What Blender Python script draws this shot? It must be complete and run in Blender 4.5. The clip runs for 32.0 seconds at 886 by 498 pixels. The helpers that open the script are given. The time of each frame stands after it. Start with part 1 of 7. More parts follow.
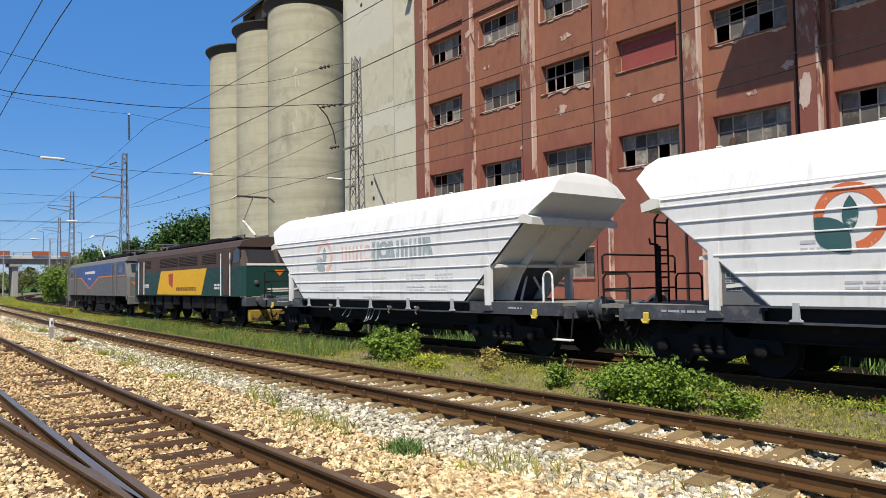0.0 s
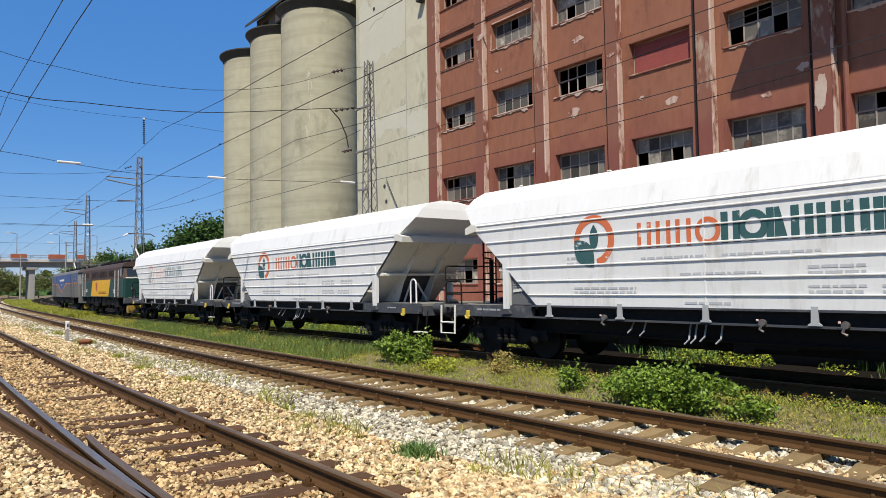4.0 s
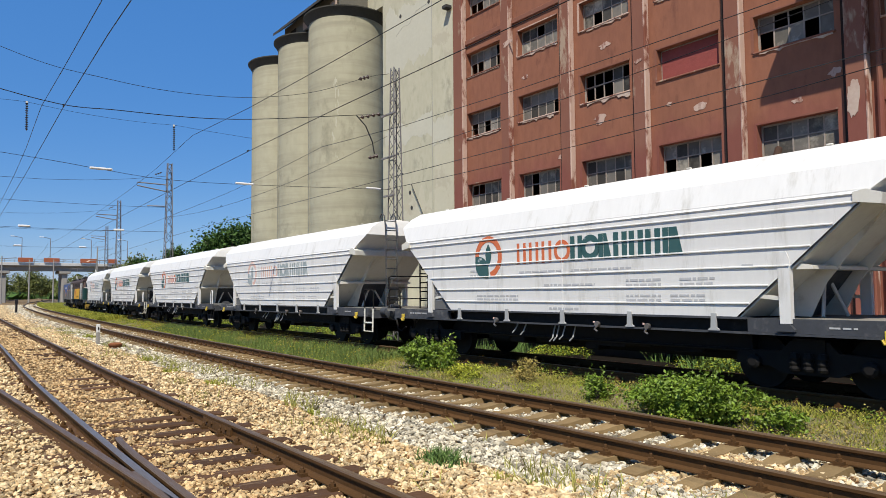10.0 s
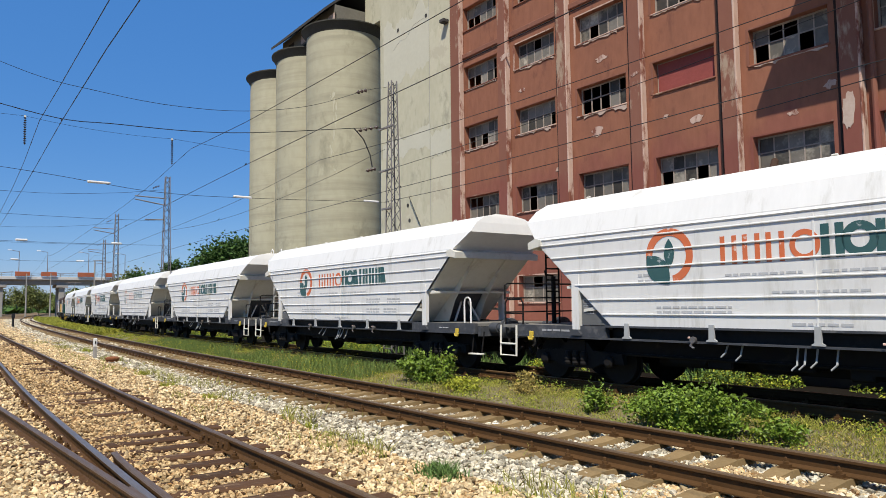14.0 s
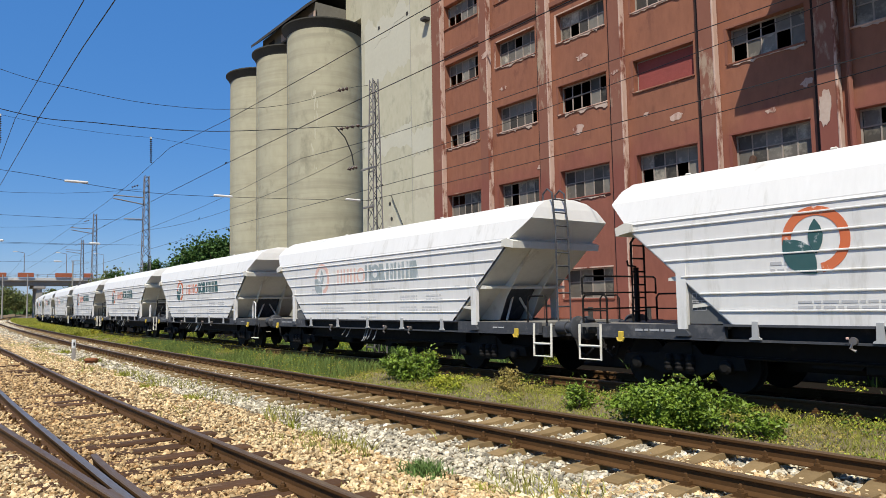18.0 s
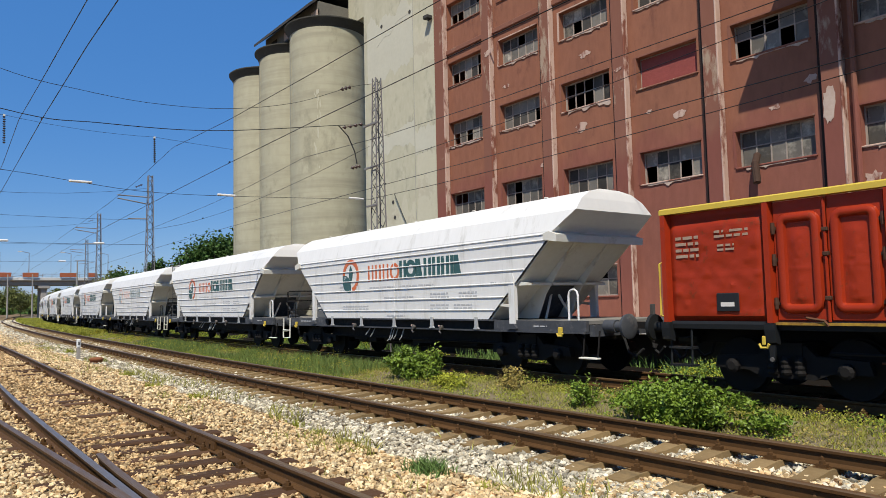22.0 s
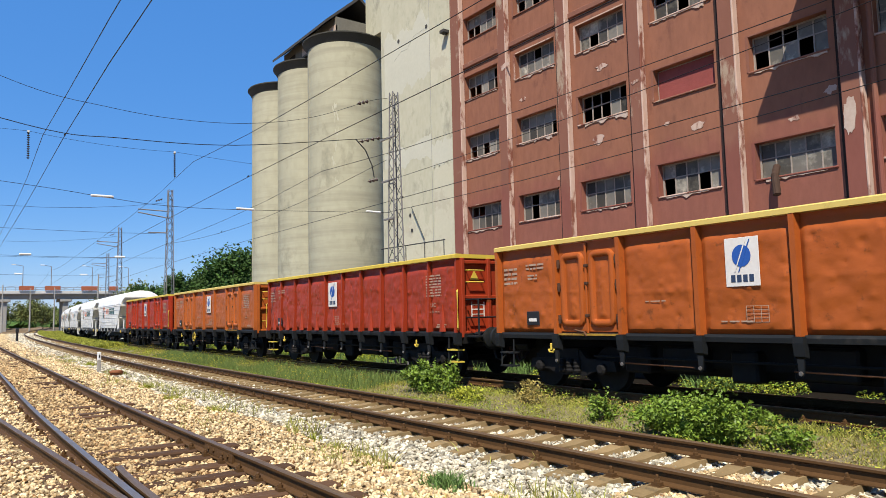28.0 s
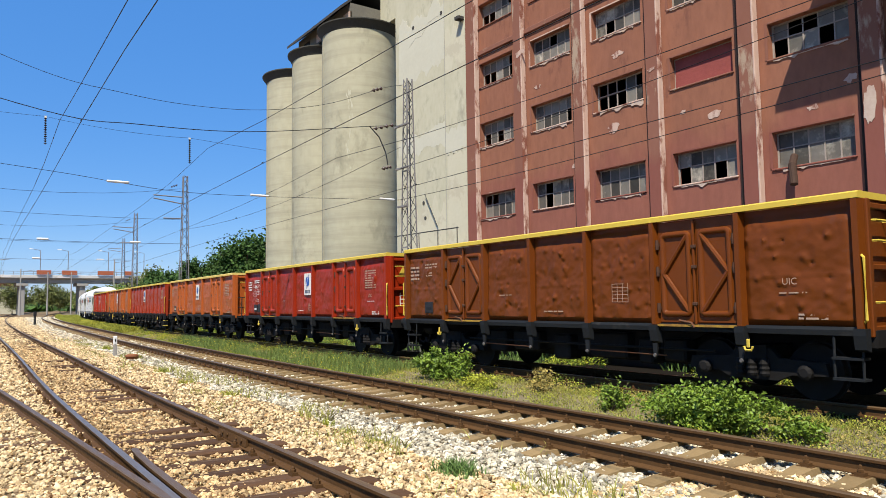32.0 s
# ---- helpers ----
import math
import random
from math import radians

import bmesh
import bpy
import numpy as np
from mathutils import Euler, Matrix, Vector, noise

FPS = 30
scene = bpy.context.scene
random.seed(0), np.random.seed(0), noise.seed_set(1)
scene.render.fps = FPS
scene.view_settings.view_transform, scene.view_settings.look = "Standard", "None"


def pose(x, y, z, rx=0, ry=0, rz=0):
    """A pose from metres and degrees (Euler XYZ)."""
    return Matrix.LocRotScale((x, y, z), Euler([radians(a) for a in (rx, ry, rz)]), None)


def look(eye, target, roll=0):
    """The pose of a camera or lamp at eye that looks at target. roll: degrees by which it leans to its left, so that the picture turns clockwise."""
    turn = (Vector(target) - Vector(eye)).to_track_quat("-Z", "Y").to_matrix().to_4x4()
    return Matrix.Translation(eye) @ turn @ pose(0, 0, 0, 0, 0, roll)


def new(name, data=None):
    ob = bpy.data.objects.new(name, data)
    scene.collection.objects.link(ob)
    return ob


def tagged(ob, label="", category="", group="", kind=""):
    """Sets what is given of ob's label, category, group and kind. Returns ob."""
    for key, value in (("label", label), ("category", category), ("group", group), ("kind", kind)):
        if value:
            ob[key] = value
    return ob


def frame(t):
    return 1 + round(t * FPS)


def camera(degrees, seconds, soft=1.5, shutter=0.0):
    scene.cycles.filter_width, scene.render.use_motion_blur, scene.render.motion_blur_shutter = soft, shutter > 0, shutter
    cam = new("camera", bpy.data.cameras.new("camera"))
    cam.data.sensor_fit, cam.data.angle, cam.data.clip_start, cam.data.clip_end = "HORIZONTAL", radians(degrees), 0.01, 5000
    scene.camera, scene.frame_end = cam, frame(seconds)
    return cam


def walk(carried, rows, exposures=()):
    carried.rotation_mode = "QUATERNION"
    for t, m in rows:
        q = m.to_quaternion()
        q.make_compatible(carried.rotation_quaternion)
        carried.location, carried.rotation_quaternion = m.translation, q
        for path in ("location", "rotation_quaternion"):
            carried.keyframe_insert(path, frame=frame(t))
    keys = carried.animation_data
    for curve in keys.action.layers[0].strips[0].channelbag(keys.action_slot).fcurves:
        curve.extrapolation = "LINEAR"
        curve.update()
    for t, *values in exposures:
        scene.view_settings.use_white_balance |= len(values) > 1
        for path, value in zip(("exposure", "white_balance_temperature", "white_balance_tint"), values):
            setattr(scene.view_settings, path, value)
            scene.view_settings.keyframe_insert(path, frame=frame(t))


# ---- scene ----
# The world: x runs along the tracks (to the right), y away from the camera, z up; rail tops at z = 0.
EYE = (0.0, 0.0, 1.62)
cam = camera(63.87, 32.0, 0.75)
# seconds, and the camera's turn in degrees
PATH = [
    (0, 92.721, 0.881, 51.128), (0.5, 92.722, 0.953, 51.573), (1, 92.796, 0.946, 51.856), (1.5, 92.858, 0.804, 51.994),
    (2, 92.856, 0.761, 52.057), (2.5, 92.844, 0.766, 52.051), (3, 92.868, 0.693, 52.094), (3.5, 92.931, 0.767, 52.101),
    (5.5, 93.618, 0.936, 52.093), (6, 94.058, 1.016, 52.033), (6.5, 94.337, 0.933, 52.302), (7, 94.455, -0.045, 52.608),
    (7.5, 94.340, 0.096, 52.774), (8, 94.127, 0.109, 53.009), (8.5, 93.799, 0.010, 53.298), (9, 93.555, 0.225, 53.773),
    (9.5, 93.439, 0.431, 54.021), (10, 93.526, 0.447, 54.132), (10.5, 93.946, 0.547, 54.111), (11, 94.447, 0.472, 53.863),
    (11.5, 94.675, 0.673, 53.831), (12, 94.689, 0.725, 53.883), (12.5, 94.715, 0.592, 53.957), (13, 94.667, 0.637, 53.992),
    (13.5, 94.593, 0.589, 53.993), (14, 94.540, 0.639, 53.980), (14.5, 94.476, 0.626, 54.046), (16.5, 94.348, 0.940, 53.372),
    (17, 94.377, 1.012, 52.922), (17.5, 94.402, 1.047, 52.693), (18, 94.372, 1.070, 52.588), (18.5, 94.331, 1.113, 52.643),
    (19, 94.326, 1.240, 52.745), (19.5, 94.354, 1.351, 52.715), (20, 94.321, 1.259, 52.620), (20.5, 94.242, 1.375, 52.659),
    (21, 94.251, 1.349, 52.735), (21.5, 94.262, 1.231, 52.806), (22, 94.244, 1.272, 52.883), (22.5, 94.248, 1.310, 52.970),
    (23, 94.258, 1.412, 53.009), (23.5, 94.283, 1.486, 53.050), (24, 94.292, 1.446, 53.118), (24.5, 94.383, 1.471, 53.193),
    (25, 94.572, 1.647, 53.094), (25.5, 94.839, 1.582, 52.915), (27.5, 95.341, 1.293, 53.835), (28, 95.323, 1.270, 54.260),
    (28.5, 95.241, 1.267, 54.514), (29, 95.156, 1.057, 54.613), (29.5, 95.021, 0.918, 54.782), (30, 94.848, 0.998, 54.872),
    (30.5, 94.725, 0.804, 55.022), (31, 94.543, 0.908, 55.216), (31.5, 94.436, 0.895, 55.269), (32, 94.356, 0.738, 55.274),
]
walk(cam, [(t, pose(*EYE, a, b, c)) for t, a, b, c in PATH],
     exposures=[(0.0, 0.36), (7.0, 0.28), (19.0, 0.26), (21.0, 0.24), (23.0, 0.16), (25.0, 0.54), (28.0, 0.58), (32.0, 0.62)])

# ---- light ----
SUN = Vector((0.46, -0.5, 1.0)).normalized()
world = bpy.data.worlds.new("sky")
scene.world = world
world.use_nodes = True
wn = world.node_tree.nodes
sky = wn.new("ShaderNodeTexSky")
sky.sky_type = "NISHITA"
sky.sun_disc = False
sky.sun_elevation = math.asin(SUN.z)
sky.sun_rotation = math.atan2(SUN.x, SUN.y)
sky.air_density, sky.dust_density, sky.ozone_density = 1.0, 0.0, 1.6
wn["Background"].inputs["Strength"].default_value = 0.065
clear = wn.new("ShaderNodeHueSaturation")
clear.inputs["Saturation"].default_value, clear.inputs["Value"].default_value = 1.35, 1.45
even = wn.new("ShaderNodeMix")
even.data_type = "RGBA"
even.inputs[0].default_value = 0.62
even.inputs[7].default_value = (0.98, 3.25, 8.8, 1)
world.node_tree.links.new(sky.outputs[0], clear.inputs["Color"])
world.node_tree.links.new(clear.outputs[0], even.inputs[6])
world.node_tree.links.new(even.outputs[2], wn["Background"].inputs["Color"])
sun = new("sun", bpy.data.lights.new("sun", "SUN"))
sun.data.energy, sun.data.angle, sun.data.color = 5.0, radians(0.55), (1.0, 0.925, 0.79)
sun.matrix_world = look((0, 0, 60), Vector((0, 0, 60)) - SUN)


# ---- materials ----
def material(name, base, other=None, rough=0.7, metal=0.0, grain=8.0, blot=0.6, mix=0.5, bump=0.15, dirt=None,
             dirt_scale=1.2, dirt_at=0.58, dirt_soft=0.12, spread=0.0, island=0.0, coat=0.0, stretch=(1, 1, 1), bump_dist=0.02, low=None, bands=None, spec=None):
    """Two colours mixed by fine and coarse noise, patches of dirt, relief, and a spread from piece to piece."""
    m = bpy.data.materials.new(name)
    m.use_nodes = True
    nt = m.node_tree
    N, L = nt.nodes, nt.links
    bsdf = N["Principled BSDF"]
    other = other or tuple(c * 0.75 for c in base)
    tc = N.new("ShaderNodeTexCoord")
    mp = N.new("ShaderNodeMapping")
    mp.inputs["Scale"].default_value = stretch
    L.new(tc.outputs["Object"], mp.inputs["Vector"])

    def noise_node(scale, detail=5.0, roughness=0.6):
        n = N.new("ShaderNodeTexNoise")
        n.inputs["Scale"].default_value, n.inputs["Detail"].default_value = scale, detail
        n.inputs["Roughness"].default_value = roughness
        L.new(mp.outputs[0], n.inputs["Vector"])
        return n

    def ramp(src, a, b):
        r = N.new("ShaderNodeMapRange")
        r.inputs["From Min"].default_value, r.inputs["From Max"].default_value = a, b
        L.new(src, r.inputs["Value"])
        return r.outputs[0]

    def mixed(fac, a, b):
        x = N.new("ShaderNodeMix")
        x.data_type = "RGBA"
        for sock, v in ((x.inputs[0], fac), (x.inputs[6], a), (x.inputs[7], b)):
            if hasattr(v, "is_output"):
                L.new(v, sock)
            elif isinstance(v, tuple):
                sock.default_value = (*v, 1)
            else:
                sock.default_value = v
        return x.outputs[2]

    fine, coarse = noise_node(grain), noise_node(blot, 4.0)
    add = N.new("ShaderNodeMath")
    add.operation = "MULTIPLY_ADD"
    L.new(fine.outputs[0], add.inputs[0])
    add.inputs[1].default_value = 0.5
    half = N.new("ShaderNodeMath")
    half.operation = "MULTIPLY"
    half.inputs[1].default_value = 0.5
    L.new(coarse.outputs[0], half.inputs[0])
    L.new(half.outputs[0], add.inputs[2])
    col = mixed(ramp(add.outputs[0], 0.5 - mix * 0.4, 0.5 + mix * 0.4), base, other)
    if dirt:
        d = noise_node(dirt_scale, 8.0, 0.68)
        col = mixed(ramp(d.outputs[0], dirt_at, dirt_at + dirt_soft), col, dirt)
    if bands:
        # lifts of the sliding formwork, uneven rings one above the other
        pitch, tone = bands
        flat = N.new("ShaderNodeMapping")
        flat.inputs["Scale"].default_value = (0.05, 0.05, 1.0 / pitch)
        L.new(tc.outputs["Object"], flat.inputs["Vector"])
        rings = N.new("ShaderNodeTexNoise")
        rings.inputs["Scale"].default_value, rings.inputs["Detail"].default_value, rings.inputs["Roughness"].default_value = 2.2, 5.0, 0.65
        L.new(flat.outputs[0], rings.inputs["Vector"])
        faint = N.new("ShaderNodeMath")
        faint.operation = "MULTIPLY"
        faint.inputs[1].default_value = 0.55
        L.new(ramp(rings.outputs[0], 0.46, 0.68), faint.inputs[0])
        col = mixed(faint.outputs[0], col, tone)
    if low:
        # a coat of another paint up to a ragged line
        low_a, low_b, level, soft = low
        sep = N.new("ShaderNodeSeparateXYZ")
        L.new(tc.outputs["Object"], sep.inputs[0])
        ragged = noise_node(0.55, 6.0, 0.62)
        edge = N.new("ShaderNodeMath")
        edge.operation = "MULTIPLY_ADD"
        L.new(ragged.outputs[0], edge.inputs[0])
        edge.inputs[1].default_value = 3.2
        L.new(sep.outputs[2], edge.inputs[2])
        second = mixed(ramp(add.outputs[0], 0.5 - mix * 0.4, 0.5 + mix * 0.4), low_a, low_b)
        col = mixed(ramp(edge.outputs[0], level + 1.6 - soft, level + 1.6 + soft), second, col)
    if spread or island:
        if island:
            rnd = N.new("ShaderNodeNewGeometry").outputs["Random Per Island"]
        else:
            rnd = N.new("ShaderNodeObjectInfo").outputs["Random"]
        hsv = N.new("ShaderNodeHueSaturation")
        r = N.new("ShaderNodeMapRange")
        s = spread or island
        r.inputs["To Min"].default_value, r.inputs["To Max"].default_value = 1 - s, 1 + s
        L.new(rnd, r.inputs["Value"])
        L.new(r.outputs[0], hsv.inputs["Value"])
        L.new(col, hsv.inputs["Color"])
        col = hsv.outputs[0]
    L.new(col, bsdf.inputs["Base Color"])
    rr = ramp(fine.outputs[0], 0.2, 0.8)
    r2 = N.new("ShaderNodeMapRange")
    r2.inputs["To Min"].default_value, r2.inputs["To Max"].default_value = max(0.03, rough - 0.12), min(1, rough + 0.12)
    L.new(rr, r2.inputs["Value"])
    L.new(r2.outputs[0], bsdf.inputs["Roughness"])
    bsdf.inputs["Metallic"].default_value = metal
    bsdf.inputs["Specular IOR Level"].default_value = spec if spec is not None else 0.2 if rough >= 0.58 else 0.4
    bsdf.inputs["Coat Weight"].default_value = coat
    if bump:
        b = N.new("ShaderNodeBump")
        b.inputs["Strength"].default_value, b.inputs["Distance"].default_value = bump, bump_dist
        L.new(add.outputs[0], b.inputs["Height"])
        L.new(b.outputs[0], bsdf.inputs["Normal"])
    return m


def plain(name, col, rough=0.5, metal=0.0):
    return material(name, col, tuple(c * 0.82 for c in col), rough, metal, 14.0, 1.5, 0.8, 0.05)


M_WHITE = material("white_paint", (0.77, 0.765, 0.74), (0.61, 0.605, 0.58), 0.45, 0, 5, 0.7, 1.0, 0.08, (0.40, 0.385, 0.33), 0.9, 0.55, 0.22, stretch=(2.2, 1, 0.45))
M_WHITE_END = material("dusty_white_paint", (0.70, 0.685, 0.62), (0.56, 0.54, 0.47), 0.6, 0, 6, 0.7, 0.8, 0.1, (0.35, 0.30, 0.24), 1.4, 0.58, 0.2)
M_FRAME = material("dark_grey_frame_paint", (0.075, 0.080, 0.090), (0.040, 0.043, 0.050), 0.6, 0.0, 9, 1.0, 0.8, 0.15, (0.17, 0.165, 0.16), 2.2, 0.54, 0.2)
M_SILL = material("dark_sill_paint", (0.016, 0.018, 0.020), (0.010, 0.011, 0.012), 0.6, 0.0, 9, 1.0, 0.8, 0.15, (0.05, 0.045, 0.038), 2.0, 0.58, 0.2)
# Black steel, taken darker to hold the shade under the vehicles.
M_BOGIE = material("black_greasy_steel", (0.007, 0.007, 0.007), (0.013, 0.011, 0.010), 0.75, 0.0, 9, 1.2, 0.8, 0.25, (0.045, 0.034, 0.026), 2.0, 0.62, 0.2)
M_STEEL = material("worn_steel", (0.30, 0.29, 0.28), (0.18, 0.14, 0.11), 0.4, 0.7, 9, 1.2, 0.8, 0.1)
M_RAIL = material("rusty_rail", (0.112, 0.057, 0.022), (0.048, 0.026, 0.011), 0.60, 0.0, 20, 1.5, 0.9, 0.25, spec=0.12)
M_HEAD = material("worn_rail_head", (0.170, 0.108, 0.054), (0.092, 0.056, 0.030), 0.42, 0.25, 18, 0.8, 0.9, 0.08, stretch=(0.2, 1, 1))
M_SHINY = material("polished_rail_head", (0.24, 0.215, 0.20), (0.15, 0.115, 0.09), 0.40, 0.5, 12, 0.8, 0.9, 0.05, stretch=(0.2, 1, 1))
M_WOOD = material("tarred_sleeper_wood", (0.105, 0.054, 0.027), (0.050, 0.027, 0.015), 0.85, 0, 14, 1.5, 0.9, 0.5, (0.20, 0.14, 0.09), 2.2, 0.6, 0.15, spread=0.3, stretch=(4, 0.6, 2))
M_CONC_SLEEPER = material("rust_stained_concrete", (0.275, 0.192, 0.090), (0.150, 0.098, 0.044), 0.88, 0, 25, 3, 0.9, 0.4, (0.10, 0.055, 0.03), 3.0, 0.58, 0.2, spread=0.18)
# Sleepers darkened so the shade below the train lies in their colour.
M_SHADED_SLEEPER = material("shaded_sleeper", (0.035, 0.028, 0.022), (0.018, 0.015, 0.012), 0.9, 0, 20, 3, 0.9, 0.4, spec=0.05)
M_STONE_WARM = material("warm_limestone_ballast", (0.290, 0.158, 0.050), (0.76, 0.63, 0.39), 0.9, 0, 11, 6.0, 0.4, 0.4, (0.20, 0.095, 0.036), 9.0, 0.57, 0.06, island=0.5)
M_STONE_RUST = material("rust_stained_ballast", (0.235, 0.118, 0.038), (0.64, 0.49, 0.27), 0.9, 0, 11, 6.0, 0.4, 0.4, (0.12, 0.058, 0.022), 9.0, 0.54, 0.06, island=0.5)
M_STONE_GREY = material("grey_limestone_ballast", (0.275, 0.233, 0.155), (0.63, 0.58, 0.455), 0.9, 0, 11, 6.0, 0.4, 0.4, (0.16, 0.125, 0.08), 9.0, 0.57, 0.06, island=0.6)
M_GROUND = material("stony_earth", (0.125, 0.078, 0.038), (0.25, 0.18, 0.10), 0.95, 0, 14, 0.5, 0.9, 0.9, (0.11, 0.07, 0.035), 2.6, 0.5, 0.2, bump_dist=0.05)
M_SOIL = material("dry_soil", (0.125, 0.10, 0.06), (0.23, 0.19, 0.12), 0.95, 0, 9, 0.5, 0.9, 0.8)
# Near-black soil: the shade under and behind the train, put into colour.
M_SHADED_SOIL = material("shaded_black_soil", (0.008, 0.007, 0.006), (0.018, 0.015, 0.012), 0.95, 0, 9, 0.5, 0.9, 0.8, spec=0.02)
M_GRASS = material("grass_blades", (0.185, 0.225, 0.026), (0.34, 0.32, 0.055), 0.75, 0, 3, 0.35, 0.9, 0.0, (0.30, 0.25, 0.12), 0.5, 0.57, 0.2, island=0.35)
M_GRASS_GREEN = material("green_grass_blades", (0.085, 0.140, 0.030), (0.16, 0.20, 0.055), 0.7, 0, 3, 0.5, 0.9, 0.0, island=0.3)
M_FLOWER = material("yellow_flowers", (0.62, 0.50, 0.03), (0.45, 0.40, 0.04), 0.7, 0, 3, 1, 0.9, 0.0, island=0.25)
M_LEAF = material("bush_leaves", (0.075, 0.135, 0.010), (0.175, 0.250, 0.022), 0.55, 0, 4, 1.2, 0.9, 0.0, island=0.4)
M_TREE = material("tree_leaves", (0.028, 0.066, 0.014), (0.058, 0.108, 0.020), 0.65, 0, 2, 0.5, 0.9, 0.0, island=0.4)
M_BARK = material("bark", (0.12, 0.085, 0.06), None, 0.95, 0, 12, 2, 0.9, 0.6)
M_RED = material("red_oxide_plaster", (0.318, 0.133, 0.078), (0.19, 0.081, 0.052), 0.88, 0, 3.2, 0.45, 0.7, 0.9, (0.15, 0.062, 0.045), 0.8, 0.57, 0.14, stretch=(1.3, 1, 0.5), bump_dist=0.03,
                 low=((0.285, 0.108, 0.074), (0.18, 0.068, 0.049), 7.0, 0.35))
M_SALMON = material("worn_pilaster_plaster", (0.185, 0.072, 0.047), (0.255, 0.118, 0.082), 0.88, 0, 6, 0.6, 1.0, 0.5, (0.36, 0.265, 0.19), 0.9, 0.58, 0.06, stretch=(1, 1, 0.35),
                    low=((0.245, 0.086, 0.064), (0.18, 0.066, 0.050), 6.6, 0.3))
M_EDGE = material("pale_chipped_edge", (0.40, 0.235, 0.175), (0.58, 0.46, 0.385), 0.9, 0, 7, 1.5, 1.0, 0.5, (0.20, 0.075, 0.05), 1.6, 0.52, 0.08, stretch=(1, 1, 0.4))
M_PLASTER = material("bare_plaster", (0.56, 0.46, 0.385), (0.36, 0.245, 0.19), 0.9, 0, 10, 1.5, 1.0, 0.5)
M_PLATE = material("dark_dusty_plate", (0.15, 0.155, 0.155), (0.09, 0.092, 0.092), 0.8, 0, 8, 1.2, 0.9, 0.2, (0.24, 0.22, 0.19), 1.6, 0.58, 0.2)
M_SILO = material("weathered_silo_concrete", (0.455, 0.43, 0.315), (0.315, 0.297, 0.212), 0.92, 0, 2.2, 0.30, 0.75, 0.35, (0.20, 0.19, 0.14), 0.55, 0.56, 0.2, stretch=(0.8, 0.8, 0.5),
                  bands=(1.1, (0.25, 0.235, 0.175)))
M_CAPRIM = material("dark_silo_rim", (0.085, 0.083, 0.070), (0.05, 0.048, 0.042), 0.9, 0, 6, 0.6, 0.9, 0.4)
M_TOWER = material("cream_tower_plaster", (0.55, 0.52, 0.385), (0.41, 0.385, 0.275), 0.9, 0, 3, 0.45, 0.7, 0.6, (0.33, 0.31, 0.235), 0.75, 0.54, 0.14, stretch=(1.2, 1, 0.7))
M_CAP = material("dark_roof_felt", (0.070, 0.066, 0.062), (0.045, 0.042, 0.040), 0.9, 0, 6, 0.6, 0.9, 0.4)
M_GLASS_DIRTY = material("dusty_glass", (0.19, 0.175, 0.145), (0.075, 0.072, 0.065), 0.60, 0, 5, 1.1, 1.0, 0.1, (0.36, 0.335, 0.27), 1.3, 0.54, 0.15, spread=0.75)
# Near-black: the darkness behind openings is put into the colour.
M_DARK = material("unlit_interior", (0.018, 0.016, 0.015), (0.03, 0.027, 0.025), 0.95, 0, 3, 1, 0.9, 0.1)
M_WINFRAME = material("old_window_frame", (0.40, 0.36, 0.31), (0.22, 0.18, 0.15), 0.8, 0, 14, 2, 0.9, 0.3)
M_LATTICE = material("grey_mast_paint", (0.25, 0.24, 0.235), (0.14, 0.13, 0.125), 0.6, 0.0, 9, 1, 0.9, 0.1)
M_WIRE = material("overhead_wire", (0.035, 0.035, 0.035), None, 0.5, 0.6, 9, 1, 0.5, 0.0)
M_INSUL = material("brown_porcelain", (0.055, 0.030, 0.024), None, 0.3, 0, 9, 1, 0.5, 0.0)
M_CONC_PALE = material("pale_edge_concrete", (0.58, 0.57, 0.54), (0.46, 0.45, 0.42), 0.9, 0, 4, 0.3, 0.9, 0.3)
M_CONC = material("bridge_concrete", (0.34, 0.32, 0.29), (0.26, 0.245, 0.22), 0.9, 0, 4, 0.3, 0.9, 0.3, (0.16, 0.15, 0.14), 0.5, 0.58, 0.2)
M_YELLOW = material("yellow_top_rail_paint", (0.60, 0.44, 0.045), (0.50, 0.36, 0.06), 0.55, 0, 8, 0.8, 0.9, 0.1, (0.20, 0.12, 0.05), 1.5, 0.66, 0.1)


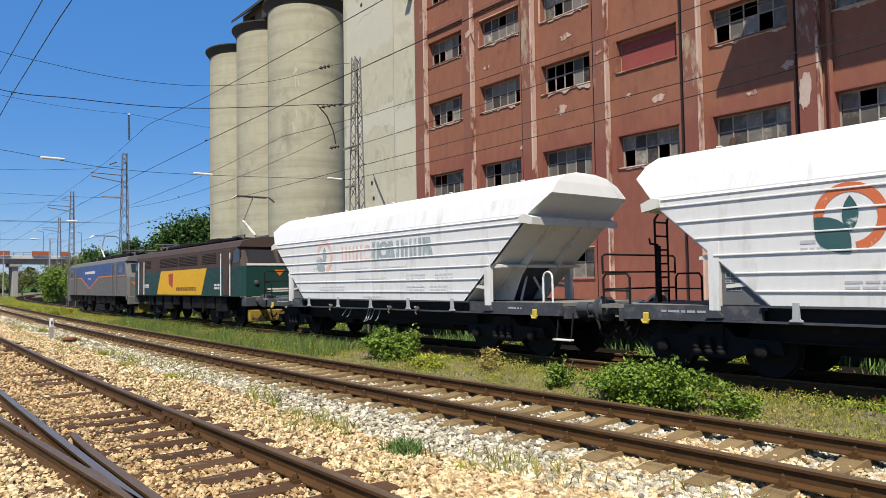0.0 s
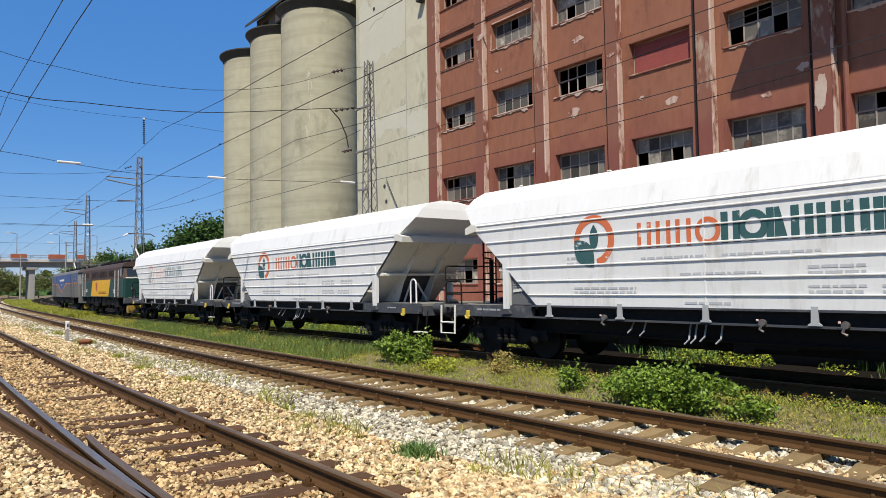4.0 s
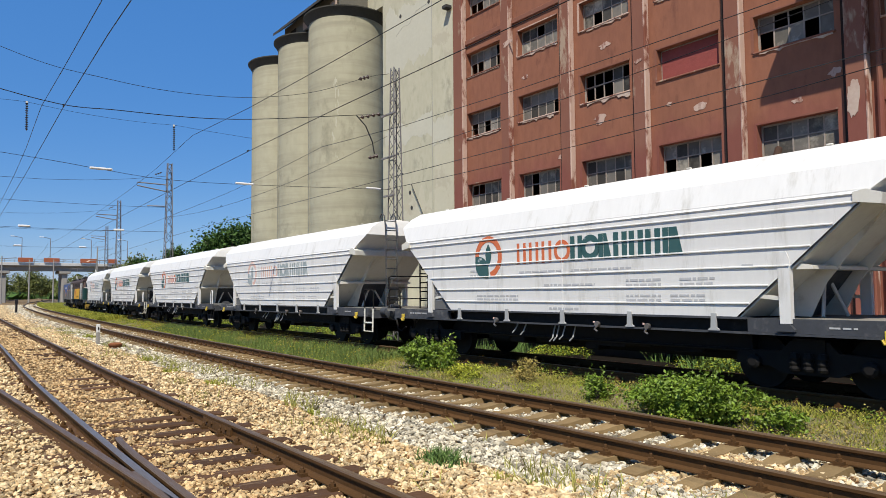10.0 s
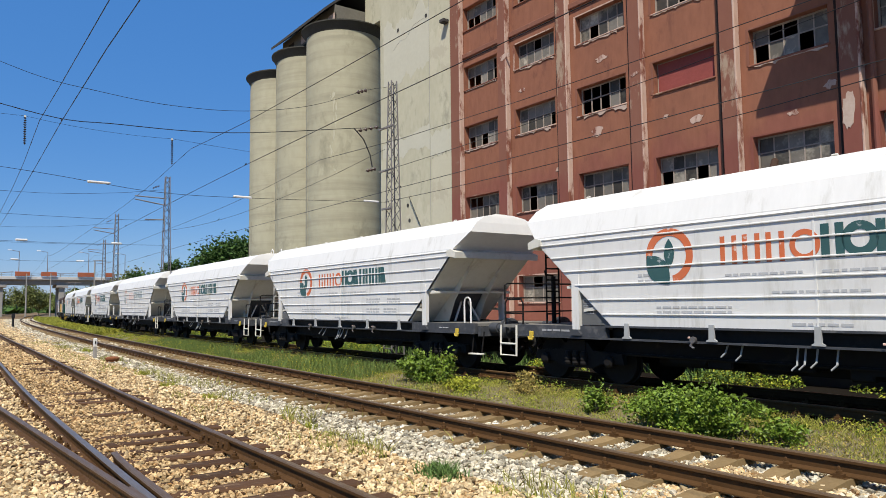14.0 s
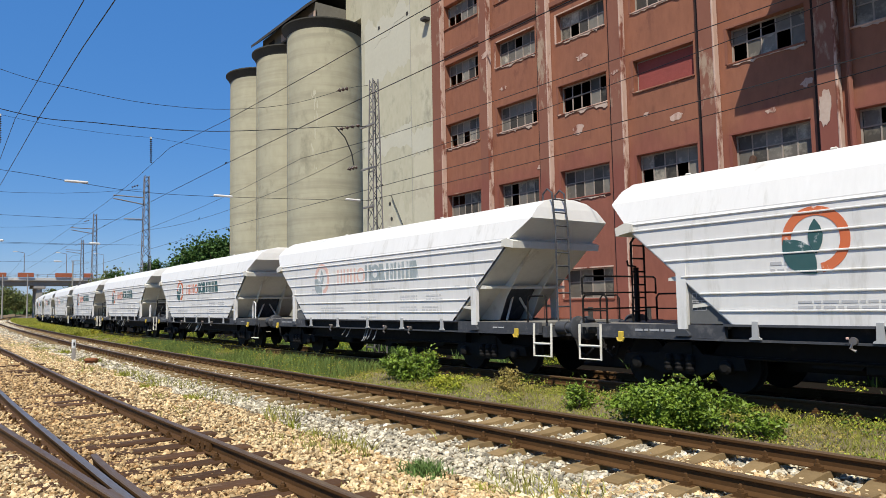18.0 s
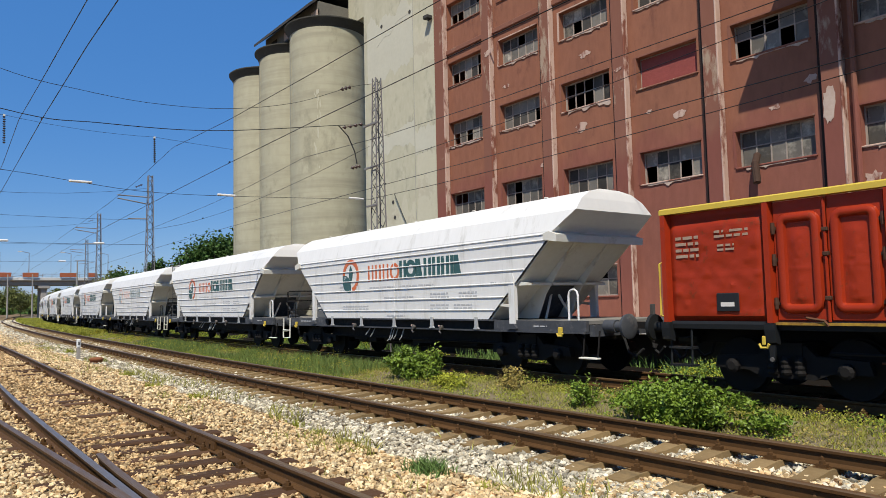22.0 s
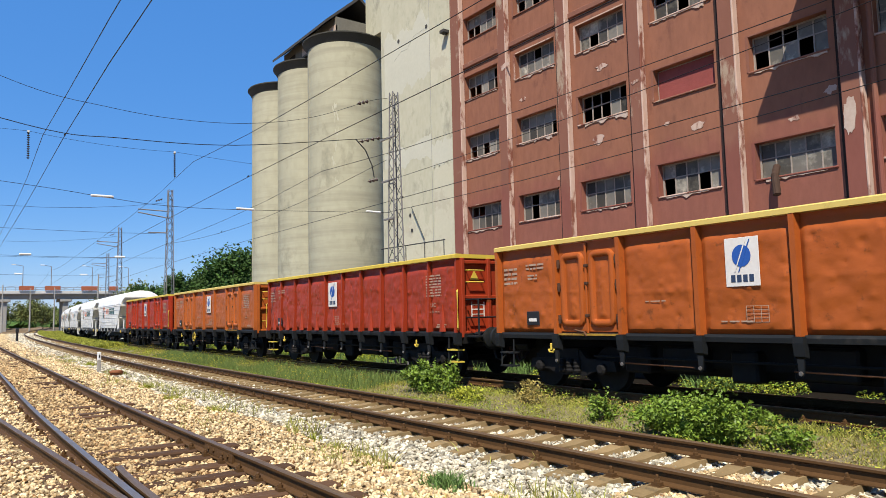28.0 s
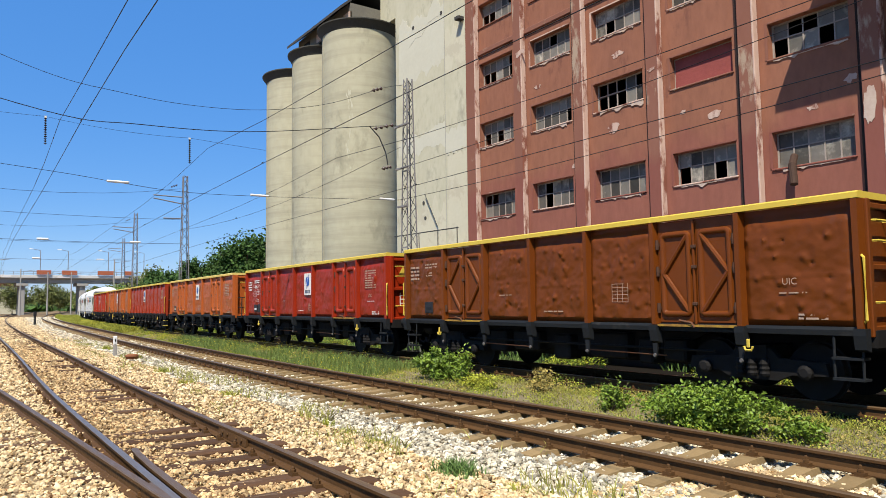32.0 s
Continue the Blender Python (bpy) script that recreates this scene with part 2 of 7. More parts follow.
# ---- mesh helpers ----
class Build:
    """Gathers plain pieces into one mesh."""

    def __init__(self):
        self.v, self.f = [], []

    def add(self, verts, faces):
        o = len(self.v)
        self.v.extend(tuple(p) for p in verts)
        self.f.extend(tuple(i + o for i in f) for f in faces)
        return self

    def box(self, x0, x1, y0, y1, z0, z1, c=0.0):
        if c <= 0:
            v = [(x, y, z) for x in (x0, x1) for y in (y0, y1) for z in (z0, z1)]
            return self.add(v, [(0, 1, 3, 2), (4, 6, 7, 5), (0, 4, 5, 1), (2, 3, 7, 6), (0, 2, 6, 4), (1, 5, 7, 3)])
        c = min(c, (x1 - x0) * 0.45, (y1 - y0) * 0.45, (z1 - z0) * 0.45)
        bm = bmesh.new()
        bmesh.ops.create_cube(bm, size=1.0)
        for p in bm.verts:
            p.co = Vector((x0 + (p.co.x + 0.5) * (x1 - x0), y0 + (p.co.y + 0.5) * (y1 - y0), z0 + (p.co.z + 0.5) * (z1 - z0)))
        bmesh.ops.bevel(bm, geom=list(bm.edges), offset=c, segments=1, affect="EDGES")
        return self.take(bm)

    def take(self, bm):
        bm.verts.index_update()
        self.add([p.co for p in bm.verts], [[p.index for p in f.verts] for f in bm.faces])
        bm.free()
        return self

    def prism(self, outline, axis, a, b):
        """An outline in the two other axes, drawn from a to b along axis."""
        n = len(outline)
        put = {"x": lambda p, k: (k, p[0], p[1]), "y": lambda p, k: (p[0], k, p[1]), "z": lambda p, k: (p[0], p[1], k)}[axis]
        v = [put(p, a) for p in outline] + [put(p, b) for p in outline]
        f = [(i, (i + 1) % n, n + (i + 1) % n, n + i) for i in range(n)]
        return self.add(v, f + [tuple(range(n - 1, -1, -1)), tuple(range(n, 2 * n))])

    def tube(self, path, r, sides=6, r_end=None, closed=False):
        path = [Vector(p) for p in path]
        n, rings = len(path), []
        for i, p in enumerate(path):
            a, b = path[max(i - 1, 0)], path[min(i + 1, n - 1)]
            if closed:
                a, b = path[i - 1], path[(i + 1) % n]
            d = (b - a).normalized()
            s = d.cross(Vector((0, 0, 1)))
            s = s.normalized() if s.length > 1e-4 else Vector((1, 0, 0))
            u = s.cross(d)
            rr = r if r_end is None else r + (r_end - r) * i / (n - 1)
            rings += [p + (s * math.cos(2 * math.pi * k / sides) + u * math.sin(2 * math.pi * k / sides)) * rr for k in range(sides)]
        f = []
        for i in range(n if closed else n - 1):
            j = (i + 1) % n
            f += [(i * sides + k, i * sides + (k + 1) % sides, j * sides + (k + 1) % sides, j * sides + k) for k in range(sides)]
        if not closed:
            f += [tuple(range(sides - 1, -1, -1)), tuple(range((n - 1) * sides, n * sides))]
        return self.add(rings, f)

    def lathe(self, profile, centre, axis="z", sides=20):
        """A profile of (radius, height) turned about an axis through centre."""
        n, v, f = len(profile), [], []
        for r, h in profile:
            for k in range(sides):
                a = 2 * math.pi * k / sides
                q = (r * math.cos(a), r * math.sin(a))
                p = {"z": (q[0], q[1], h), "y": (q[0], h, q[1]), "x": (h, q[0], q[1])}[axis]
                v.append((centre[0] + p[0], centre[1] + p[1], centre[2] + p[2]))
        for i in range(n - 1):
            f += [(i * sides + k, i * sides + (k + 1) % sides, (i + 1) * sides + (k + 1) % sides, (i + 1) * sides + k) for k in range(sides)]
        f += [tuple(range(sides - 1, -1, -1)), tuple(range((n - 1) * sides, n * sides))]
        return self.add(v, f)

    def mesh(self, name, mat, smooth=False):
        me = bpy.data.meshes.new(name)
        me.from_pydata(self.v, [], self.f)
        if smooth:
            me.polygons.foreach_set("use_smooth", [True] * len(me.polygons))
            me.set_sharp_from_angle(angle=radians(35))
        me.materials.append(mat)
        me.update()
        return me


def part(name, b, mat, parent=None, label="", smooth=False, at=None):
    """Links what b has gathered as one mesh object under parent."""
    ob = new(name, b.mesh(name, mat, smooth) if isinstance(b, Build) else b)
    if parent:
        ob.parent = parent
    if at is not None:
        ob.matrix_basis = at
    return tagged(ob, label)


def thing(name, label, category, m=None, group="", kind=""):
    ob = new(name)
    ob.empty_display_size = 0.3
    if m is not None:
        ob.matrix_basis = m
    return tagged(ob, label, category, group, kind)


# ---- the lines of the tracks ----
def smooth_table(knots):
    """A smooth curve through (x, value) knots, x falling."""
    xs, vs = [k[0] for k in knots][::-1], [k[1] for k in knots][::-1]
    fine = np.arange(xs[0], xs[-1] + 1, 1.0)
    raw = np.interp(fine, xs, vs)
    for width in (9, 7):
        pad = np.concatenate([raw[0] + (raw[1] - raw[0]) * np.arange(-width, 0), raw, raw[-1] + (raw[-1] - raw[-2]) * np.arange(1, width + 1)])
        raw = np.convolve(pad, np.ones(width) / width, "same")[width:-width]
    return lambda x: float(np.interp(x, fine, raw))


TRAIN_Y, NEAR_Y, MAIN_Y = 12.1, 2.40, 6.98
bend_main = smooth_table([(30, 0), (0, 0), (-14, 0), (-24, 0.27), (-34, 0.63), (-41, 0.88), (-55, 1.52), (-70, 2.28), (-86, 3.12), (-105, 4.3), (-140, 6.9), (-195, 13.1), (-250, 21), (-300, 29), (-430, 58)])
bend_near = smooth_table([(30, 0), (0, 0), (-15, 0.0), (-21, 0.17), (-30, 0.42), (-36, 0.55), (-45, 0.72), (-56, 1.0), (-70, 1.46), (-95, 2.38), (-125, 3.8), (-180, 7.55), (-230, 12.2), (-288, 18.6), (-398, 34), (-430, 40)])


def line_main(x):
    return MAIN_Y + bend_main(x)


def line_near(x):
    return NEAR_Y + bend_near(x)


def line_train(u):
    """The point on the train's track u metres along it."""
    slope, start, radius = -0.0074, -19.6, 924.0
    s, bent = max(u, start), max(start - u, 0.0) / 924.0
    return Vector((s - radius * math.sin(bent), TRAIN_Y + slope * s + radius * (1 - math.cos(bent)), 0))


# metres that the train has gone, by seconds
GONE = [(0, -0.43), (1, 4.57), (2, 9.67), (3, 14.85), (4, 20.13), (5, 25.55), (6, 31.12), (7, 36.76), (8, 42.55), (9, 48.42), (10, 54.43), (11, 60.55),
        (12, 66.83), (13, 73.20), (14, 79.74), (15, 86.46), (16, 93.36), (17, 100.40), (18, 107.46), (19, 114.58), (20, 121.82), (21, 129.24),
        (22, 136.84), (23, 144.5), (24, 152.23), (25, 160.04), (26, 167.92), (27, 175.84), (28, 183.80), (29, 191.86), (30, 199.99), (31, 208.18), (32, 216.45)]


def train_pose(u, half=4.6):
    """A vehicle whose middle is u metres along the track, standing on two bogies."""
    a, b = line_train(u - half), line_train(u + half)
    m = (a + b) / 2
    return pose(m.x, m.y, 0, 0, 0, math.degrees(math.atan2(b.y - a.y, b.x - a.x)))


vehicles = []


def vehicle(ob, u):
    ob.matrix_basis = train_pose(u)
    vehicles.append((ob, u))


wheel_sets = []


def motions():
    for ob, u in vehicles:
        walk(ob, [(t, train_pose(u - s)) for t, s in GONE])
    # the wheels roll on the rails
    times = [k * 0.08 for k in range(401)]
    gone = np.interp(times, [t for t, s in GONE], [s for t, s in GONE])
    for ob, x, r in wheel_sets:
        walk(ob, [(t, pose(x, 0, r, 0, -math.degrees(s / r), 0)) for t, s in zip(times, gone)])


# ---- ground ----
def ground_height(x, y):
    """Ballast beds a little below the rail tops, lower ground between and beyond."""
    main, near = line_main(x), line_near(x)
    z = -0.42
    for c, half, top in ((main, 1.55, -0.235), (near, 2.3, -0.205)):
        d = abs(y - c)
        z = max(z, top - max(0.0, d - half) * 0.28)
    if near - 6 < y < near:
        z = max(z, -0.18)
    if near < y < main:
        z = max(z, -0.24)
    d = abs(y - (TRAIN_Y + (main - MAIN_Y) * 0.6))
    z = max(z, -0.22 - max(0.0, d - 1.7) * 0.2)
    return max(z, -0.45)


def build_ground():
    xs = sorted(set(list(np.arange(-60, 12, 1.2)) + list(np.arange(-240, -60, 6.0)) + [-2500, -1200, -700, -450, -330, -280, 20, 40, 80, 200, 600, 1800]))
    ys = sorted(set(list(np.arange(-6, 24, 0.4)) + list(np.arange(24, 60, 3.0)) + [-1500, -500, -200, -90, -50, -30, -18, -10, 80, 120, 180, 300, 500, 900, 2000]))
    v = [(x, y, ground_height(x, y) + (0.018 * noise.noise((x * 0.7, y * 0.7, 0)) - 0.018 if abs(x) < 70 and -6 < y < 20 else 0)) for x in xs for y in ys]
    k = len(ys)
    f = [(i * k + j, (i + 1) * k + j, (i + 1) * k + j + 1, i * k + j + 1) for i in range(len(xs) - 1) for j in range(k - 1)]
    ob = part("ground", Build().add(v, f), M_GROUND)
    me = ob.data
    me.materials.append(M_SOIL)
    me.materials.append(M_SHADED_SOIL)
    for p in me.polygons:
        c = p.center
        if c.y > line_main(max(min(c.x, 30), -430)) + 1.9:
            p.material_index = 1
        # this strip gets the soil painted dark for the train's shade
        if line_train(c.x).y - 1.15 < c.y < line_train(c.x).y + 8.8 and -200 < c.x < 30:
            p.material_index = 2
    me.polygons.foreach_set("use_smooth", [True] * len(me.polygons))
    tagged(ob, "stony railway ground with pale ballast and soil darkened for the train shade", "ground", kind="structure")


build_ground()


# ---- tracks ----
RAIL = [(-0.075, -0.172), (0.075, -0.172), (0.075, -0.160), (0.02, -0.145), (0.010, -0.135), (0.010, -0.052), (0.036, -0.040), (0.037, -0.012), (0.028, 0.0),
        (-0.028, 0.0), (-0.037, -0.012), (-0.036, -0.040), (-0.010, -0.052), (-0.010, -0.135), (-0.02, -0.145), (-0.075, -0.160)]


def rail_mesh(points, name, head=None):
    """A rail along points (x, y); the running surface is worn bright."""
    n, b = len(RAIL), Build()
    v = []
    for i, (x, y) in enumerate(points):
        (xa, ya), (xb, yb) = points[max(i - 1, 0)], points[min(i + 1, len(points) - 1)]
        d = Vector((xb - xa, yb - ya)).normalized()
        for s, z in RAIL:
            v.append((x - d.y * s, y + d.x * s, z))
    f = [(i * n + k, (i + 1) * n + k, (i + 1) * n + (k + 1) % n, i * n + (k + 1) % n) for i in range(len(points) - 1) for k in range(n)]
    f += [tuple(range(n)), tuple(range((len(points) - 1) * n + n - 1, (len(points) - 1) * n - 1, -1))]
    b.add(v, f)
    me = b.mesh(name, M_RAIL)
    me.materials.append(head or M_HEAD)
    for i, p in enumerate(me.polygons):
        if i < (len(points) - 1) * n and i % n in (7, 8, 9):
            p.material_index = 1
    return me


def along(line, x0, x1, offset, near_step=1.5):
    xs, x = [], x0
    while x > x1:
        xs.append(x)
        x -= near_step if x > -60 else near_step * 3
    xs.append(x1)
    out = []
    for x in xs:
        s = (line(x + 0.5) - line(x - 0.5))
        out.append((x - s * offset, line(x) + offset))
    return out


def joined(meshes_at, name, mat, parent, label="", kind="stuff"):
    """Many like pieces joined into one part."""
    vs, fs = [], []
    for me_v, me_f, m in meshes_at:
        o = len(vs)
        vs.extend(tuple(m @ Vector(p)) for p in me_v)
        fs.extend(tuple(i + o for i in f) for f in me_f)
    me = bpy.data.meshes.new(name)
    me.from_pydata(vs, [], fs)
    me.materials.append(mat)
    ob = new(name, me)
    if parent:
        ob.parent = parent
    return tagged(ob, label, kind=kind)


def wooden_sleeper():
    return Build().box(-0.125, 0.125, -1.3, 1.3, -0.315, -0.165, 0.018)


def concrete_sleeper():
    """Higher and wider under the rails, thinner in the middle."""
    b = Build()
    prof = [(-1.25, 0.135, -0.20), (-0.98, 0.145, -0.172), (-0.54, 0.14, -0.172), (-0.3, 0.12, -0.205), (0.3, 0.12, -0.205), (0.54, 0.14, -0.172), (0.98, 0.145, -0.172), (1.25, 0.135, -0.20)]
    v = []
    for y, w, z in prof:
        v += [(-w, y, -0.40), (w, y, -0.40), (w * 0.82, y, z), (-w * 0.82, y, z)]
    f = []
    for i in range(len(prof) - 1):
        a, c = i * 4, i * 4 + 4
        f += [(a + k, a + (k + 1) % 4, c + (k + 1) % 4, c + k) for k in range(4)]
    f += [(0, 3, 2, 1), (28, 29, 30, 31)]
    return b.add(v, f)


def fastenings(tall=0.0):
    b = Build()
    for side in (-0.7525, 0.7525):
        b.box(-0.085, 0.085, side - 0.17, side + 0.17, -0.19, -0.168)
        for s in (-0.115, 0.115):
            b.box(-0.05, 0.05, side + s - 0.035, side + s + 0.035, -0.17, -0.130)
            b.lathe([(0.018, -0.13), (0.018, -0.085 + tall), (0.012, -0.075 + tall)], (0, side + s, 0), sides=6)
            b.lathe([(0.032, -0.128), (0.032, -0.10), (0.026, -0.098)], (0, side + s, 0), sides=6)
    return b


def lay_track(name, label, line, x0, x1, sleeper, mat, bolts, step=0.6, single_from=-70.0, seed=1):
    rnd = random.Random(seed)
    t = thing(name, label, "railway track", kind="structure")
    for off in (-0.7525, 0.7525):
        part("rail", rail_mesh(along(line, x0, x1, off), "rail", M_SHINY if name == "track_near" and off < 0 else None), None, t)
    piece, bolt = sleeper().mesh("sleeper", mat), bolts().mesh("fastening", M_RAIL)
    rest = []
    pv, pf = sleeper().v, sleeper().f
    x = x0
    while x > x1:
        m = pose(x + rnd.uniform(-0.025, 0.025), line(x), rnd.uniform(-0.008, 0.004), 0, 0, math.degrees(math.atan(line(x + 0.5) - line(x - 0.5))) + rnd.uniform(-0.7, 0.7))
        if name == "track_near" and x < -11.5 and rnd.random() < 0.72:
            m = pose(0, 0, -rnd.uniform(0.035, 0.075)) @ m
        if x > single_from:
            s = part("sleeper", piece, None, t, at=m)
            if x > -45:
                part("fastening", bolt, None, s)
        elif x > -220:
            rest.append((pv, pf, m))
        x -= step
    if rest:
        joined(rest, "far_sleepers", mat, t)
    return t


lay_track("track_main", "railway track with rusty rails on rust-stained concrete sleepers", line_main, 30.0, -420.0, concrete_sleeper, M_CONC_SLEEPER, lambda: fastenings(0.02), 0.6, -75, 1)
lay_track("track_near", "railway track with rusty rails on dark tarred wooden sleepers", line_near, 30.0, -420.0, wooden_sleeper, M_WOOD, fastenings, 0.62, -75, 2)
lay_track("track_train", "railway track in the grass under the passing train", lambda x: line_train(x).y, 30.0, -330.0, concrete_sleeper, M_SHADED_SLEEPER, fastenings, 0.62, -20, 3)


def build_turnout():
    """The diverging rail, its partner and the crossing nose that join the near track."""
    t = thing("track_turnout", "diverging turnout rails crossing the near track at a worn frog", "railway track", kind="structure")

    def diverge(x):
        return 1.648 - (-5.4 - x) * 0.064 - max(0.0, -14 - x) ** 2 * 0.0012

    part("rail", rail_mesh([(x, diverge(x)) for x in np.arange(-5.0, -40.0, -1.4)], "rail"), None, t)
    part("rail", rail_mesh([(x, diverge(x) - 1.505) for x in np.arange(28.0, -40.0, -1.4)], "rail"), None, t)
    part("wing_rail", rail_mesh([(-4.4, 1.765), (-6.4, 1.765), (-7.8, 1.77), (-8.5, 1.79), (-8.9, 1.815)], "rail"), None, t, "short wing rail beside the frog")
    for x in (-9.75, -9.55, -9.2, -9.0):
        part("joint_bolt", Build().lathe([(0.025, 3.085), (0.025, 3.105)], (x, 0, -0.085), "y", 6), M_RAIL, t)
    part("fishplate", Build().prism([(3.10, -0.145), (3.138, -0.14), (3.138, -0.05), (3.112, -0.045)], "x", -9.95, -8.85), M_RAIL, t, "rusty bolted fishplate at a rail joint")
    nose = Build().prism([(-4.6, 1.60), (-7.1, 1.565), (-7.1, 1.600), (-4.6, 1.70)], "z", -0.16, -0.004)
    part("frog", nose, M_HEAD, t, "worn steel crossing frog")
    piece = Build().box(-0.125, 0.125, -1.5, 0.55, -0.315, -0.167, 0.018).mesh("sleeper", M_WOOD)
    x = -9.8
    while x > -40:
        part("sleeper", piece, None, t, at=pose(x, diverge(x) - 0.75, -0.004 if math.sin(x * 7.3) > 0.2 else -0.055, 0, 0, 3.6))
        x -= 0.62


build_turnout()


# ---- red mill building ----
FY = 20.0
BAY0, BAY = -25.62, 3.525
LINTELS = (2.80, 6.55, 9.86, 12.68, 15.5, 18.4)
WIN_W, WIN_H = 2.34, 1.09
BLIND = {(0, 3)}
X_LEFT, X_RIGHT, Z_TOP = -26.36, 18.0, 24.0


M_BRICKED = material("crimson_bricked_window", (0.30, 0.078, 0.066), (0.21, 0.055, 0.048), 0.9, 0, 9, 1.5, 0.8, 0.8)
# Black colour for the shadow beside each pilaster.
M_PILASTER_SHADE = material("black_pilaster_shade", (0.022, 0.016, 0.014), (0.04, 0.026, 0.022), 0.95, 0, 6, 1, 0.9, 0.2)
M_RUSTY_DUCT = material("rusty_duct", (0.07, 0.038, 0.025), (0.035, 0.022, 0.017), 0.85, 0, 9, 2, 0.9, 0.4)


def build_mill():
    rnd = random.Random(5)
    b = thing("mill_building", "derelict factory with peeling red plaster and broken windows", "building", kind="")
    cols, rows = list(range(0, 12)), list(range(0, 6))
    # wall with openings, in strips between the rows of windows
    wall = Build()
    zs = [-0.45]
    for r in rows:
        zs += [LINTELS[r] - WIN_H, LINTELS[r]]
    zs.append(Z_TOP)
    for i in range(0, len(zs), 2):
        wall.box(X_LEFT, X_RIGHT, FY, FY + 0.4, zs[i], zs[i + 1])
    for r in rows:
        z1 = LINTELS[r]
        x = X_LEFT
        for c in cols:
            if (r, c) in BLIND:
                continue
            x0 = BAY0 + c * BAY
            wall.box(x, x0, FY, FY + 0.4, z1 - WIN_H, z1)
            x = x0 + WIN_W
        wall.box(x, X_RIGHT, FY, FY + 0.4, z1 - WIN_H, z1)
    wall.box(X_LEFT, X_LEFT + 0.4, FY + 0.4, FY + 16, -0.45, Z_TOP)
    wall.box(X_RIGHT - 0.4, X_RIGHT, FY + 0.4, FY + 16, -0.45, Z_TOP)
    wall.box(X_LEFT, X_RIGHT, FY + 16, FY + 16.4, -0.45, Z_TOP)
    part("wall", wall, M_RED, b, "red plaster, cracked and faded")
    part("roof", Build().box(X_LEFT - 0.3, X_RIGHT + 0.3, FY - 0.5, FY + 16.6, Z_TOP, Z_TOP + 0.4), M_CAP, b)
    # floors and back wall painted near-black for the gloom inside
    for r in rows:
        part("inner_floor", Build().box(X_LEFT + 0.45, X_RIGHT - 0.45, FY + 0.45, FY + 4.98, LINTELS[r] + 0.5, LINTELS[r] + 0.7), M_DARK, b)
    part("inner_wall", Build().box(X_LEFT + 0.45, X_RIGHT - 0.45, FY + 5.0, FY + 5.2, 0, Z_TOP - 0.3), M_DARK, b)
    # pilasters between the bays
    for c in range(0, 13):
        xe = BAY0 + c * BAY
        x0, x1 = (X_LEFT, X_LEFT + 0.70) if c == 0 else (xe - 0.84, xe - 0.32)
        p = Build().box(x0, x1, FY - 0.26, FY - 0.003, -0.45, Z_TOP, 0.02)
        pil = part("pilaster", p, M_SALMON, b, "faded pilaster with flaking plaster")
        part("edge_strip", Build().box(x1 - 0.035, x1 + 0.03, FY - 0.275, FY - 0.02, -0.45, Z_TOP, 0.015), M_EDGE, pil, "pale chipped pilaster edge")
        # a black strip paints the pilaster's shadow on the wall
        part("groove", Build().box(x0 - (0.12 if c % 2 else 0.15), x0 - 0.003, FY - 0.12, FY - 0.003, -0.45, Z_TOP), M_PILASTER_SHADE, pil, "black strip painted for the pilaster shadow")
    # a band above the third row
    for c in range(0, 12):
        xa = BAY0 - 0.30 + c * BAY
        part("cornice", Build().box(xa, xa + BAY - 0.56, FY - 0.10, FY - 0.003, 13.08, 13.30, 0.02), M_SALMON, b)
    # windows
    for r in rows:
        for c in cols:
            if (r, c) in BLIND:
                continue
            x0, z1 = BAY0 + c * BAY, LINTELS[r]
            z0, x1 = z1 - WIN_H, x0 + WIN_W
            bricked = (r, c) == (2, 3)
            w = part("window_frame", Build().box(x0, x1, FY + 0.24, FY + 0.29, z0, z0 + 0.05).box(x0, x1, FY + 0.24, FY + 0.29, z1 - 0.05, z1)
                     .box(x0, x0 + 0.05, FY + 0.24, FY + 0.29, z0 + 0.05, z1 - 0.05).box(x1 - 0.05, x1, FY + 0.24, FY + 0.29, z0 + 0.05, z1 - 0.05), M_WINFRAME, b)
            part("sill", Build().box(x0 - 0.04, x1 + 0.04, FY - 0.05, FY + 0.236, z0 - 0.06, z0 - 0.003, 0.015), M_EDGE if rnd.random() < 0.6 else M_SALMON, w)
            part("reveal", Build().box(x0 - 0.09, x0 - 0.003, FY - 0.02, FY - 0.003, z0, z1).box(x0 - 0.09, x1 + 0.03, FY - 0.02, FY - 0.003, z1 + 0.003, z1 + 0.05), M_EDGE if rnd.random() < 0.4 else M_SALMON, w)
            if rnd.random() < 0.75:
                n0, pts, ph = 24, [], rnd.uniform(0, 90)
                xa, xb = x0 + rnd.uniform(-0.05, 0.5), x1 - rnd.uniform(-0.05, 0.6)
                for k in range(n0 + 1):
                    pts.append((xa + (xb - xa) * k / n0, z0 - 0.062 - 0.03 * abs(noise.noise((k * 0.5, ph, 1.0)))))
                for k in range(n0, -1, -1):
                    pts.append((xa + (xb - xa) * k / n0, z0 - 0.085 - max(0.0, 0.17 * noise.noise((k * 0.21, ph, 5.0)) + 0.07 * noise.noise((k * 0.9, ph, 7.0)))))
                part("broken_plaster", Build().prism(pts, "y", FY - 0.035, FY - 0.002), M_PLASTER, w, "broken pale plaster under the sill")
            if bricked:
                part("brick_infill", Build().box(x0 + 0.05, x1 - 0.05, FY + 0.22, FY + 0.36, z0 + 0.05, z1 - 0.05), M_BRICKED, w, "window bricked up and painted red")
            n = 5 if r else 4
            for k in range(1, n):
                xx = x0 + 0.05 + (WIN_W - 0.1) * k / n
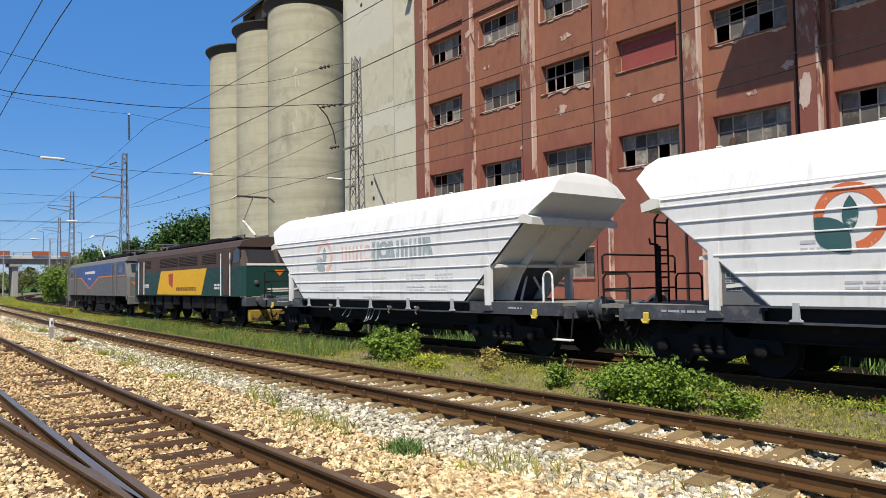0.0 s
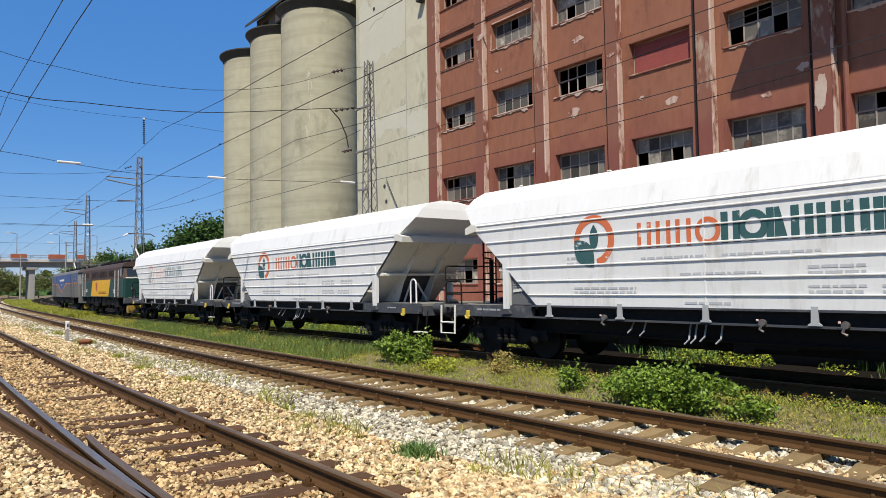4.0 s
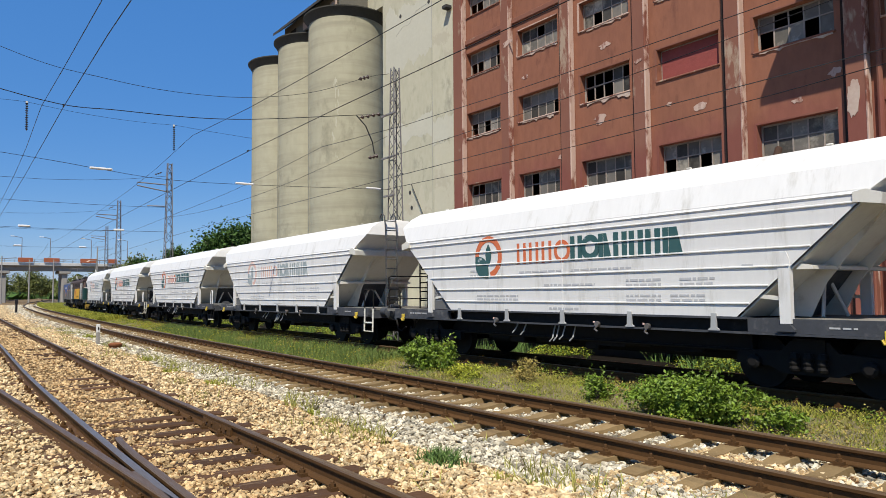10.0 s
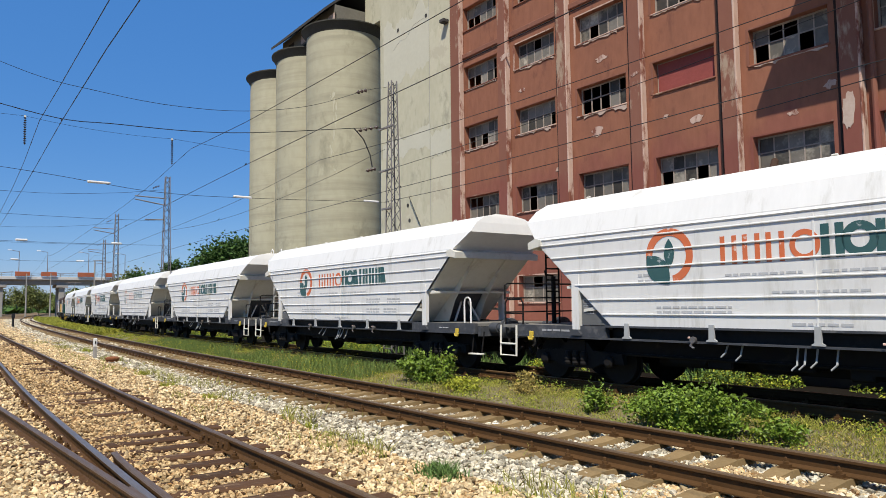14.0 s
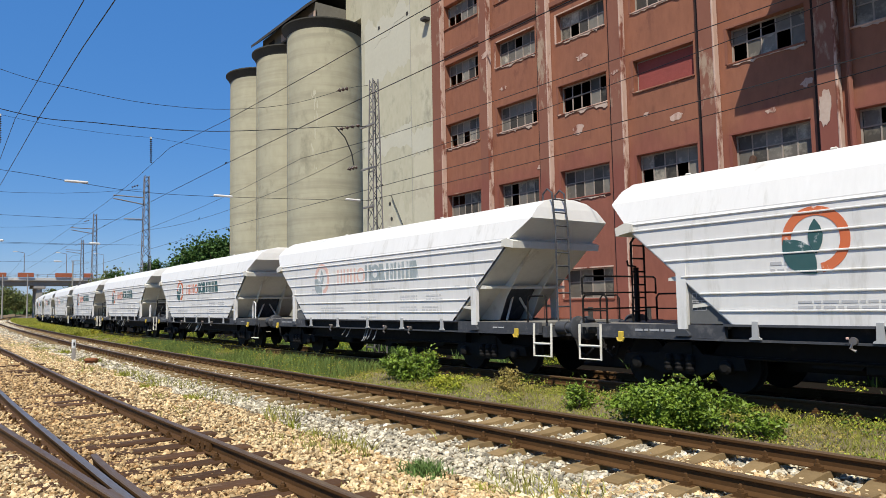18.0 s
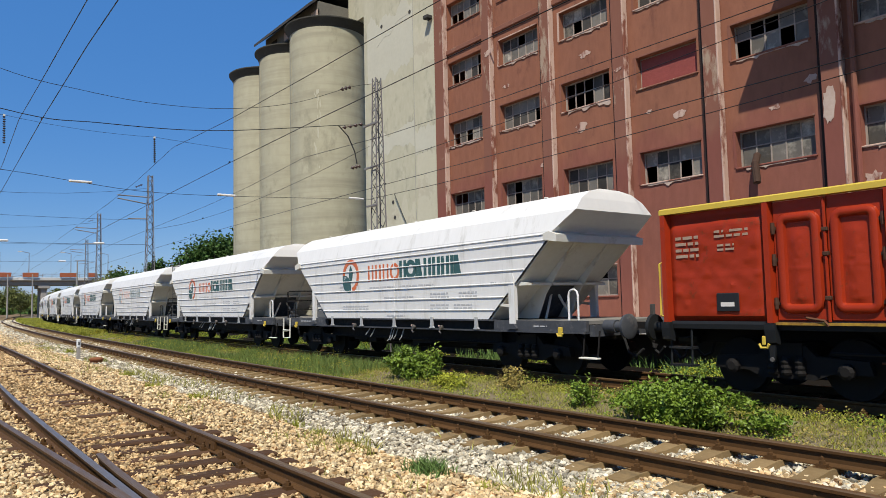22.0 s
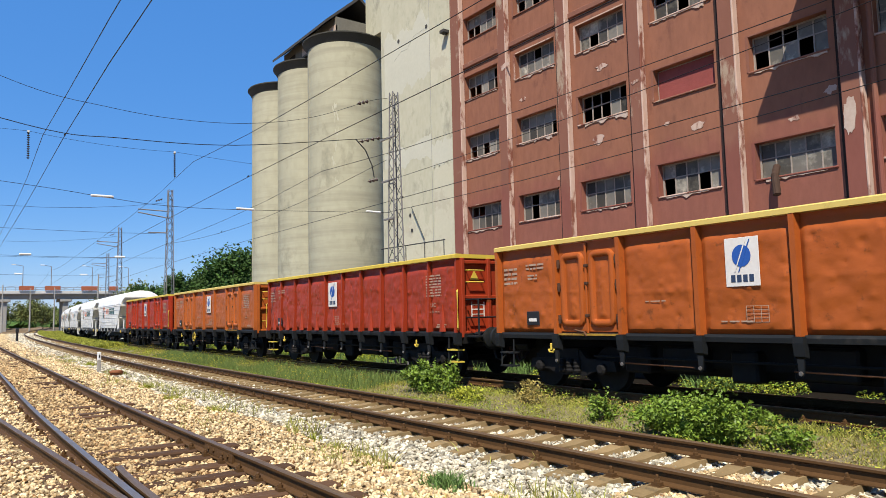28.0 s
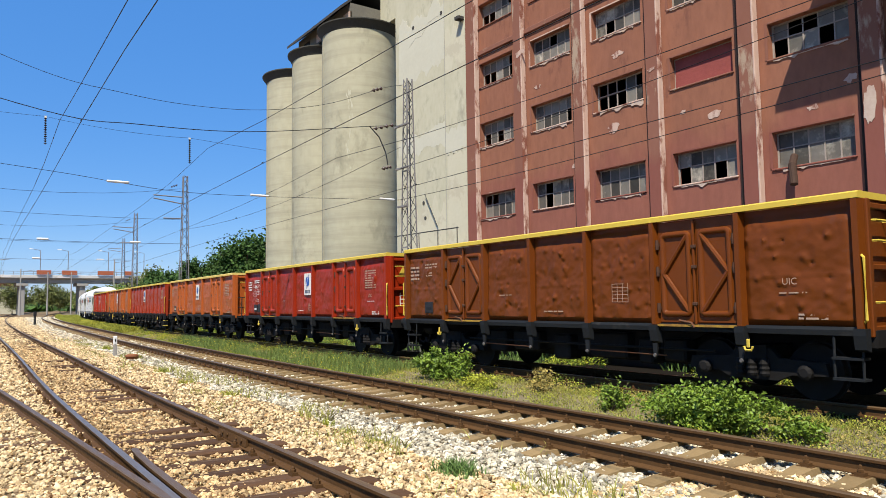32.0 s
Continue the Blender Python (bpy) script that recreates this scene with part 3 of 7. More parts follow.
                part("glazing_bar", Build().box(xx - 0.02, xx + 0.02, FY + 0.245, FY + 0.28, z0 + 0.05, z1 - 0.05), M_WINFRAME if not bricked else M_SALMON, w)
            zm = z0 + WIN_H * 0.56
            part("glazing_bar", Build().box(x0 + 0.05, x1 - 0.05, FY + 0.243, FY + 0.282, zm - 0.018, zm + 0.018), M_WINFRAME if not bricked else M_SALMON, w)
            if bricked or (c > 8 and r > 4):
                continue
            for k in range(n):
                for lo, hi in ((z0 + 0.05, zm - 0.018), (zm + 0.018, z1 - 0.05)):
                    if rnd.random() < (0.12 if (c, r) != (2, 2) else 0.45):
                        continue
                    xa = x0 + 0.05 + (WIN_W - 0.1) * k / n + 0.02
                    xb = x0 + 0.05 + (WIN_W - 0.1) * (k + 1) / n - 0.02
                    tilt = rnd.uniform(-0.006, 0.006)
                    part("pane", Build().add([(xa, FY + 0.265 + tilt, lo), (xb, FY + 0.265 - tilt, lo), (xb, FY + 0.265 - tilt, hi), (xa, FY + 0.265 + tilt, hi),
                                              (xa, FY + 0.27 + tilt, lo), (xb, FY + 0.27 - tilt, lo), (xb, FY + 0.27 - tilt, hi), (xa, FY + 0.27 + tilt, hi)],
                                             [(0, 1, 2, 3), (7, 6, 5, 4), (0, 4, 5, 1), (1, 5, 6, 2), (2, 6, 7, 3), (3, 7, 4, 0)]), M_GLASS_DIRTY, w)
    # bare patches where the plaster has fallen
    for k in range(34):
        cx, cz = rnd.uniform(X_LEFT + 1, -3.0), rnd.uniform(3.5, 14.0)
        if k < 5:
            cx, cz = ((-14.6, 7.9), (-13.4, 7.55), (-9.2, 7.6), (-17.6, 8.0), (-8.65, 6.7))[k]
        rx, rz = (rnd.uniform(0.12, 0.42), rnd.uniform(0.05, 0.22)) if k != 4 else (0.17, 0.52)
        bay = (cx - BAY0 + 0.84) % BAY
        deep = FY - 0.262 if bay < 0.5 else FY
        low_r, turns = (0.45, 14) if k != 4 else (0.78, 26)
        pts = []
        for a in np.linspace(0, 2 * math.pi, turns)[:-1]:
            q = rnd.uniform(low_r, 1.1)
            pts.append((cx + q * rx * math.cos(a) + 0.2 * rx * math.sin(a), cz + q * rz * math.sin(a)))
        if any(abs(cz + WIN_H / 2 - z) < 0.85 for z in LINTELS) and bay > 0.55:
            continue
        part("bare_patch", Build().prism(pts, "y", deep - 0.012, deep - 0.002), M_PLASTER if k == 4 else M_EDGE, b, "bare patch where plaster has fallen")
    part("downpipe", Build().tube([(-8.05, FY - 0.10, -0.4), (-8.05, FY - 0.10, 10.9)], 0.075, 8), M_SALMON, b, "dull red painted downpipe")
    part("hanging_duct", Build().tube([(-10.95, FY + 0.12, 5.75), (-10.82, FY - 0.25, 5.45), (-10.7, FY - 0.42, 4.85)], 0.11, 10), M_RUSTY_DUCT, b, "dark broken duct hanging from a window")
    # a row of small holes and a broken lintel by the lowest windows
    for k in range(7):
        cx, cz = -11.15 + k * 0.31, 3.86 - 0.02 * k + rnd.uniform(-0.04, 0.04)
        q = [(cx + 0.07 * math.cos(a) * rnd.uniform(0.5, 1.1), cz + 0.09 * math.sin(a) * rnd.uniform(0.5, 1.1)) for a in np.linspace(0, 2 * math.pi, 9)[:-1]]
        part("bare_patch", Build().prism(q, "y", FY - 0.012, FY - 0.002), M_EDGE, b, "small broken hole in the plaster")
    for c in (4, 5):
        xa, xb = BAY0 + c * BAY + 0.75, BAY0 + c * BAY + WIN_W - 0.05
        q = [(xa + (xb - xa) * k / 14, 2.86 + rnd.uniform(-0.01, 0.03)) for k in range(15)] + [(xa + (xb - xa) * k / 14, 3.00 + rnd.uniform(-0.05, 0.16)) for k in range(14, -1, -1)]
        part("broken_lintel", Build().prism(q, "y", FY - 0.045, FY - 0.024), M_PLASTER, b, "pale broken lintel above a window")
    # an unseen canopy high up at the end, its shape assumed to shade the wall
    part("canopy", Build().box(-9.55, X_RIGHT, FY - 2.0, FY - 0.32, 11.1, 11.35), M_CONC, b, "unseen canopy assumed from the shadow on the wall")
    return b


build_mill()


M_TOWER_PALE = material("pale_flaking_plaster", (0.58, 0.545, 0.415), (0.47, 0.44, 0.32), 0.9, 0, 5, 0.8, 1.0, 0.3, (0.47, 0.43, 0.32), 0.9, 0.52, 0.06)
M_EDGE_GREY = material("grey_mortar_joint", (0.40, 0.39, 0.35), (0.28, 0.265, 0.23), 0.9, 0, 9, 1.5, 1.0, 0.3)
M_PATCH = material("pale_grey_patch", (0.575, 0.555, 0.445), (0.46, 0.44, 0.345), 0.9, 0, 6, 0.8, 1.0, 0.2)


def build_tower():
    t = thing("stair_tower", "tall cream-plastered concrete stair tower beside the silos", "building")
    x0, x1 = -33.25, X_LEFT - 0.004
    part("wall", Build().box(x0, -28.45, FY + 0.05, FY + 9, -0.45, 30).box(-28.44, x1, FY + 0.0, FY + 9, -0.45, 30), M_TOWER, t)
    rnd = random.Random(12)

    def blotch(x0, x1, z0, z1, mat, label, wild=0.25, y=FY + 0.046):
        n, ph = 60, rnd.uniform(0, 90)
        edge = lambda k, row: wild * (1.6 * noise.noise((k * 0.09, ph, row)) + 0.5 * noise.noise((k * 0.4, ph, row)))
        q = [(x0 + (x1 - x0) * k / n, z0 + edge(k, 1.0)) for k in range(n + 1)]
        q += [(x0 + (x1 - x0) * k / n, z1 + edge(k, 9.0)) for k in range(n, -1, -1)]
        part("patch", Build().prism(q, "y", y, y + 0.02), mat, t, label)

    blotch(-33.0, -28.47, 9.55, 10.55, M_PATCH, "pale grey repaired band of plaster")
    blotch(-28.40, -26.72, 8.9, 10.2, M_PATCH, "pale grey repaired band of plaster", 0.3, FY - 0.004)
    blotch(-28.30, -26.75, 3.0, 8.9, M_TOWER_PALE, "paler flaking plaster", 0.2, FY - 0.004)
    blotch(-32.9, -28.5, 13.6, 16.9, M_PATCH, "pale grey flaking plaster", 0.55)
    blotch(-31.2, -28.6, 4.0, 6.6, M_TOWER_PALE, "paler flaking plaster", 0.5)
    blotch(-28.38, -26.75, 13.2, 15.0, M_TOWER_PALE, "paler flaking plaster", 0.4, FY - 0.004)
    part("crack", Build().tube([(-31.9, FY + 0.05, 15.4), (-31.2, FY + 0.05, 15.75), (-30.6, FY + 0.05, 15.7), (-29.9, FY + 0.05, 16.2), (-29.0, FY + 0.05, 16.25)], 0.012, 4), M_EDGE_GREY, t)
    for x, z in ((-31.4, 16.4), (-28.75, 16.3), (-30.55, 6.8), (-30.4, 6.0)):
        part("hole", Build().lathe([(0.11, FY + 0.03), (0.08, FY + 0.06)], (x, 0, z), "y", 9), M_CAP, t)
    part("corner_joint", Build().box(-28.455, -28.425, FY - 0.008, FY + 0.03, -0.4, 30), M_EDGE_GREY, t)
    part("slanting_rod", Build().tube([(-30.3, FY - 0.05, 7.2), (-29.15, FY - 0.05, 5.4)], 0.02, 5), M_CAP, t)
    for x in (-31.9, -30.2, -28.5, -26.9):
        part("railing_post", Build().tube([(x, FY - 0.5, 3.9), (x, FY - 0.5, 5.2)], 0.025, 5), M_CAP, t)
    part("balcony_rail", Build().tube([(-32.6, FY - 0.5, 5.2), (-26.8, FY - 0.5, 5.15)], 0.03, 5), M_CAP, t)
    part("bracket", Build().box(-27.1, -26.75, FY - 0.35, FY - 0.003, 15.25, 15.42, 0.02), M_CAP, t)


build_tower()


# Grey darkened to carry the shade below the gallery eaves.
M_GALLERY = material("shaded_gallery_wall", (0.20, 0.19, 0.155), (0.11, 0.10, 0.085), 0.9, 0, 6, 1.0, 1.0, 0.3)
M_FLAKE = material("pale_flake", (0.50, 0.48, 0.38), (0.40, 0.38, 0.29), 0.9, 0, 9, 1.5, 1.0, 0.3)


def build_silos():
    r = 2.76
    for i, (x, y) in enumerate([(-45.6, 24.4), (-51.13, 24.4), (-56.66, 24.4)]):
        s = thing("grain_silo", "tall weathered concrete grain silo with a dark flared cap", "silo", group="grain silos")
        top = (21.0, 20.75, 20.5)[i]
        shell = Build().lathe([(r, -0.45), (r, top)], (x, y, 0), sides=64)
        part("shell", shell, M_SILO, s, smooth=True)
        part("cap", Build().lathe([(r, top + 0.003), (r + 0.05, top + 0.10), (r + 0.22, top + 0.42), (r + 0.36, top + 0.56), (r + 0.37, top + 0.64), (r - 0.4, top + 0.66)], (x, y, 0), sides=64), M_CAPRIM, s, "dark flared rim", smooth=True)
        rnd = random.Random(30 + i)
        for a in (232, 262):
            q = (x + (r + 0.006) * math.cos(radians(a)), y + (r + 0.006) * math.sin(radians(a)))
            part("seam", Build().box(q[0] - 0.022, q[0] + 0.022, q[1] - 0.022, q[1] + 0.022, 0, top), M_CAPRIM if a < 240 else M_SILO, s)
        if i == 0:
            for k in range(46):
                z = 16.4 - 5.6 * rnd.uniform(0, 1) ** 1.5
                a, hh, ww = radians(rnd.gauss(317, 1.6) + 2.0 * math.sin(z * 1.4)), rnd.uniform(0.06, 0.30), rnd.uniform(0.25, 1.1)
                turns = np.linspace(0, 2 * math.pi, 9)[:-1]
                edge = [(ww * math.cos(q) * rnd.uniform(0.45, 1.1), z + hh * math.sin(q) * rnd.uniform(0.45, 1.1)) for q in turns]
                v = [(x + (r + d) * math.cos(a + radians(w)), y + (r + d) * math.sin(a + radians(w)), zz) for d in (0.0, 0.012) for w, zz in edge]
                part("flaked_patch", Build().add(v, [tuple(range(15, 7, -1)), tuple(range(8))] + [(j, j + 8, (j + 1) % 8 + 8, (j + 1) % 8) for j in range(8)]), M_FLAKE, s, "pale flaked patch of plaster")
    g = thing("silo_gallery", "old conveyor gallery with a dark pitched roof on the silos", "building")
    x0, x1 = -53.0, -43.9
    part("wall", Build().box(x0, x1, 22.75, 27.0, 21.68, 23.0), M_GALLERY, g)
    part("roof", Build().prism([(22.0, 22.65), (24.7, 25.0), (27.4, 22.65), (27.4, 22.45), (24.7, 24.75), (22.0, 22.45)], "x", x0 - 0.6, x1), M_CAP, g)
    part("link_wall", Build().box(x1 + 0.003, -33.3, 25.2, 28.0, 21.7, 25.5), M_TOWER, g, "pale linking wall")
    for k in range(4):
        xa = x0 + 1.2 + k * 2.3
        part("window", Build().box(xa, xa + 1.0, 22.71, 22.85, 21.8, 22.4), M_PLASTER if k % 2 else M_DARK, g)


build_silos()


# ---- the train ----
M_ORANGE_INK = material("orange_marking", (0.62, 0.13, 0.035), (0.55, 0.17, 0.08), 0.55, 0, 12, 2, 0.8, 0.0, (0.70, 0.62, 0.56), 3.0, 0.60, 0.06)
M_GREEN_INK = material("dark_green_marking", (0.022, 0.085, 0.085), (0.05, 0.11, 0.11), 0.55, 0, 12, 2, 0.8, 0.0, (0.50, 0.53, 0.53), 3.0, 0.62, 0.06)
M_ORANGE_FADED = material("faded_orange_marking", (0.66, 0.36, 0.28), (0.70, 0.55, 0.49), 0.6, 0, 12, 2, 0.9, 0.0, (0.72, 0.68, 0.65), 2.5, 0.55, 0.1)
M_GREEN_FADED = material("faded_green_marking", (0.20, 0.255, 0.26), (0.42, 0.46, 0.47), 0.6, 0, 12, 2, 0.9, 0.0, (0.62, 0.64, 0.64), 2.5, 0.55, 0.1)
M_GREY_INK = material("grey_small_marking", (0.34, 0.35, 0.36), (0.55, 0.55, 0.55), 0.6, 0, 20, 4, 1.0, 0.0)
M_PALE_INK = material("pale_small_marking", (0.46, 0.47, 0.47), (0.62, 0.62, 0.61), 0.6, 0, 20, 4, 1.0, 0.0)
M_BRACKET = material("dusty_bracket_paint", (0.44, 0.45, 0.45), (0.30, 0.31, 0.31), 0.6, 0, 9, 1.2, 0.9, 0.1)
# Deck made paler as a reflector that lights the hopper ends from below.
M_BOUNCE_DECK = material("pale_bounce_deck", (0.26, 0.25, 0.225), (0.12, 0.115, 0.105), 0.9, 0, 7, 0.9, 0.9, 0.3)
M_WHITE_INK = material("white_marking", (0.72, 0.70, 0.66), (0.55, 0.50, 0.46), 0.6, 0, 20, 4, 1.0, 0.0)
M_DIM_WHITE = material("dim_white_marking", (0.40, 0.41, 0.42), (0.28, 0.28, 0.29), 0.7, 0, 20, 4, 1.0, 0.0)
M_NAVY_INK = plain("navy_marking", (0.03, 0.05, 0.10))
M_BLUE_INK = plain("blue_marking", (0.02, 0.09, 0.36))
M_BLACK = plain("black_paint", (0.015, 0.015, 0.016))
M_RUBBER = plain("black_hose", (0.02, 0.02, 0.02), 0.7)


def add_bogie(parent, x, wheel_r=0.46, base=0.9, mat=M_BOGIE):
    """A two-axle bogie: side frames, bolster, springs, and its wheels."""
    bogie = part("bogie", Build(), mat, parent)
    b = Build()
    for y in (-1.02, 1.02):
        b.prism([(x - base - 0.35, 0.42), (x - base - 0.3, 0.62), (x - 0.45, 0.66), (x - 0.3, 0.82), (x + 0.3, 0.82), (x + 0.45, 0.66), (x + base + 0.3, 0.62), (x + base + 0.35, 0.42),
                 (x + base - 0.25, 0.40), (x + 0.42, 0.30), (x - 0.42, 0.30), (x - base + 0.25, 0.40)], "y", y - 0.06, y + 0.06)
        for s in (-base, base):
            b.lathe([(0.12, -0.10), (0.12, 0.08), (0.07, 0.11)] if y > 0 else [(0.07, -0.11), (0.12, -0.08), (0.12, 0.10)], (x + s, y * 1.05, wheel_r), "y", 10)
        for s in (-0.22, 0.0, 0.22):
            b.lathe([(0.07, 0.36), (0.085, 0.40), (0.07, 0.44), (0.085, 0.48), (0.07, 0.52), (0.085, 0.56), (0.07, 0.60), (0.06, 0.64)], (x + s, y * 1.09, 0), sides=8)
    b.box(x - 0.25, x + 0.25, -1.1, 1.1, 0.64, 0.86)
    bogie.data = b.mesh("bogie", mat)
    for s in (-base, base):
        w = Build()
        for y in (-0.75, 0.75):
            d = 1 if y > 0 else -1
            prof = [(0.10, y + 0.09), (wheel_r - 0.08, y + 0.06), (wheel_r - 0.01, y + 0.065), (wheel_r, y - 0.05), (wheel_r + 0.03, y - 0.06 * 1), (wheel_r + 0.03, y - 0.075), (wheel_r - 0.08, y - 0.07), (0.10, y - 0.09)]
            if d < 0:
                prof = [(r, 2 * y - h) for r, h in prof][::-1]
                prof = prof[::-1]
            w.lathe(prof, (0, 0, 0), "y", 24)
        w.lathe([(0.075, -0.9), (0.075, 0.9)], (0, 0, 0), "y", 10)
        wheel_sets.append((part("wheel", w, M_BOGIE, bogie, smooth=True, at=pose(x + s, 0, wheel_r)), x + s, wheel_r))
    return bogie


def add_buffers(parent, x, d, mat=M_FRAME):
    """Two buffers, a screw coupling and hoses at one end; d is the way outward."""
    for y in (-0.875, 0.875):
        b = Build().lathe([(0.13, 0), (0.13, 0.28 * d), (0.10, 0.28 * d), (0.10, 0.50 * d), (0.24, 0.52 * d), (0.25, 0.58 * d), (0.20, 0.60 * d)], (x, y, 1.06), "x", 16)
        part("buffer", b, mat, parent, smooth=True)
    c = Build().box(min(x, x + 0.35 * d), max(x, x + 0.35 * d), -0.05, 0.05, 0.98, 1.12, 0.01)
    for k in range(3):
        c.tube([(x + (0.30 + 0.10 * k) * d, 0.05 * (-1) ** k, 0.98 - 0.16 * k), (x + (0.36 + 0.08 * k) * d, -0.05 * (-1) ** k, 0.84 - 0.13 * k)], 0.03, 6)
    part("coupling", c, M_BOGIE, parent)
    for y in (-0.45, 0.4):
        part("hose", Build().tube([(x, y, 0.95), (x + 0.12 * d, y, 0.75), (x + 0.2 * d, y, 0.52), (x + 0.34 * d, y * 0.9, 0.45), (x + 0.5 * d, y * 0.8, 0.6)], 0.028, 7), M_RUBBER, parent)


def ring(x, z, r0, r1, a0, a1, y, n=28):
    b, v, f = Build(), [], []
    for i in range(n + 1):
        a = radians(a0 + (a1 - a0) * i / n)
        for r in (r0, r1):
            for yy in (y, y + 0.004):
                v.append((x + r * math.cos(a), yy, z + r * math.sin(a)))
    for i in range(n):
        k = i * 4
        f += [(k, k + 2, k + 6, k + 4), (k + 1, k + 5, k + 7, k + 3), (k, k + 4, k + 5, k + 1), (k + 2, k + 3, k + 7, k + 6)]
    return b.add(v, f)


def leaf_shape(x, z, length, width, turn, y):
    pts = []
    for i in range(20):
        a = 2 * math.pi * i / 20
        p, q = math.cos(a) * length / 2, math.copysign(math.sin(a) ** 2, math.sin(a)) * width / 2
        t = radians(turn)
        pts.append((x + p * math.cos(t) - q * math.sin(t), z + p * math.sin(t) + q * math.cos(t)))
    return Build().prism(pts, "y", y, y + 0.004)


def bars_block(x0, x1, z0, z1, y, rows, rnd, gap=0.5):
    """Unreadable small print as rows of short bars."""
    b = Build()
    h = (z1 - z0) / (rows * (1 + gap))
    for r in range(rows):
        z = z1 - (r + 1) * h * (1 + gap)
        x = x0
        while x < x1 - 0.02:
            w = min(rnd.uniform(0.06, 0.24), x1 - x)
            b.box(x, x + w, y, y + 0.004, z, z + h)
            x += w + 0.035
        
    return b


def print_table(x0, x1, z0, z1, y, rows, cols):
    """A small ruled table."""
    b, t = Build(), 0.009
    for k in range(rows + 1):
        z = z0 + (z1 - z0) * k / rows
        b.box(x0, x1, y, y + 0.003, z - t / 2, z + t / 2)
    for k in range(cols + 1):
        x = x0 + (x1 - x0) * k / cols
        b.box(x - t / 2, x + t / 2, y - 0.001, y + 0.002, z0, z1)
    return b


SIDE = 1.38
HOPPER_RIBS = (1.41, 1.70, 2.00, 2.29, 2.59, 2.88)


def hopper_half_length(z):
    return 3.97 + (z - 1.18) * (6.03 - 3.97) / (2.95 - 1.18)


def hopper_wagon(faded=False, ladder="", railing=True, logo_at=-2.6, seed=1, steps="bent"):
    rnd = random.Random(seed)
    h = thing("hopper_wagon", "white covered hopper wagon with ribbed sides, orange and green markings" if not faded else "white covered hopper wagon with ribbed sides and faded markings", "rail wagon", group="white hopper wagons")
    # body: levels of (half width, height, half length)
    levels = [(1.38, 1.18, 3.97), (1.38, 2.95, 6.03), (1.375, 3.06, 6.13), (1.24, 3.46, 6.68), (0.99, 3.72, 6.63), (0.68, 3.89, 6.58), (0.30, 3.96, 6.55)]
    b, v, f = Build(), [], []
    for w, z, l in levels:
        k = l if z < 3.0 else l - 0.2 * min(1.0, (z - 3.0) / 0.4)
        v += [(-k, -w, z), (l, -w, z), (l, w, z), (-k, w, z)]
    for i in range(len(levels) - 1):
        a, c = i * 4, i * 4 + 4
        if i == 0:
            f += [(a, a + 1, c + 1, c), (a + 2, a + 3, c + 3, c + 2)]
            continue
        f += [(a + k, a + (k + 1) % 4, c + (k + 1) % 4, c + k) for k in range(4)]
    f += [(len(v) - 4, len(v) - 3, len(v) - 2, len(v) - 1), (0, 3, 2, 1)]
    body = part("body", b.add(v, f), M_WHITE, h)
    for s in (-1, 1):
        for z in HOPPER_RIBS:
            l = hopper_half_length(z) - 0.03
            y = s * (SIDE + 0.002)
            r = Build().prism([(y, z - 0.020), (y + s * 0.022, z - 0.010), (y + s * 0.022, z + 0.006), (y, z + 0.016)], "x", -l, l)
            part("rib", r, M_WHITE, body)
        part("roof_seam", Build().prism([(s * (SIDE + 0.002), 2.98), (s * (SIDE + 0.02), 3.0), (s * (SIDE - 0.004), 3.04)], "x", -6.05, 6.05), M_WHITE, body)
    # a joint across the middle of the side and roof hatches
    part("side_joint", Build().box(-0.02, 0.012, -SIDE - 0.008, -SIDE - 0.001, 1.22, 2.95), M_WHITE, body)
    part("roof_walk", Build().box(-6.45, 6.45, -0.2, 0.2, 3.963, 3.99, 0.01), M_WHITE_END, body)
    for x in (-5.2, -2.6, 0.0, 2.6, 5.2):
        part("hatch_clamp", Build().box(x - 0.05, x + 0.05, -0.62, -0.56, 3.91, 3.94, 0.01), M_WHITE_END, body)
    # ends: cross beam, two chutes with a gap between them, posts
    for d in (-1, 1):
        beam = Build().prism([(d * 5.88, 2.88), (d * 6.26, 2.82), (d * 6.28, 2.97), (d * 6.06, 3.05), (d * 5.88, 3.02)], "y", -1.42, 1.42)
        part("end_beam", beam, M_WHITE_END, h, "dusty cross beam under the overhanging end")
        # one sloping sheet over the width, stiffened by two upright webs
        for y0, y1, zlow in ((-1.335, -0.52, 1.19), (-0.515, 0.515, 1.98), (0.52, 1.335, 1.19)):
            xl = 4.04 + (zlow - 1.19) * (6.00 - 4.04) / 1.69
            q = [(d * 6.00, y0, 2.88), (d * 6.00, y1, 2.88), (d * xl, y1, zlow), (d * xl, y0, zlow)]
            part("end_sheet", Build().add(q + [(x - d * 0.04, y, z) for x, y, z in q], [(0, 1, 2, 3), (7, 6, 5, 4), (0, 4, 5, 1), (1, 5, 6, 2), (2, 6, 7, 3), (3, 7, 4, 0)]), M_WHITE_END, h, "dusty sloping end sheet")
            part("stiffener", Build().prism([(d * 4.95, 1.94), (d * 5.22, 1.94), (d * 5.22, 1.99), (d * 5.02, 2.03)], "y", y0 + 0.03, y1 - 0.03), M_WHITE_END, h)
        # a dark plate stands in for the shaded opening between the webs
        part("outlet_plate", Build().prism([(d * 4.93, 1.935), (d * 4.97, 1.935), (d * 4.40, 1.19), (d * 4.36, 1.19)], "y", -0.49, 0.49), M_FRAME, h, "dark plate painted for the shade between the webs")
        for y in (-0.54, 0.54):
            q = [(d * 5.99, 2.875), (d * 5.62, 2.875), (d * 4.07, 1.19), (d * 4.78, 1.19), (d * 5.05, 1.75)]
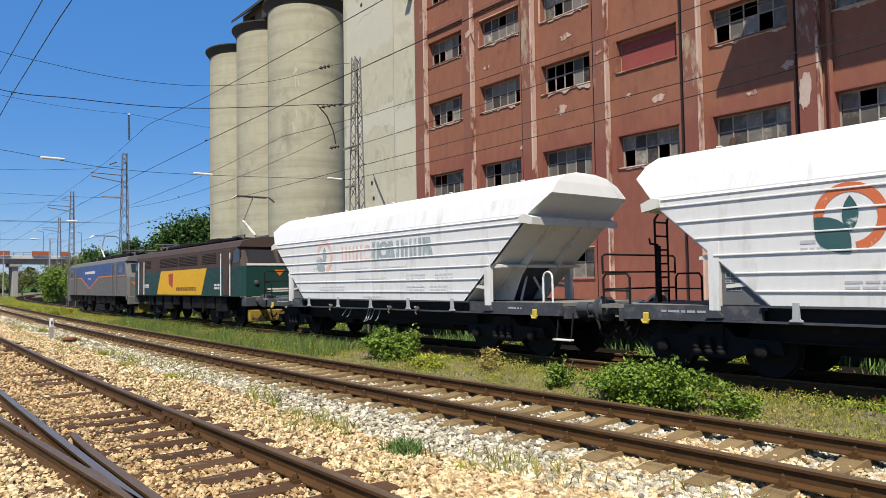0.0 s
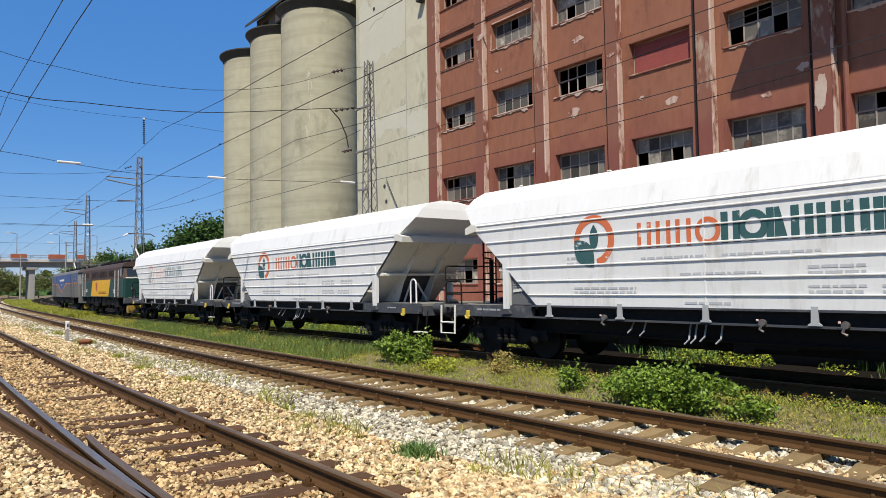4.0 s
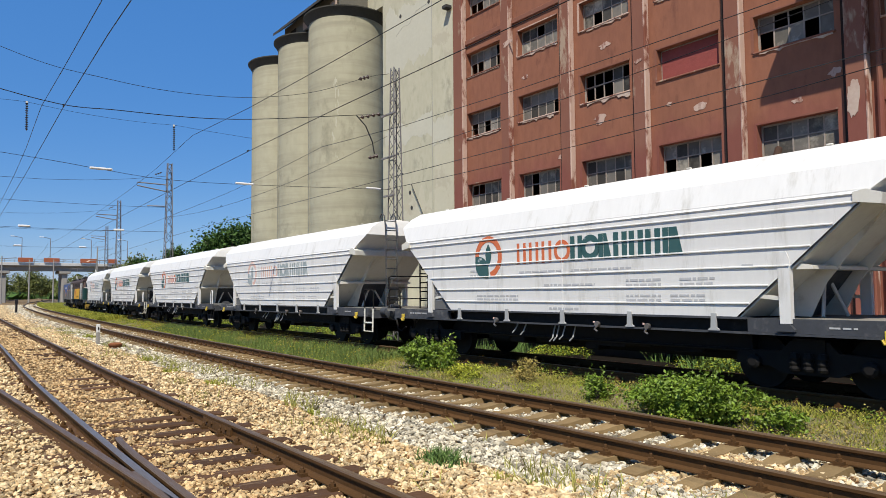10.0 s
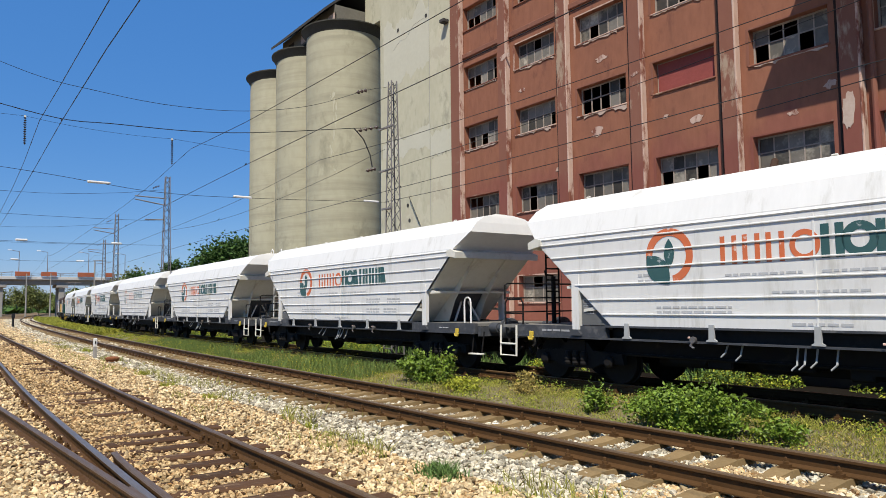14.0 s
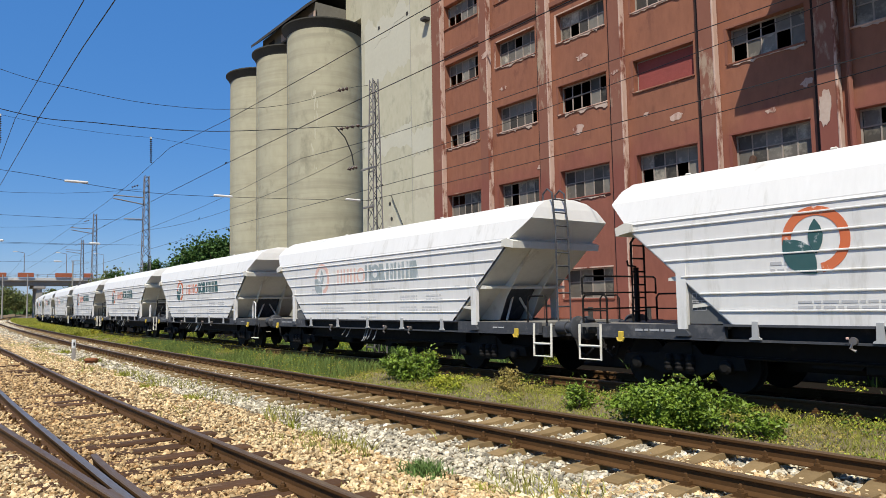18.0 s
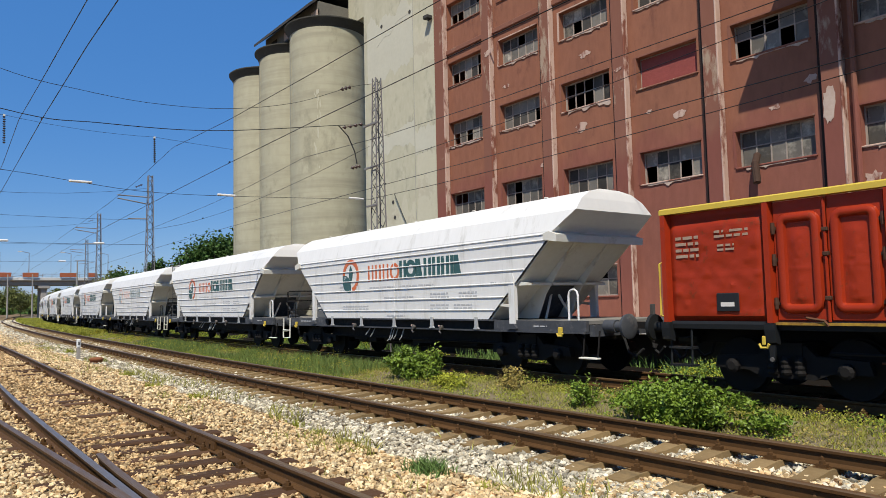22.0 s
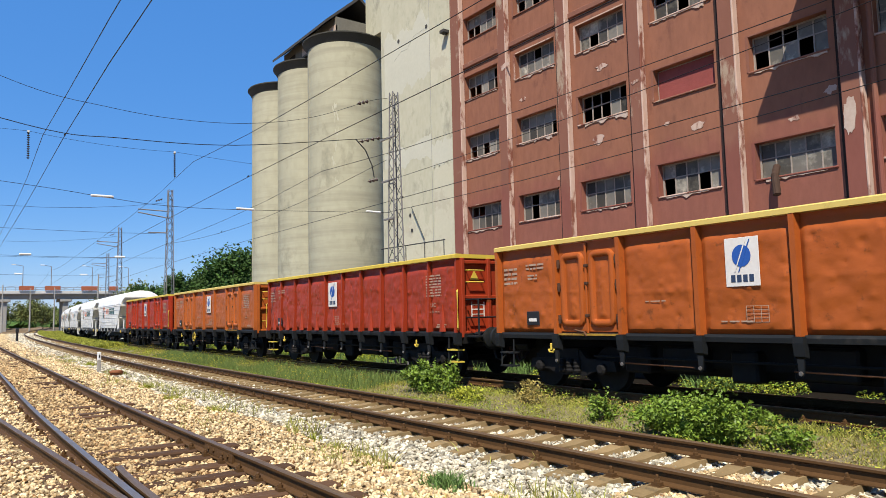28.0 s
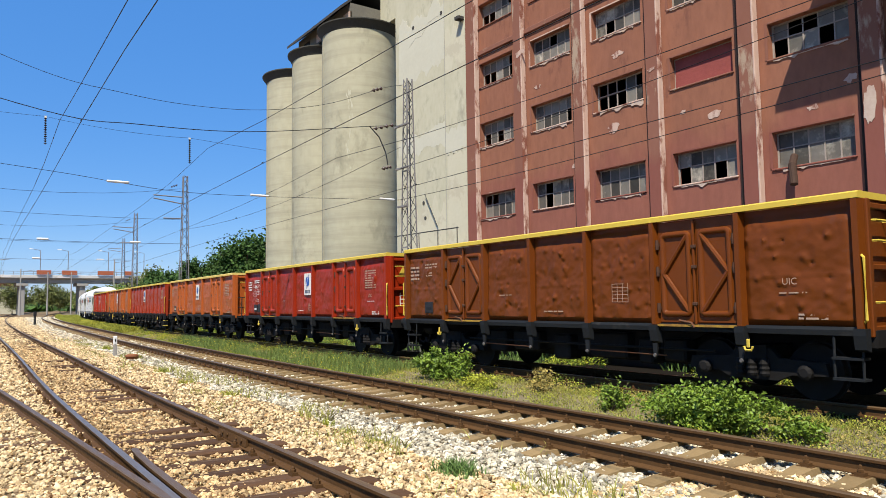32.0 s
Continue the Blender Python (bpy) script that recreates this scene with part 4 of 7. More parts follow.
            part("web", Build().prism(q if d > 0 else q[::-1], "y", y - 0.015, y + 0.015), M_WHITE_END, h, "dusty upright web plate")
        for yy in (-0.42, 0.42):
            part("brace", Build().tube([(d * 4.9, yy, 1.18), (d * 4.75, 0.0, 1.95)], 0.032, 6), M_WHITE_END, h)
        for y in (-1.315, 1.315):
            if d < 0:
                plate = part("end_plate", Build().prism([(-4.02, 1.195), (-4.80, 1.195), (-4.80, 2.06)], "y", y - 0.008, y + 0.008), M_PLATE, h, "dark dusty triangular plate between side and post")
                for za, zb in ((1.42, 1.50), (1.55, 1.59), (1.63, 1.71)):
                    part("plate_print", print_table(-4.74, -4.48, za, zb, y - 0.013, 1, 3), M_DIM_WHITE, plate)
            part("plate_rib", Build().prism([(d * 4.30, 1.50), (d * 4.72, 1.46), (d * 4.72, 1.52), (d * 4.36, 1.56)], "y", y - 0.035, y + 0.035), M_WHITE_END, h)
        for y in (-1.34, 1.34):
            e = 0.0 if d > 0 else 0.11
            post = part("post", Build().prism([(d * (4.72 + e), 1.10), (d * (4.90 + e), 1.10), (d * (4.90 + e), 2.10), (d * (4.85 + e), 2.22), (d * (4.70 + e), 2.22)], "y", y - 0.05, y + 0.05), M_WHITE, h)
            part("post_foot", Build().prism([(d * (4.66 + e), 0.98), (d * (4.96 + e), 0.98), (d * (4.96 + e), 1.01), (d * (4.88 + e), 1.097), (d * (4.74 + e), 1.097), (d * (4.66 + e), 1.01)], "y", y - 0.075, y + 0.075), M_FRAME, post)
    # underframe
    x0, x1 = -6.95, 7.05
    for y in (-1.30, 1.30):
        part("sole_bar", Build().prism([(y - 0.05, 0.95), (y + 0.05, 0.95), (y + 0.05, 1.175), (y - 0.05, 1.175)], "x", x0 + 0.2, -4.15), M_FRAME, h)
        part("sole_bar", Build().box(4.15, x1 - 0.12, y - 0.05, y + 0.05, 0.95, 1.175), M_FRAME, h)
        # near-black paint puts the shade below the body into the recessed bar
        part("inner_sole_bar", Build().box(-4.147, 4.147, y * 0.85 - 0.05, y * 0.85 + 0.05, 0.93, 1.175), M_SILL, h)
        part("side_ledge", Build().box(-4.147, 4.147, min(y * 0.9, y * 1.075), max(y * 0.9, y * 1.075), 1.155, 1.192), M_FRAME, h)
        for xa, xb in ((-6.74, -4.16), (-4.155, 4.155), (4.16, 6.92)):
            part("lower_flange", Build().box(xa, xb, y - 0.085, y + 0.085, 0.915, 0.947), M_FRAME, h)
    for xa, xb in ((x0, x0 + 0.12), (x1 - 0.12, x1)):
        part("headstock", Build().box(xa, xb, -1.24, 1.24, 0.86, 1.09), M_FRAME, h)
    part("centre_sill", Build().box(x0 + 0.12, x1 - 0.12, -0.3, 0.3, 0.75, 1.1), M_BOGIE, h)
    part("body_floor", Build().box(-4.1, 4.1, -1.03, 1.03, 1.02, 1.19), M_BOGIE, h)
    # two black filler boxes, added so the underside stays dark
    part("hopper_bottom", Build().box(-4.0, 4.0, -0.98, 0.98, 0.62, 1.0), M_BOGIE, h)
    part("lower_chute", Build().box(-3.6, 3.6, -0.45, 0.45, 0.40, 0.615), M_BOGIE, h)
    for xa, xb in ((-7.36, -4.15), (4.15, x1 - 0.13)):
        part("end_platform", Build().box(xa, xb, -1.24, 1.24, 1.10, 1.17), M_BOUNCE_DECK, h, "platform plate kept pale to bounce light onto the hopper end")
    for x in (-3.59, -1.78, 0.0, 1.78, 3.57):
        part("side_support", Build().prism([(x - 0.10, 0.955), (x + 0.10, 0.955), (x + 0.10, 0.975), (x + 0.055, 1.0), (x + 0.045, 1.24), (x - 0.045, 1.24), (x - 0.055, 1.0), (x - 0.10, 0.975)], "y", -1.42, -1.385), M_BRACKET, h, "dusty pale bracket under the side")
    for x in (-2.12, 1.0, 2.22):
        w = Build().lathe([(0.055, -1.47), (0.06, -1.44), (0.05, -1.40)], (x, 0, 0.98), "y", 12)
        valve = part("valve_wheel", w, M_STEEL, h)
        part("valve_lever", Build().tube([(x, -1.45, 0.98), (x - 0.03, -1.48, 0.88), (x + 0.04, -1.48, 0.84)], 0.022, 5), M_STEEL, valve)
        part("valve_tag", Build().box(x - 0.10, x - 0.065, -1.46, -1.43, 1.0, 1.035, 0.006), M_ORANGE_FADED, valve)
    for x, w, z0, z1 in ((-2.2, 0.5, 0.45, 0.85), (-1.2, 0.9, 0.50, 0.86), (0.2, 0.35, 0.42, 0.85), (1.1, 0.8, 0.55, 0.85), (2.4, 0.4, 0.5, 0.85)):
        part("brake_gear", Build().box(x, x + w, -0.95, -0.55, z0, z1, 0.03), M_BOGIE, h)
    part("brake_rod", Build().tube([(-4.2, -1.0, 0.62), (4.2, -1.0, 0.62)], 0.03, 6), M_BOGIE, h)
    for x in (-2.6, -0.85, 0.9, 2.65):
        part("discharge_chute", Build().prism([(x - 0.8, 1.0), (x + 0.8, 1.0), (x + 0.35, 0.52), (x - 0.35, 0.52)], "y", -0.95, 0.95), M_BOGIE, h)
    for x, low in ((-1.62, 0.70), (-1.35, 0.66), (-0.42, 0.56), (-0.30, 0.58), (-0.12, 0.62), (0.18, 0.60)):
        part("discharge_lever", Build().tube([(x, -1.2, 0.90), (x + 0.02, -1.30, low + 0.08), (x - 0.06, -1.32, low)], 0.016, 5), M_BRACKET, h, "pale worn discharge lever")
    for x in (-5.2, 5.0):
        add_bogie(h, x)
    add_buffers(h, x0, -1)
    add_buffers(h, x1, 1)
    # steps, handrails, platform railing, lamps
    for x, d in ((-7.26, 1.28), (6.84, 1.2)):
        s = Build().tube([(x, -1.40, 1.16), (x, -1.42, 0.48), (x + 0.42 * d, -1.42, 0.48), (x + 0.42 * d, -1.40, 1.16)], 0.026, 6).tube([(x, -1.42, 0.74), (x + 0.42 * d, -1.42, 0.74)], 0.026, 6)
        if (x < 0 and "left" not in steps):
            continue
        if x < 0 or "full" in steps:
            part("step", s, M_WHITE_END, h, "worn white foot step")
        else:
            step = part("step", Build().box(x - 0.02, x + 0.44, -1.47, -1.33, 0.43, 0.465, 0.008), M_WHITE_END, h, "worn white foot step")
            for xx in (x + 0.02, x + 0.40):
                part("step_hanger", Build().tube([(xx, -1.30, 0.98), (xx, -1.38, 0.47)], 0.018, 5), M_BOGIE, step)
    if ladder:
        for y in (-1.2, 1.2):
            part("handrail", Build().tube([(6.45, y, 1.17), (6.45, y, 1.66), (6.52, y, 1.74), (6.96, y, 1.74), (7.02, y, 1.66), (7.02, y, 1.17)], 0.020, 6), M_BOGIE, h, "dark bent handrail")
    else:
        part("handrail", Build().tube([(6.37, -1.22, 1.18), (6.37, -1.22, 1.68), (6.40, -1.22, 1.77), (6.47, -1.22, 1.81), (6.53, -1.22, 1.81), (6.60, -1.22, 1.77), (6.63, -1.22, 1.68), (6.63, -1.22, 1.18)], 0.023, 7), M_WHITE, h, "white hoop handrail")
    part("lamp_bracket", Build().box(6.22, 6.32, -1.42, -1.36, 0.86, 1.04, 0.01).tube([(6.19, -1.41, 0.92), (6.22, -1.41, 0.86), (6.32, -1.41, 0.86), (6.35, -1.41, 0.92)], 0.022, 6), M_YELLOW, h, "yellow lifting mark")
    part("lifting_mark", Build().box(-6.30, -6.20, -1.42, -1.36, 0.86, 1.04, 0.01).tube([(-6.33, -1.41, 0.92), (-6.30, -1.41, 0.86), (-6.20, -1.41, 0.86), (-6.17, -1.41, 0.92)], 0.022, 6), M_YELLOW, h, "yellow lifting mark")
    if railing:
        for y in (-1.2, 1.2):
            part("platform_hoop", Build().tube([(-7.33, y, 1.17), (-7.33, y, 1.66), (-7.27, y, 1.74), (-6.78, y, 1.74), (-6.72, y, 1.66), (-6.72, y, 1.17)], 0.022, 6), M_BOGIE, h, "dark bent platform handrail")
            part("platform_rail", Build().tube([(-7.33, y, 1.42), (-6.72, y, 1.42)], 0.016, 5), M_BOGIE, h)
        part("platform_rail", Build().tube([(-7.34, -1.2, 1.74), (-7.34, -1.2, 2.08), (-7.34, -1.12, 2.12), (-7.34, 1.12, 2.12), (-7.34, 1.2, 2.08), (-7.34, 1.2, 1.74)], 0.022, 6), M_BOGIE, h, "dark bent platform handrail")
        for z in (1.45, 1.78):
            part("platform_rail", Build().tube([(-7.34, -1.2, z), (-7.34, 1.2, z)], 0.018, 5), M_BOGIE, h)
        part("brake_column", Build().tube([(-6.85, -0.1, 1.17), (-6.85, -0.1, 2.28)], 0.055, 8), M_BOGIE, h)
        part("brake_handle", Build().tube([(-6.85, -0.1, 2.30), (-6.85, -0.35, 2.32), (-6.85, -0.38, 2.42)], 0.022, 5), M_BOGIE, h)
    back = Build()
    for yy in (-0.62, -0.22):
        back.tube([(-6.55, yy, 1.18), (-6.55, yy, 2.75), (-6.35, yy, 2.98)], 0.024, 5)
    for k in range(6):
        back.tube([(-6.55, -0.62, 1.4 + 0.26 * k), (-6.55, -0.22, 1.4 + 0.26 * k)], 0.018, 5)
    part("ladder", back, M_BOGIE, h, "dark ladder above the brake platform")
    if ladder:
        m = M_WHITE if ladder == "white" else M_FRAME
        x = 6.70
        lad = Build()
        for y in (-0.10, 0.30) if ladder == "white" else (-0.62, -0.22):
            lad.tube([(x + 0.10, y, 1.2), (x + 0.10, y, 3.3), (x + 0.02, y, 4.05), (x - 0.12, y, 4.15), (x - 0.26, y, 4.05), (x - 0.26, y, 3.85)], 0.022, 6)
        z = 1.5
        while z < 3.9:
            xx = x + 0.10 if z < 3.3 else x + 0.10 - 0.08 * (z - 3.3) / 0.75
            lad.tube([(xx, -0.10, z), (xx, 0.30, z)] if ladder == "white" else [(xx, -0.62, z), (xx, -0.22, z)], 0.018, 5)
            z += 0.30
        part("ladder", lad, m, h, "white end ladder" if ladder == "white" else "dark end ladder")
    # markings on the side that is seen
    ink_o, ink_g = (M_ORANGE_FADED, M_GREEN_FADED) if faded else (M_ORANGE_INK, M_GREEN_INK)
    y = -SIDE - 0.0065
    lx, lz = logo_at, 2.46
    part("logo_ring", ring(lx, lz, 0.36, 0.50, -80, 185, y), ink_o, h, "orange ring emblem")
    part("logo_leaf", leaf_shape(lx - 0.24, lz - 0.24, 0.72, 0.44, 132, y - 0.005), ink_g, h)
    part("logo_leaf", leaf_shape(lx + 0.01, lz + 0.05, 0.52, 0.22, 90, y - 0.006), ink_g, h)
    # plain shapes where the name stands: pairs of uprights, wedges and two rings
    off = logo_at + 2.6

    def mark(xa, xb, z0, z1, kind, thick, mat):
        xa, xb = xa + off, xb + off
        if kind == "ring":
            part("name_mark", ring((xa + xb) / 2, (z0 + z1) / 2, (z1 - z0) / 2 - thick, (z1 - z0) / 2, 0, 360, y), mat, h)
            return
        part("name_mark", Build().box(xa, xa + thick, y, y + 0.004, z0, z1), mat, h)
        if kind == "wedge":
            part("name_mark", Build().prism([(xa + thick + 0.01, z0), (xb, z0), (xb - thick, z1), (xa + thick + 0.01, z1)], "y", y, y + 0.004), mat, h)
            return
        part("name_mark", Build().box(xb - thick, xb, y, y + 0.004, z0, z1), mat, h)

    for k, kind in enumerate(("pair", "pair", "pair", "ring")):
        mark(-1.57 + 0.405 * k, -1.57 + 0.405 * k + (0.30 if k < 3 else 0.42), 2.25, 2.72, kind, 0.085, ink_o)
    for k, kind in enumerate(("pair", "ring", "wedge", "pair", "pair", "pair", "wedge")):
        mark(0.10 + 0.385 * k, 0.10 + 0.385 * k + (0.335 if k < 6 else 0.43), 2.26, 2.77, kind, 0.125, ink_g)
    for xa, xb, z0, z1, n in ((-1.50 + off, -0.15 + off, 2.05, 2.13, 1), (0.1 + off, 1.68 + off, 2.05, 2.13, 1), (-0.70 + off, 0.76 + off, 1.75, 1.83, 1), (-3.3 + off, -2.75 + off, 2.0, 2.22, 2), (-2.9, -1.4, 1.44, 1.60, 2), (1.7, 2.5, 1.72, 1.9, 2), (2.9, 3.6, 1.72, 1.9, 2), (1.7, 2.5, 1.44, 1.6, 2), (2.7, 3.4, 1.44, 1.6, 2), (-0.4, 0.5, 1.25, 1.34, 1), (4.1, 4.3, 2.0, 2.1, 1)):
        if xb < hopper_half_length(z0) - 0.15:
            part("small_print", bars_block(xa, xb, z0, z1, y, n, rnd, 1.1), M_GREY_INK if not faded else M_PALE_INK, h)
    part("frame_number", bars_block(5.45, 5.85, 1.04, 1.08, -1.356, 1, rnd), M_GREY_INK, h)
    part("frame_number", bars_block(-5.95, -5.1, 1.05, 1.11, -1.356, 1, rnd), M_DIM_WHITE, h)
    return h


def build_hoppers():
    kinds = [dict(faded=True, seed=1), dict(seed=2, logo_at=-2.8), dict(seed=3, logo_at=-2.38, steps="left"), dict(seed=4, faded=True, ladder="dark", railing=False, logo_at=-2.75, steps="full"),
             dict(seed=5, ladder="white", logo_at=-2.45, steps="full"), dict(seed=6, steps="left"), dict(seed=7, steps="left"), dict(seed=8, faded=True, ladder="dark", railing=False, logo_at=-2.85, steps="full"),
             dict(seed=9, steps="left"), dict(seed=10, logo_at=-2.42, steps="left")]
    places = (-17.05, -1.79, 13.44, 28.54, 43.79, 59.18, 74.44, 89.71, 105.10, 120.30)
    for u, k in zip(places, kinds):
        vehicle(hopper_wagon(**k), u)


build_hoppers()


def rounded_ring(cx, hw, zb, zt, r, width, y0, y1):
    """A pressed frame round a door leaf, raised from y0 to y1."""
    def loop(inset, y):
        rr = max(r - inset, 0.02)
        out = []
        for ux, uz, a0 in ((cx + hw - inset - rr, zt - inset - rr, 0), (cx - hw + inset + rr, zt - inset - rr, 90), (cx - hw + inset + rr, zb + inset + rr, 180), (cx + hw - inset - rr, zb + inset + rr, 270)):
            out += [(ux + rr * math.cos(radians(a0 + k * 22.5)), y, uz + rr * math.sin(radians(a0 + k * 22.5))) for k in range(5)]
        return out
    ym = y0 + (y1 - y0) * 0.75
    loops = [loop(0, y0), loop(width * 0.16, ym), loop(width * 0.36, y1), loop(width * 0.64, y1), loop(width * 0.84, ym), loop(width, y0)]
    n = len(loops[0])
    f = [(a * n + k, a * n + (k + 1) % n, (a + 1) * n + (k + 1) % n, (a + 1) * n + k) for a in range(5) for k in range(n)]
    return Build().add([p for l in loops for p in l], f)


def step_in(d, width):
    t = min(max(d / width, 0.0), 1.0)
    return t * t * (3 - 2 * t)


def bulged_sheet(a, b, z0, z1, s, rnd, deep=0.06, y=1.335, rough=1.0):
    """A steel sheet pressed outward by its load between two stakes, with knocks and a weld line."""
    fine = 60 if rough >= 1.0 else 44
    nx, nz = (fine, fine) if s < 0 else (4, 4)
    knocks = [(rnd.uniform(a + 0.1, b - 0.1), rnd.uniform(z0 + 0.1, z1 - 0.25), rnd.uniform(0.028, 0.055), rnd.choice((-1, 1, 1)) * rnd.uniform(0.014, 0.034)) for _ in range((30 if rough >= 1.0 else 18) if s < 0 else 0)]
    ph, top = rnd.uniform(0, 50), rnd.uniform(0.20, 0.30)
    weld = z0 + (z1 - z0) * rnd.uniform(0.40, 0.48)
    v, f = [], []
    for ix in range(nx + 1):
        for iz in range(nz + 1):
            x, z = a + (b - a) * ix / nx, z0 + (z1 - z0) * iz / nz
            wave = 0.05 * noise.noise((x * 1.3, ph, s))
            e = step_in(min(x - a, b - x), 0.20) * step_in(z1 - z - 0.06, top + wave) * step_in(z - z0, 0.10)
            d = deep * e
            if s < 0:
                d += rough * e * (0.028 * noise.noise((x * 1.7 + ph, z * 1.7, s)) + 0.016 * noise.noise((x * 4.5, z * 4.5 + ph, s)) + 0.007 * noise.noise((x * 11.0, z * 11.0 + ph, s)))
                d += 0.006 * math.exp(-((z - weld) / 0.03) ** 2)
                for kx, kz, kr, kd in knocks:
                    q = ((x - kx) ** 2 + (z - kz) ** 2) / (kr * kr)
                    if q < 9:
                        d += rough * kd * math.exp(-q)
            v.append((x, s * (y + d), z))
    for ix in range(nx):
        for iz in range(nz):
            k = ix * (nz + 1) + iz
            q = (k, k + nz + 1, k + nz + 2, k + 1)
            f.append(q if s < 0 else q[::-1])
    o = len(v)
    v += [(a, s * 1.29, z0), (b, s * 1.29, z0), (b, s * 1.29, z1), (a, s * 1.29, z1)]
    f.append((o + 3, o + 2, o + 1, o) if s < 0 else (o, o + 1, o + 2, o + 3))
    return Build().add(v, f)


def print_on(b, a, c, z0, z1, rnd):
    """Small print follows the sheet: it stands just clear of the bulge."""
    return bars_block(a, c, z0, z1, -1.412, b, rnd, 1.0)


def lettering(text, size, x, z, y):
    """Letters standing upright on the near side."""
    curve = bpy.data.curves.new("lettering", "FONT")
    curve.body, curve.size, curve.align_x = text, size, "CENTER"
    ob = bpy.data.objects.new("lettering", curve)
    me = bpy.data.meshes.new_from_object(ob)
    bpy.data.objects.remove(ob)
    me.transform(pose(x, y, z, 90, 0, 0))
    me.materials.append(M_DIM_INK)
    return me


def open_wagon(colour, name_colour, style="panel", seed=1, board=0.0):
    """A four-axle open wagon: bulged panels between stakes, two pairs of doors, a top rail."""
    rnd = random.Random(seed)
    worn = (colour[0] * 0.62, colour[1] * 0.62, colour[2] * 0.7)
    rust = (0.10 + colour[0] * 0.12, 0.030 + colour[1] * 0.15, 0.012)
    paint = material(name_colour + "_wagon_paint", colour, worn, 0.40, 0, 6.0, 0.8, 1.0, 0.45, rust, 3.4, 0.60, 0.10, bump_dist=0.025, spec=0.22)
    red = "red" in name_colour or "crimson" in name_colour
    rail_mat = M_CREAM_RAIL if "orange" in name_colour else M_YELLOW
    w = thing("open_wagon", name_colour.replace("_", " ") + " open goods wagon with dented steel sides and doors", "rail wagon", group="open goods wagons")
    half, z0, z1 = 6.22, 1.20, 3.06
    if style != "taper":
        stakes = [-6.22, -4.33, -2.58, -0.87, 0.87, 2.58, 4.33, 6.22]
        doors = (1, 5)
    else:
        stakes = [-6.22 + 12.44 * k / 10 for k in range(11)]
        doors = ()
    for s in (-1, 1):
        for i in range(len(stakes) - 1):
            a, b = stakes[i], stakes[i + 1]
            if i in doors and s < 0:
                continue
            part("side_panel", bulged_sheet(a, b, z0, z1, s, rnd, 0.085 if style != "taper" else 0.090, 1.315, {"brace": 1.1, "panel": 0.9, "taper": 0.9}[style]), paint, w, smooth=True)
        for i, x in enumerate(stakes):
            if style == "taper":
                b = Build().prism([(s * 1.33, z0 - 0.02), (s * 1.49, z0 - 0.02), (s * 1.44, z0 + 0.55), (s * 1.43, z1), (s * 1.33, z1)], "x", x - 0.035, x + 0.035)
            else:
                b = Build().prism([(x - 0.075, s * 1.33), (x - 0.045, s * 1.465), (x + 0.045, s * 1.465), (x + 0.075, s * 1.33)], "z", z0 - 0.02, z1)
            st = part("stake", b, paint, w)
            if s > 0:
                continue
            part("stake_foot", Build().prism([(-1.34, 0.84), (-1.47, 0.88), (-1.50, z0 - 0.12), (-1.50, z0 - 0.025), (-1.34, z0 - 0.025)], "x", x - 0.085, x + 0.085), M_SILL, st)
            if 0 < i < len(stakes) - 1:
                part("hanger", Build().prism([(x - 0.055, 0.837), (x + 0.055, 0.837), (x + 0.035, 0.60), (x, 0.55), (x - 0.035, 0.60)], "y", -1.45, -1.41), M_SILL, st)
                part("hanger_pin", Build().lathe([(0.032, -1.475), (0.038, -1.455)], (x, 0, 0.62), "y", 8), M_STEEL, st)
            if style == "taper" and i < len(stakes) - 1:
                m = (x + stakes[i + 1]) / 2
                part("gusset", Build().add([(m - 0.10, -1.39, z0), (m + 0.10, -1.39, z0), (m, -1.40, z0 + 0.72), (m - 0.05, -1.49, z0), (m + 0.05, -1.49, z0), (m, -1.42, z0 + 0.70)],
                                           [(0, 3, 5, 2), (3, 4, 5), (4, 1, 2, 5), (0, 1, 4, 3), (2, 1, 0)]), paint, w)
        part("top_rail", Build().prism([(s * 1.30, z1 + 0.003), (s * 1.47, z1 + 0.003), (s * 1.47, z1 + 0.085), (s * 1.42, z1 + 0.11), (s * 1.30, z1 + 0.11)], "x", -half - 0.06, half + 0.06), rail_mat, w, "dusty yellow top rail")
        part("bottom_sill", Build().prism([(s * 1.30, 1.06), (s * 1.39, 1.07), (s * 1.40, 1.15), (s * 1.38, z0 - 0.003), (s * 1.30, z0 - 0.003)], "x", -half, half), M_SILL, w)
    for e in (-1, 1):
        def box_x(xa, xb, ya, yb, za, zb, c=0.0):
            return Build().box(min(e * xa, e * xb), max(e * xa, e * xb), ya, yb, za, zb, c)
        part("end_panel", box_x(half - 0.06, half, -1.29, 1.29, 1.1, z1), paint, w)
        part("top_rail", box_x(half - 0.08, half + 0.06, -1.298, 1.298, z1 + 0.003, z1 + 0.105), rail_mat, w)
        for y in (-1.27, -0.42, 0.42, 1.27):
            part("end_post", box_x(half + 0.003, half + 0.12, y - 0.055, y + 0.055, 1.05, z1, 0.015), paint, w)
        for z in ((1.12, 2.02, 2.92) if name_colour != "rusty_orange" else (1.12, 2.92)):
            part("end_rib", box_x(half + 0.004, half + 0.085, -1.205, 1.205, z, z + 0.09, 0.015), paint, w)
        for z in ((1.55, 2.45, 2.75) if name_colour != "rusty_orange" else (2.72,)):
            part("grab_iron", Build().tube([(e * (half + 0.003), -1.10, z), (e * (half + 0.12), -1.10, z), (e * (half + 0.12), -0.62, z), (e * (half + 0.003), -0.62, z)], 0.018, 5), M_YELLOW, w, "yellow grab iron")
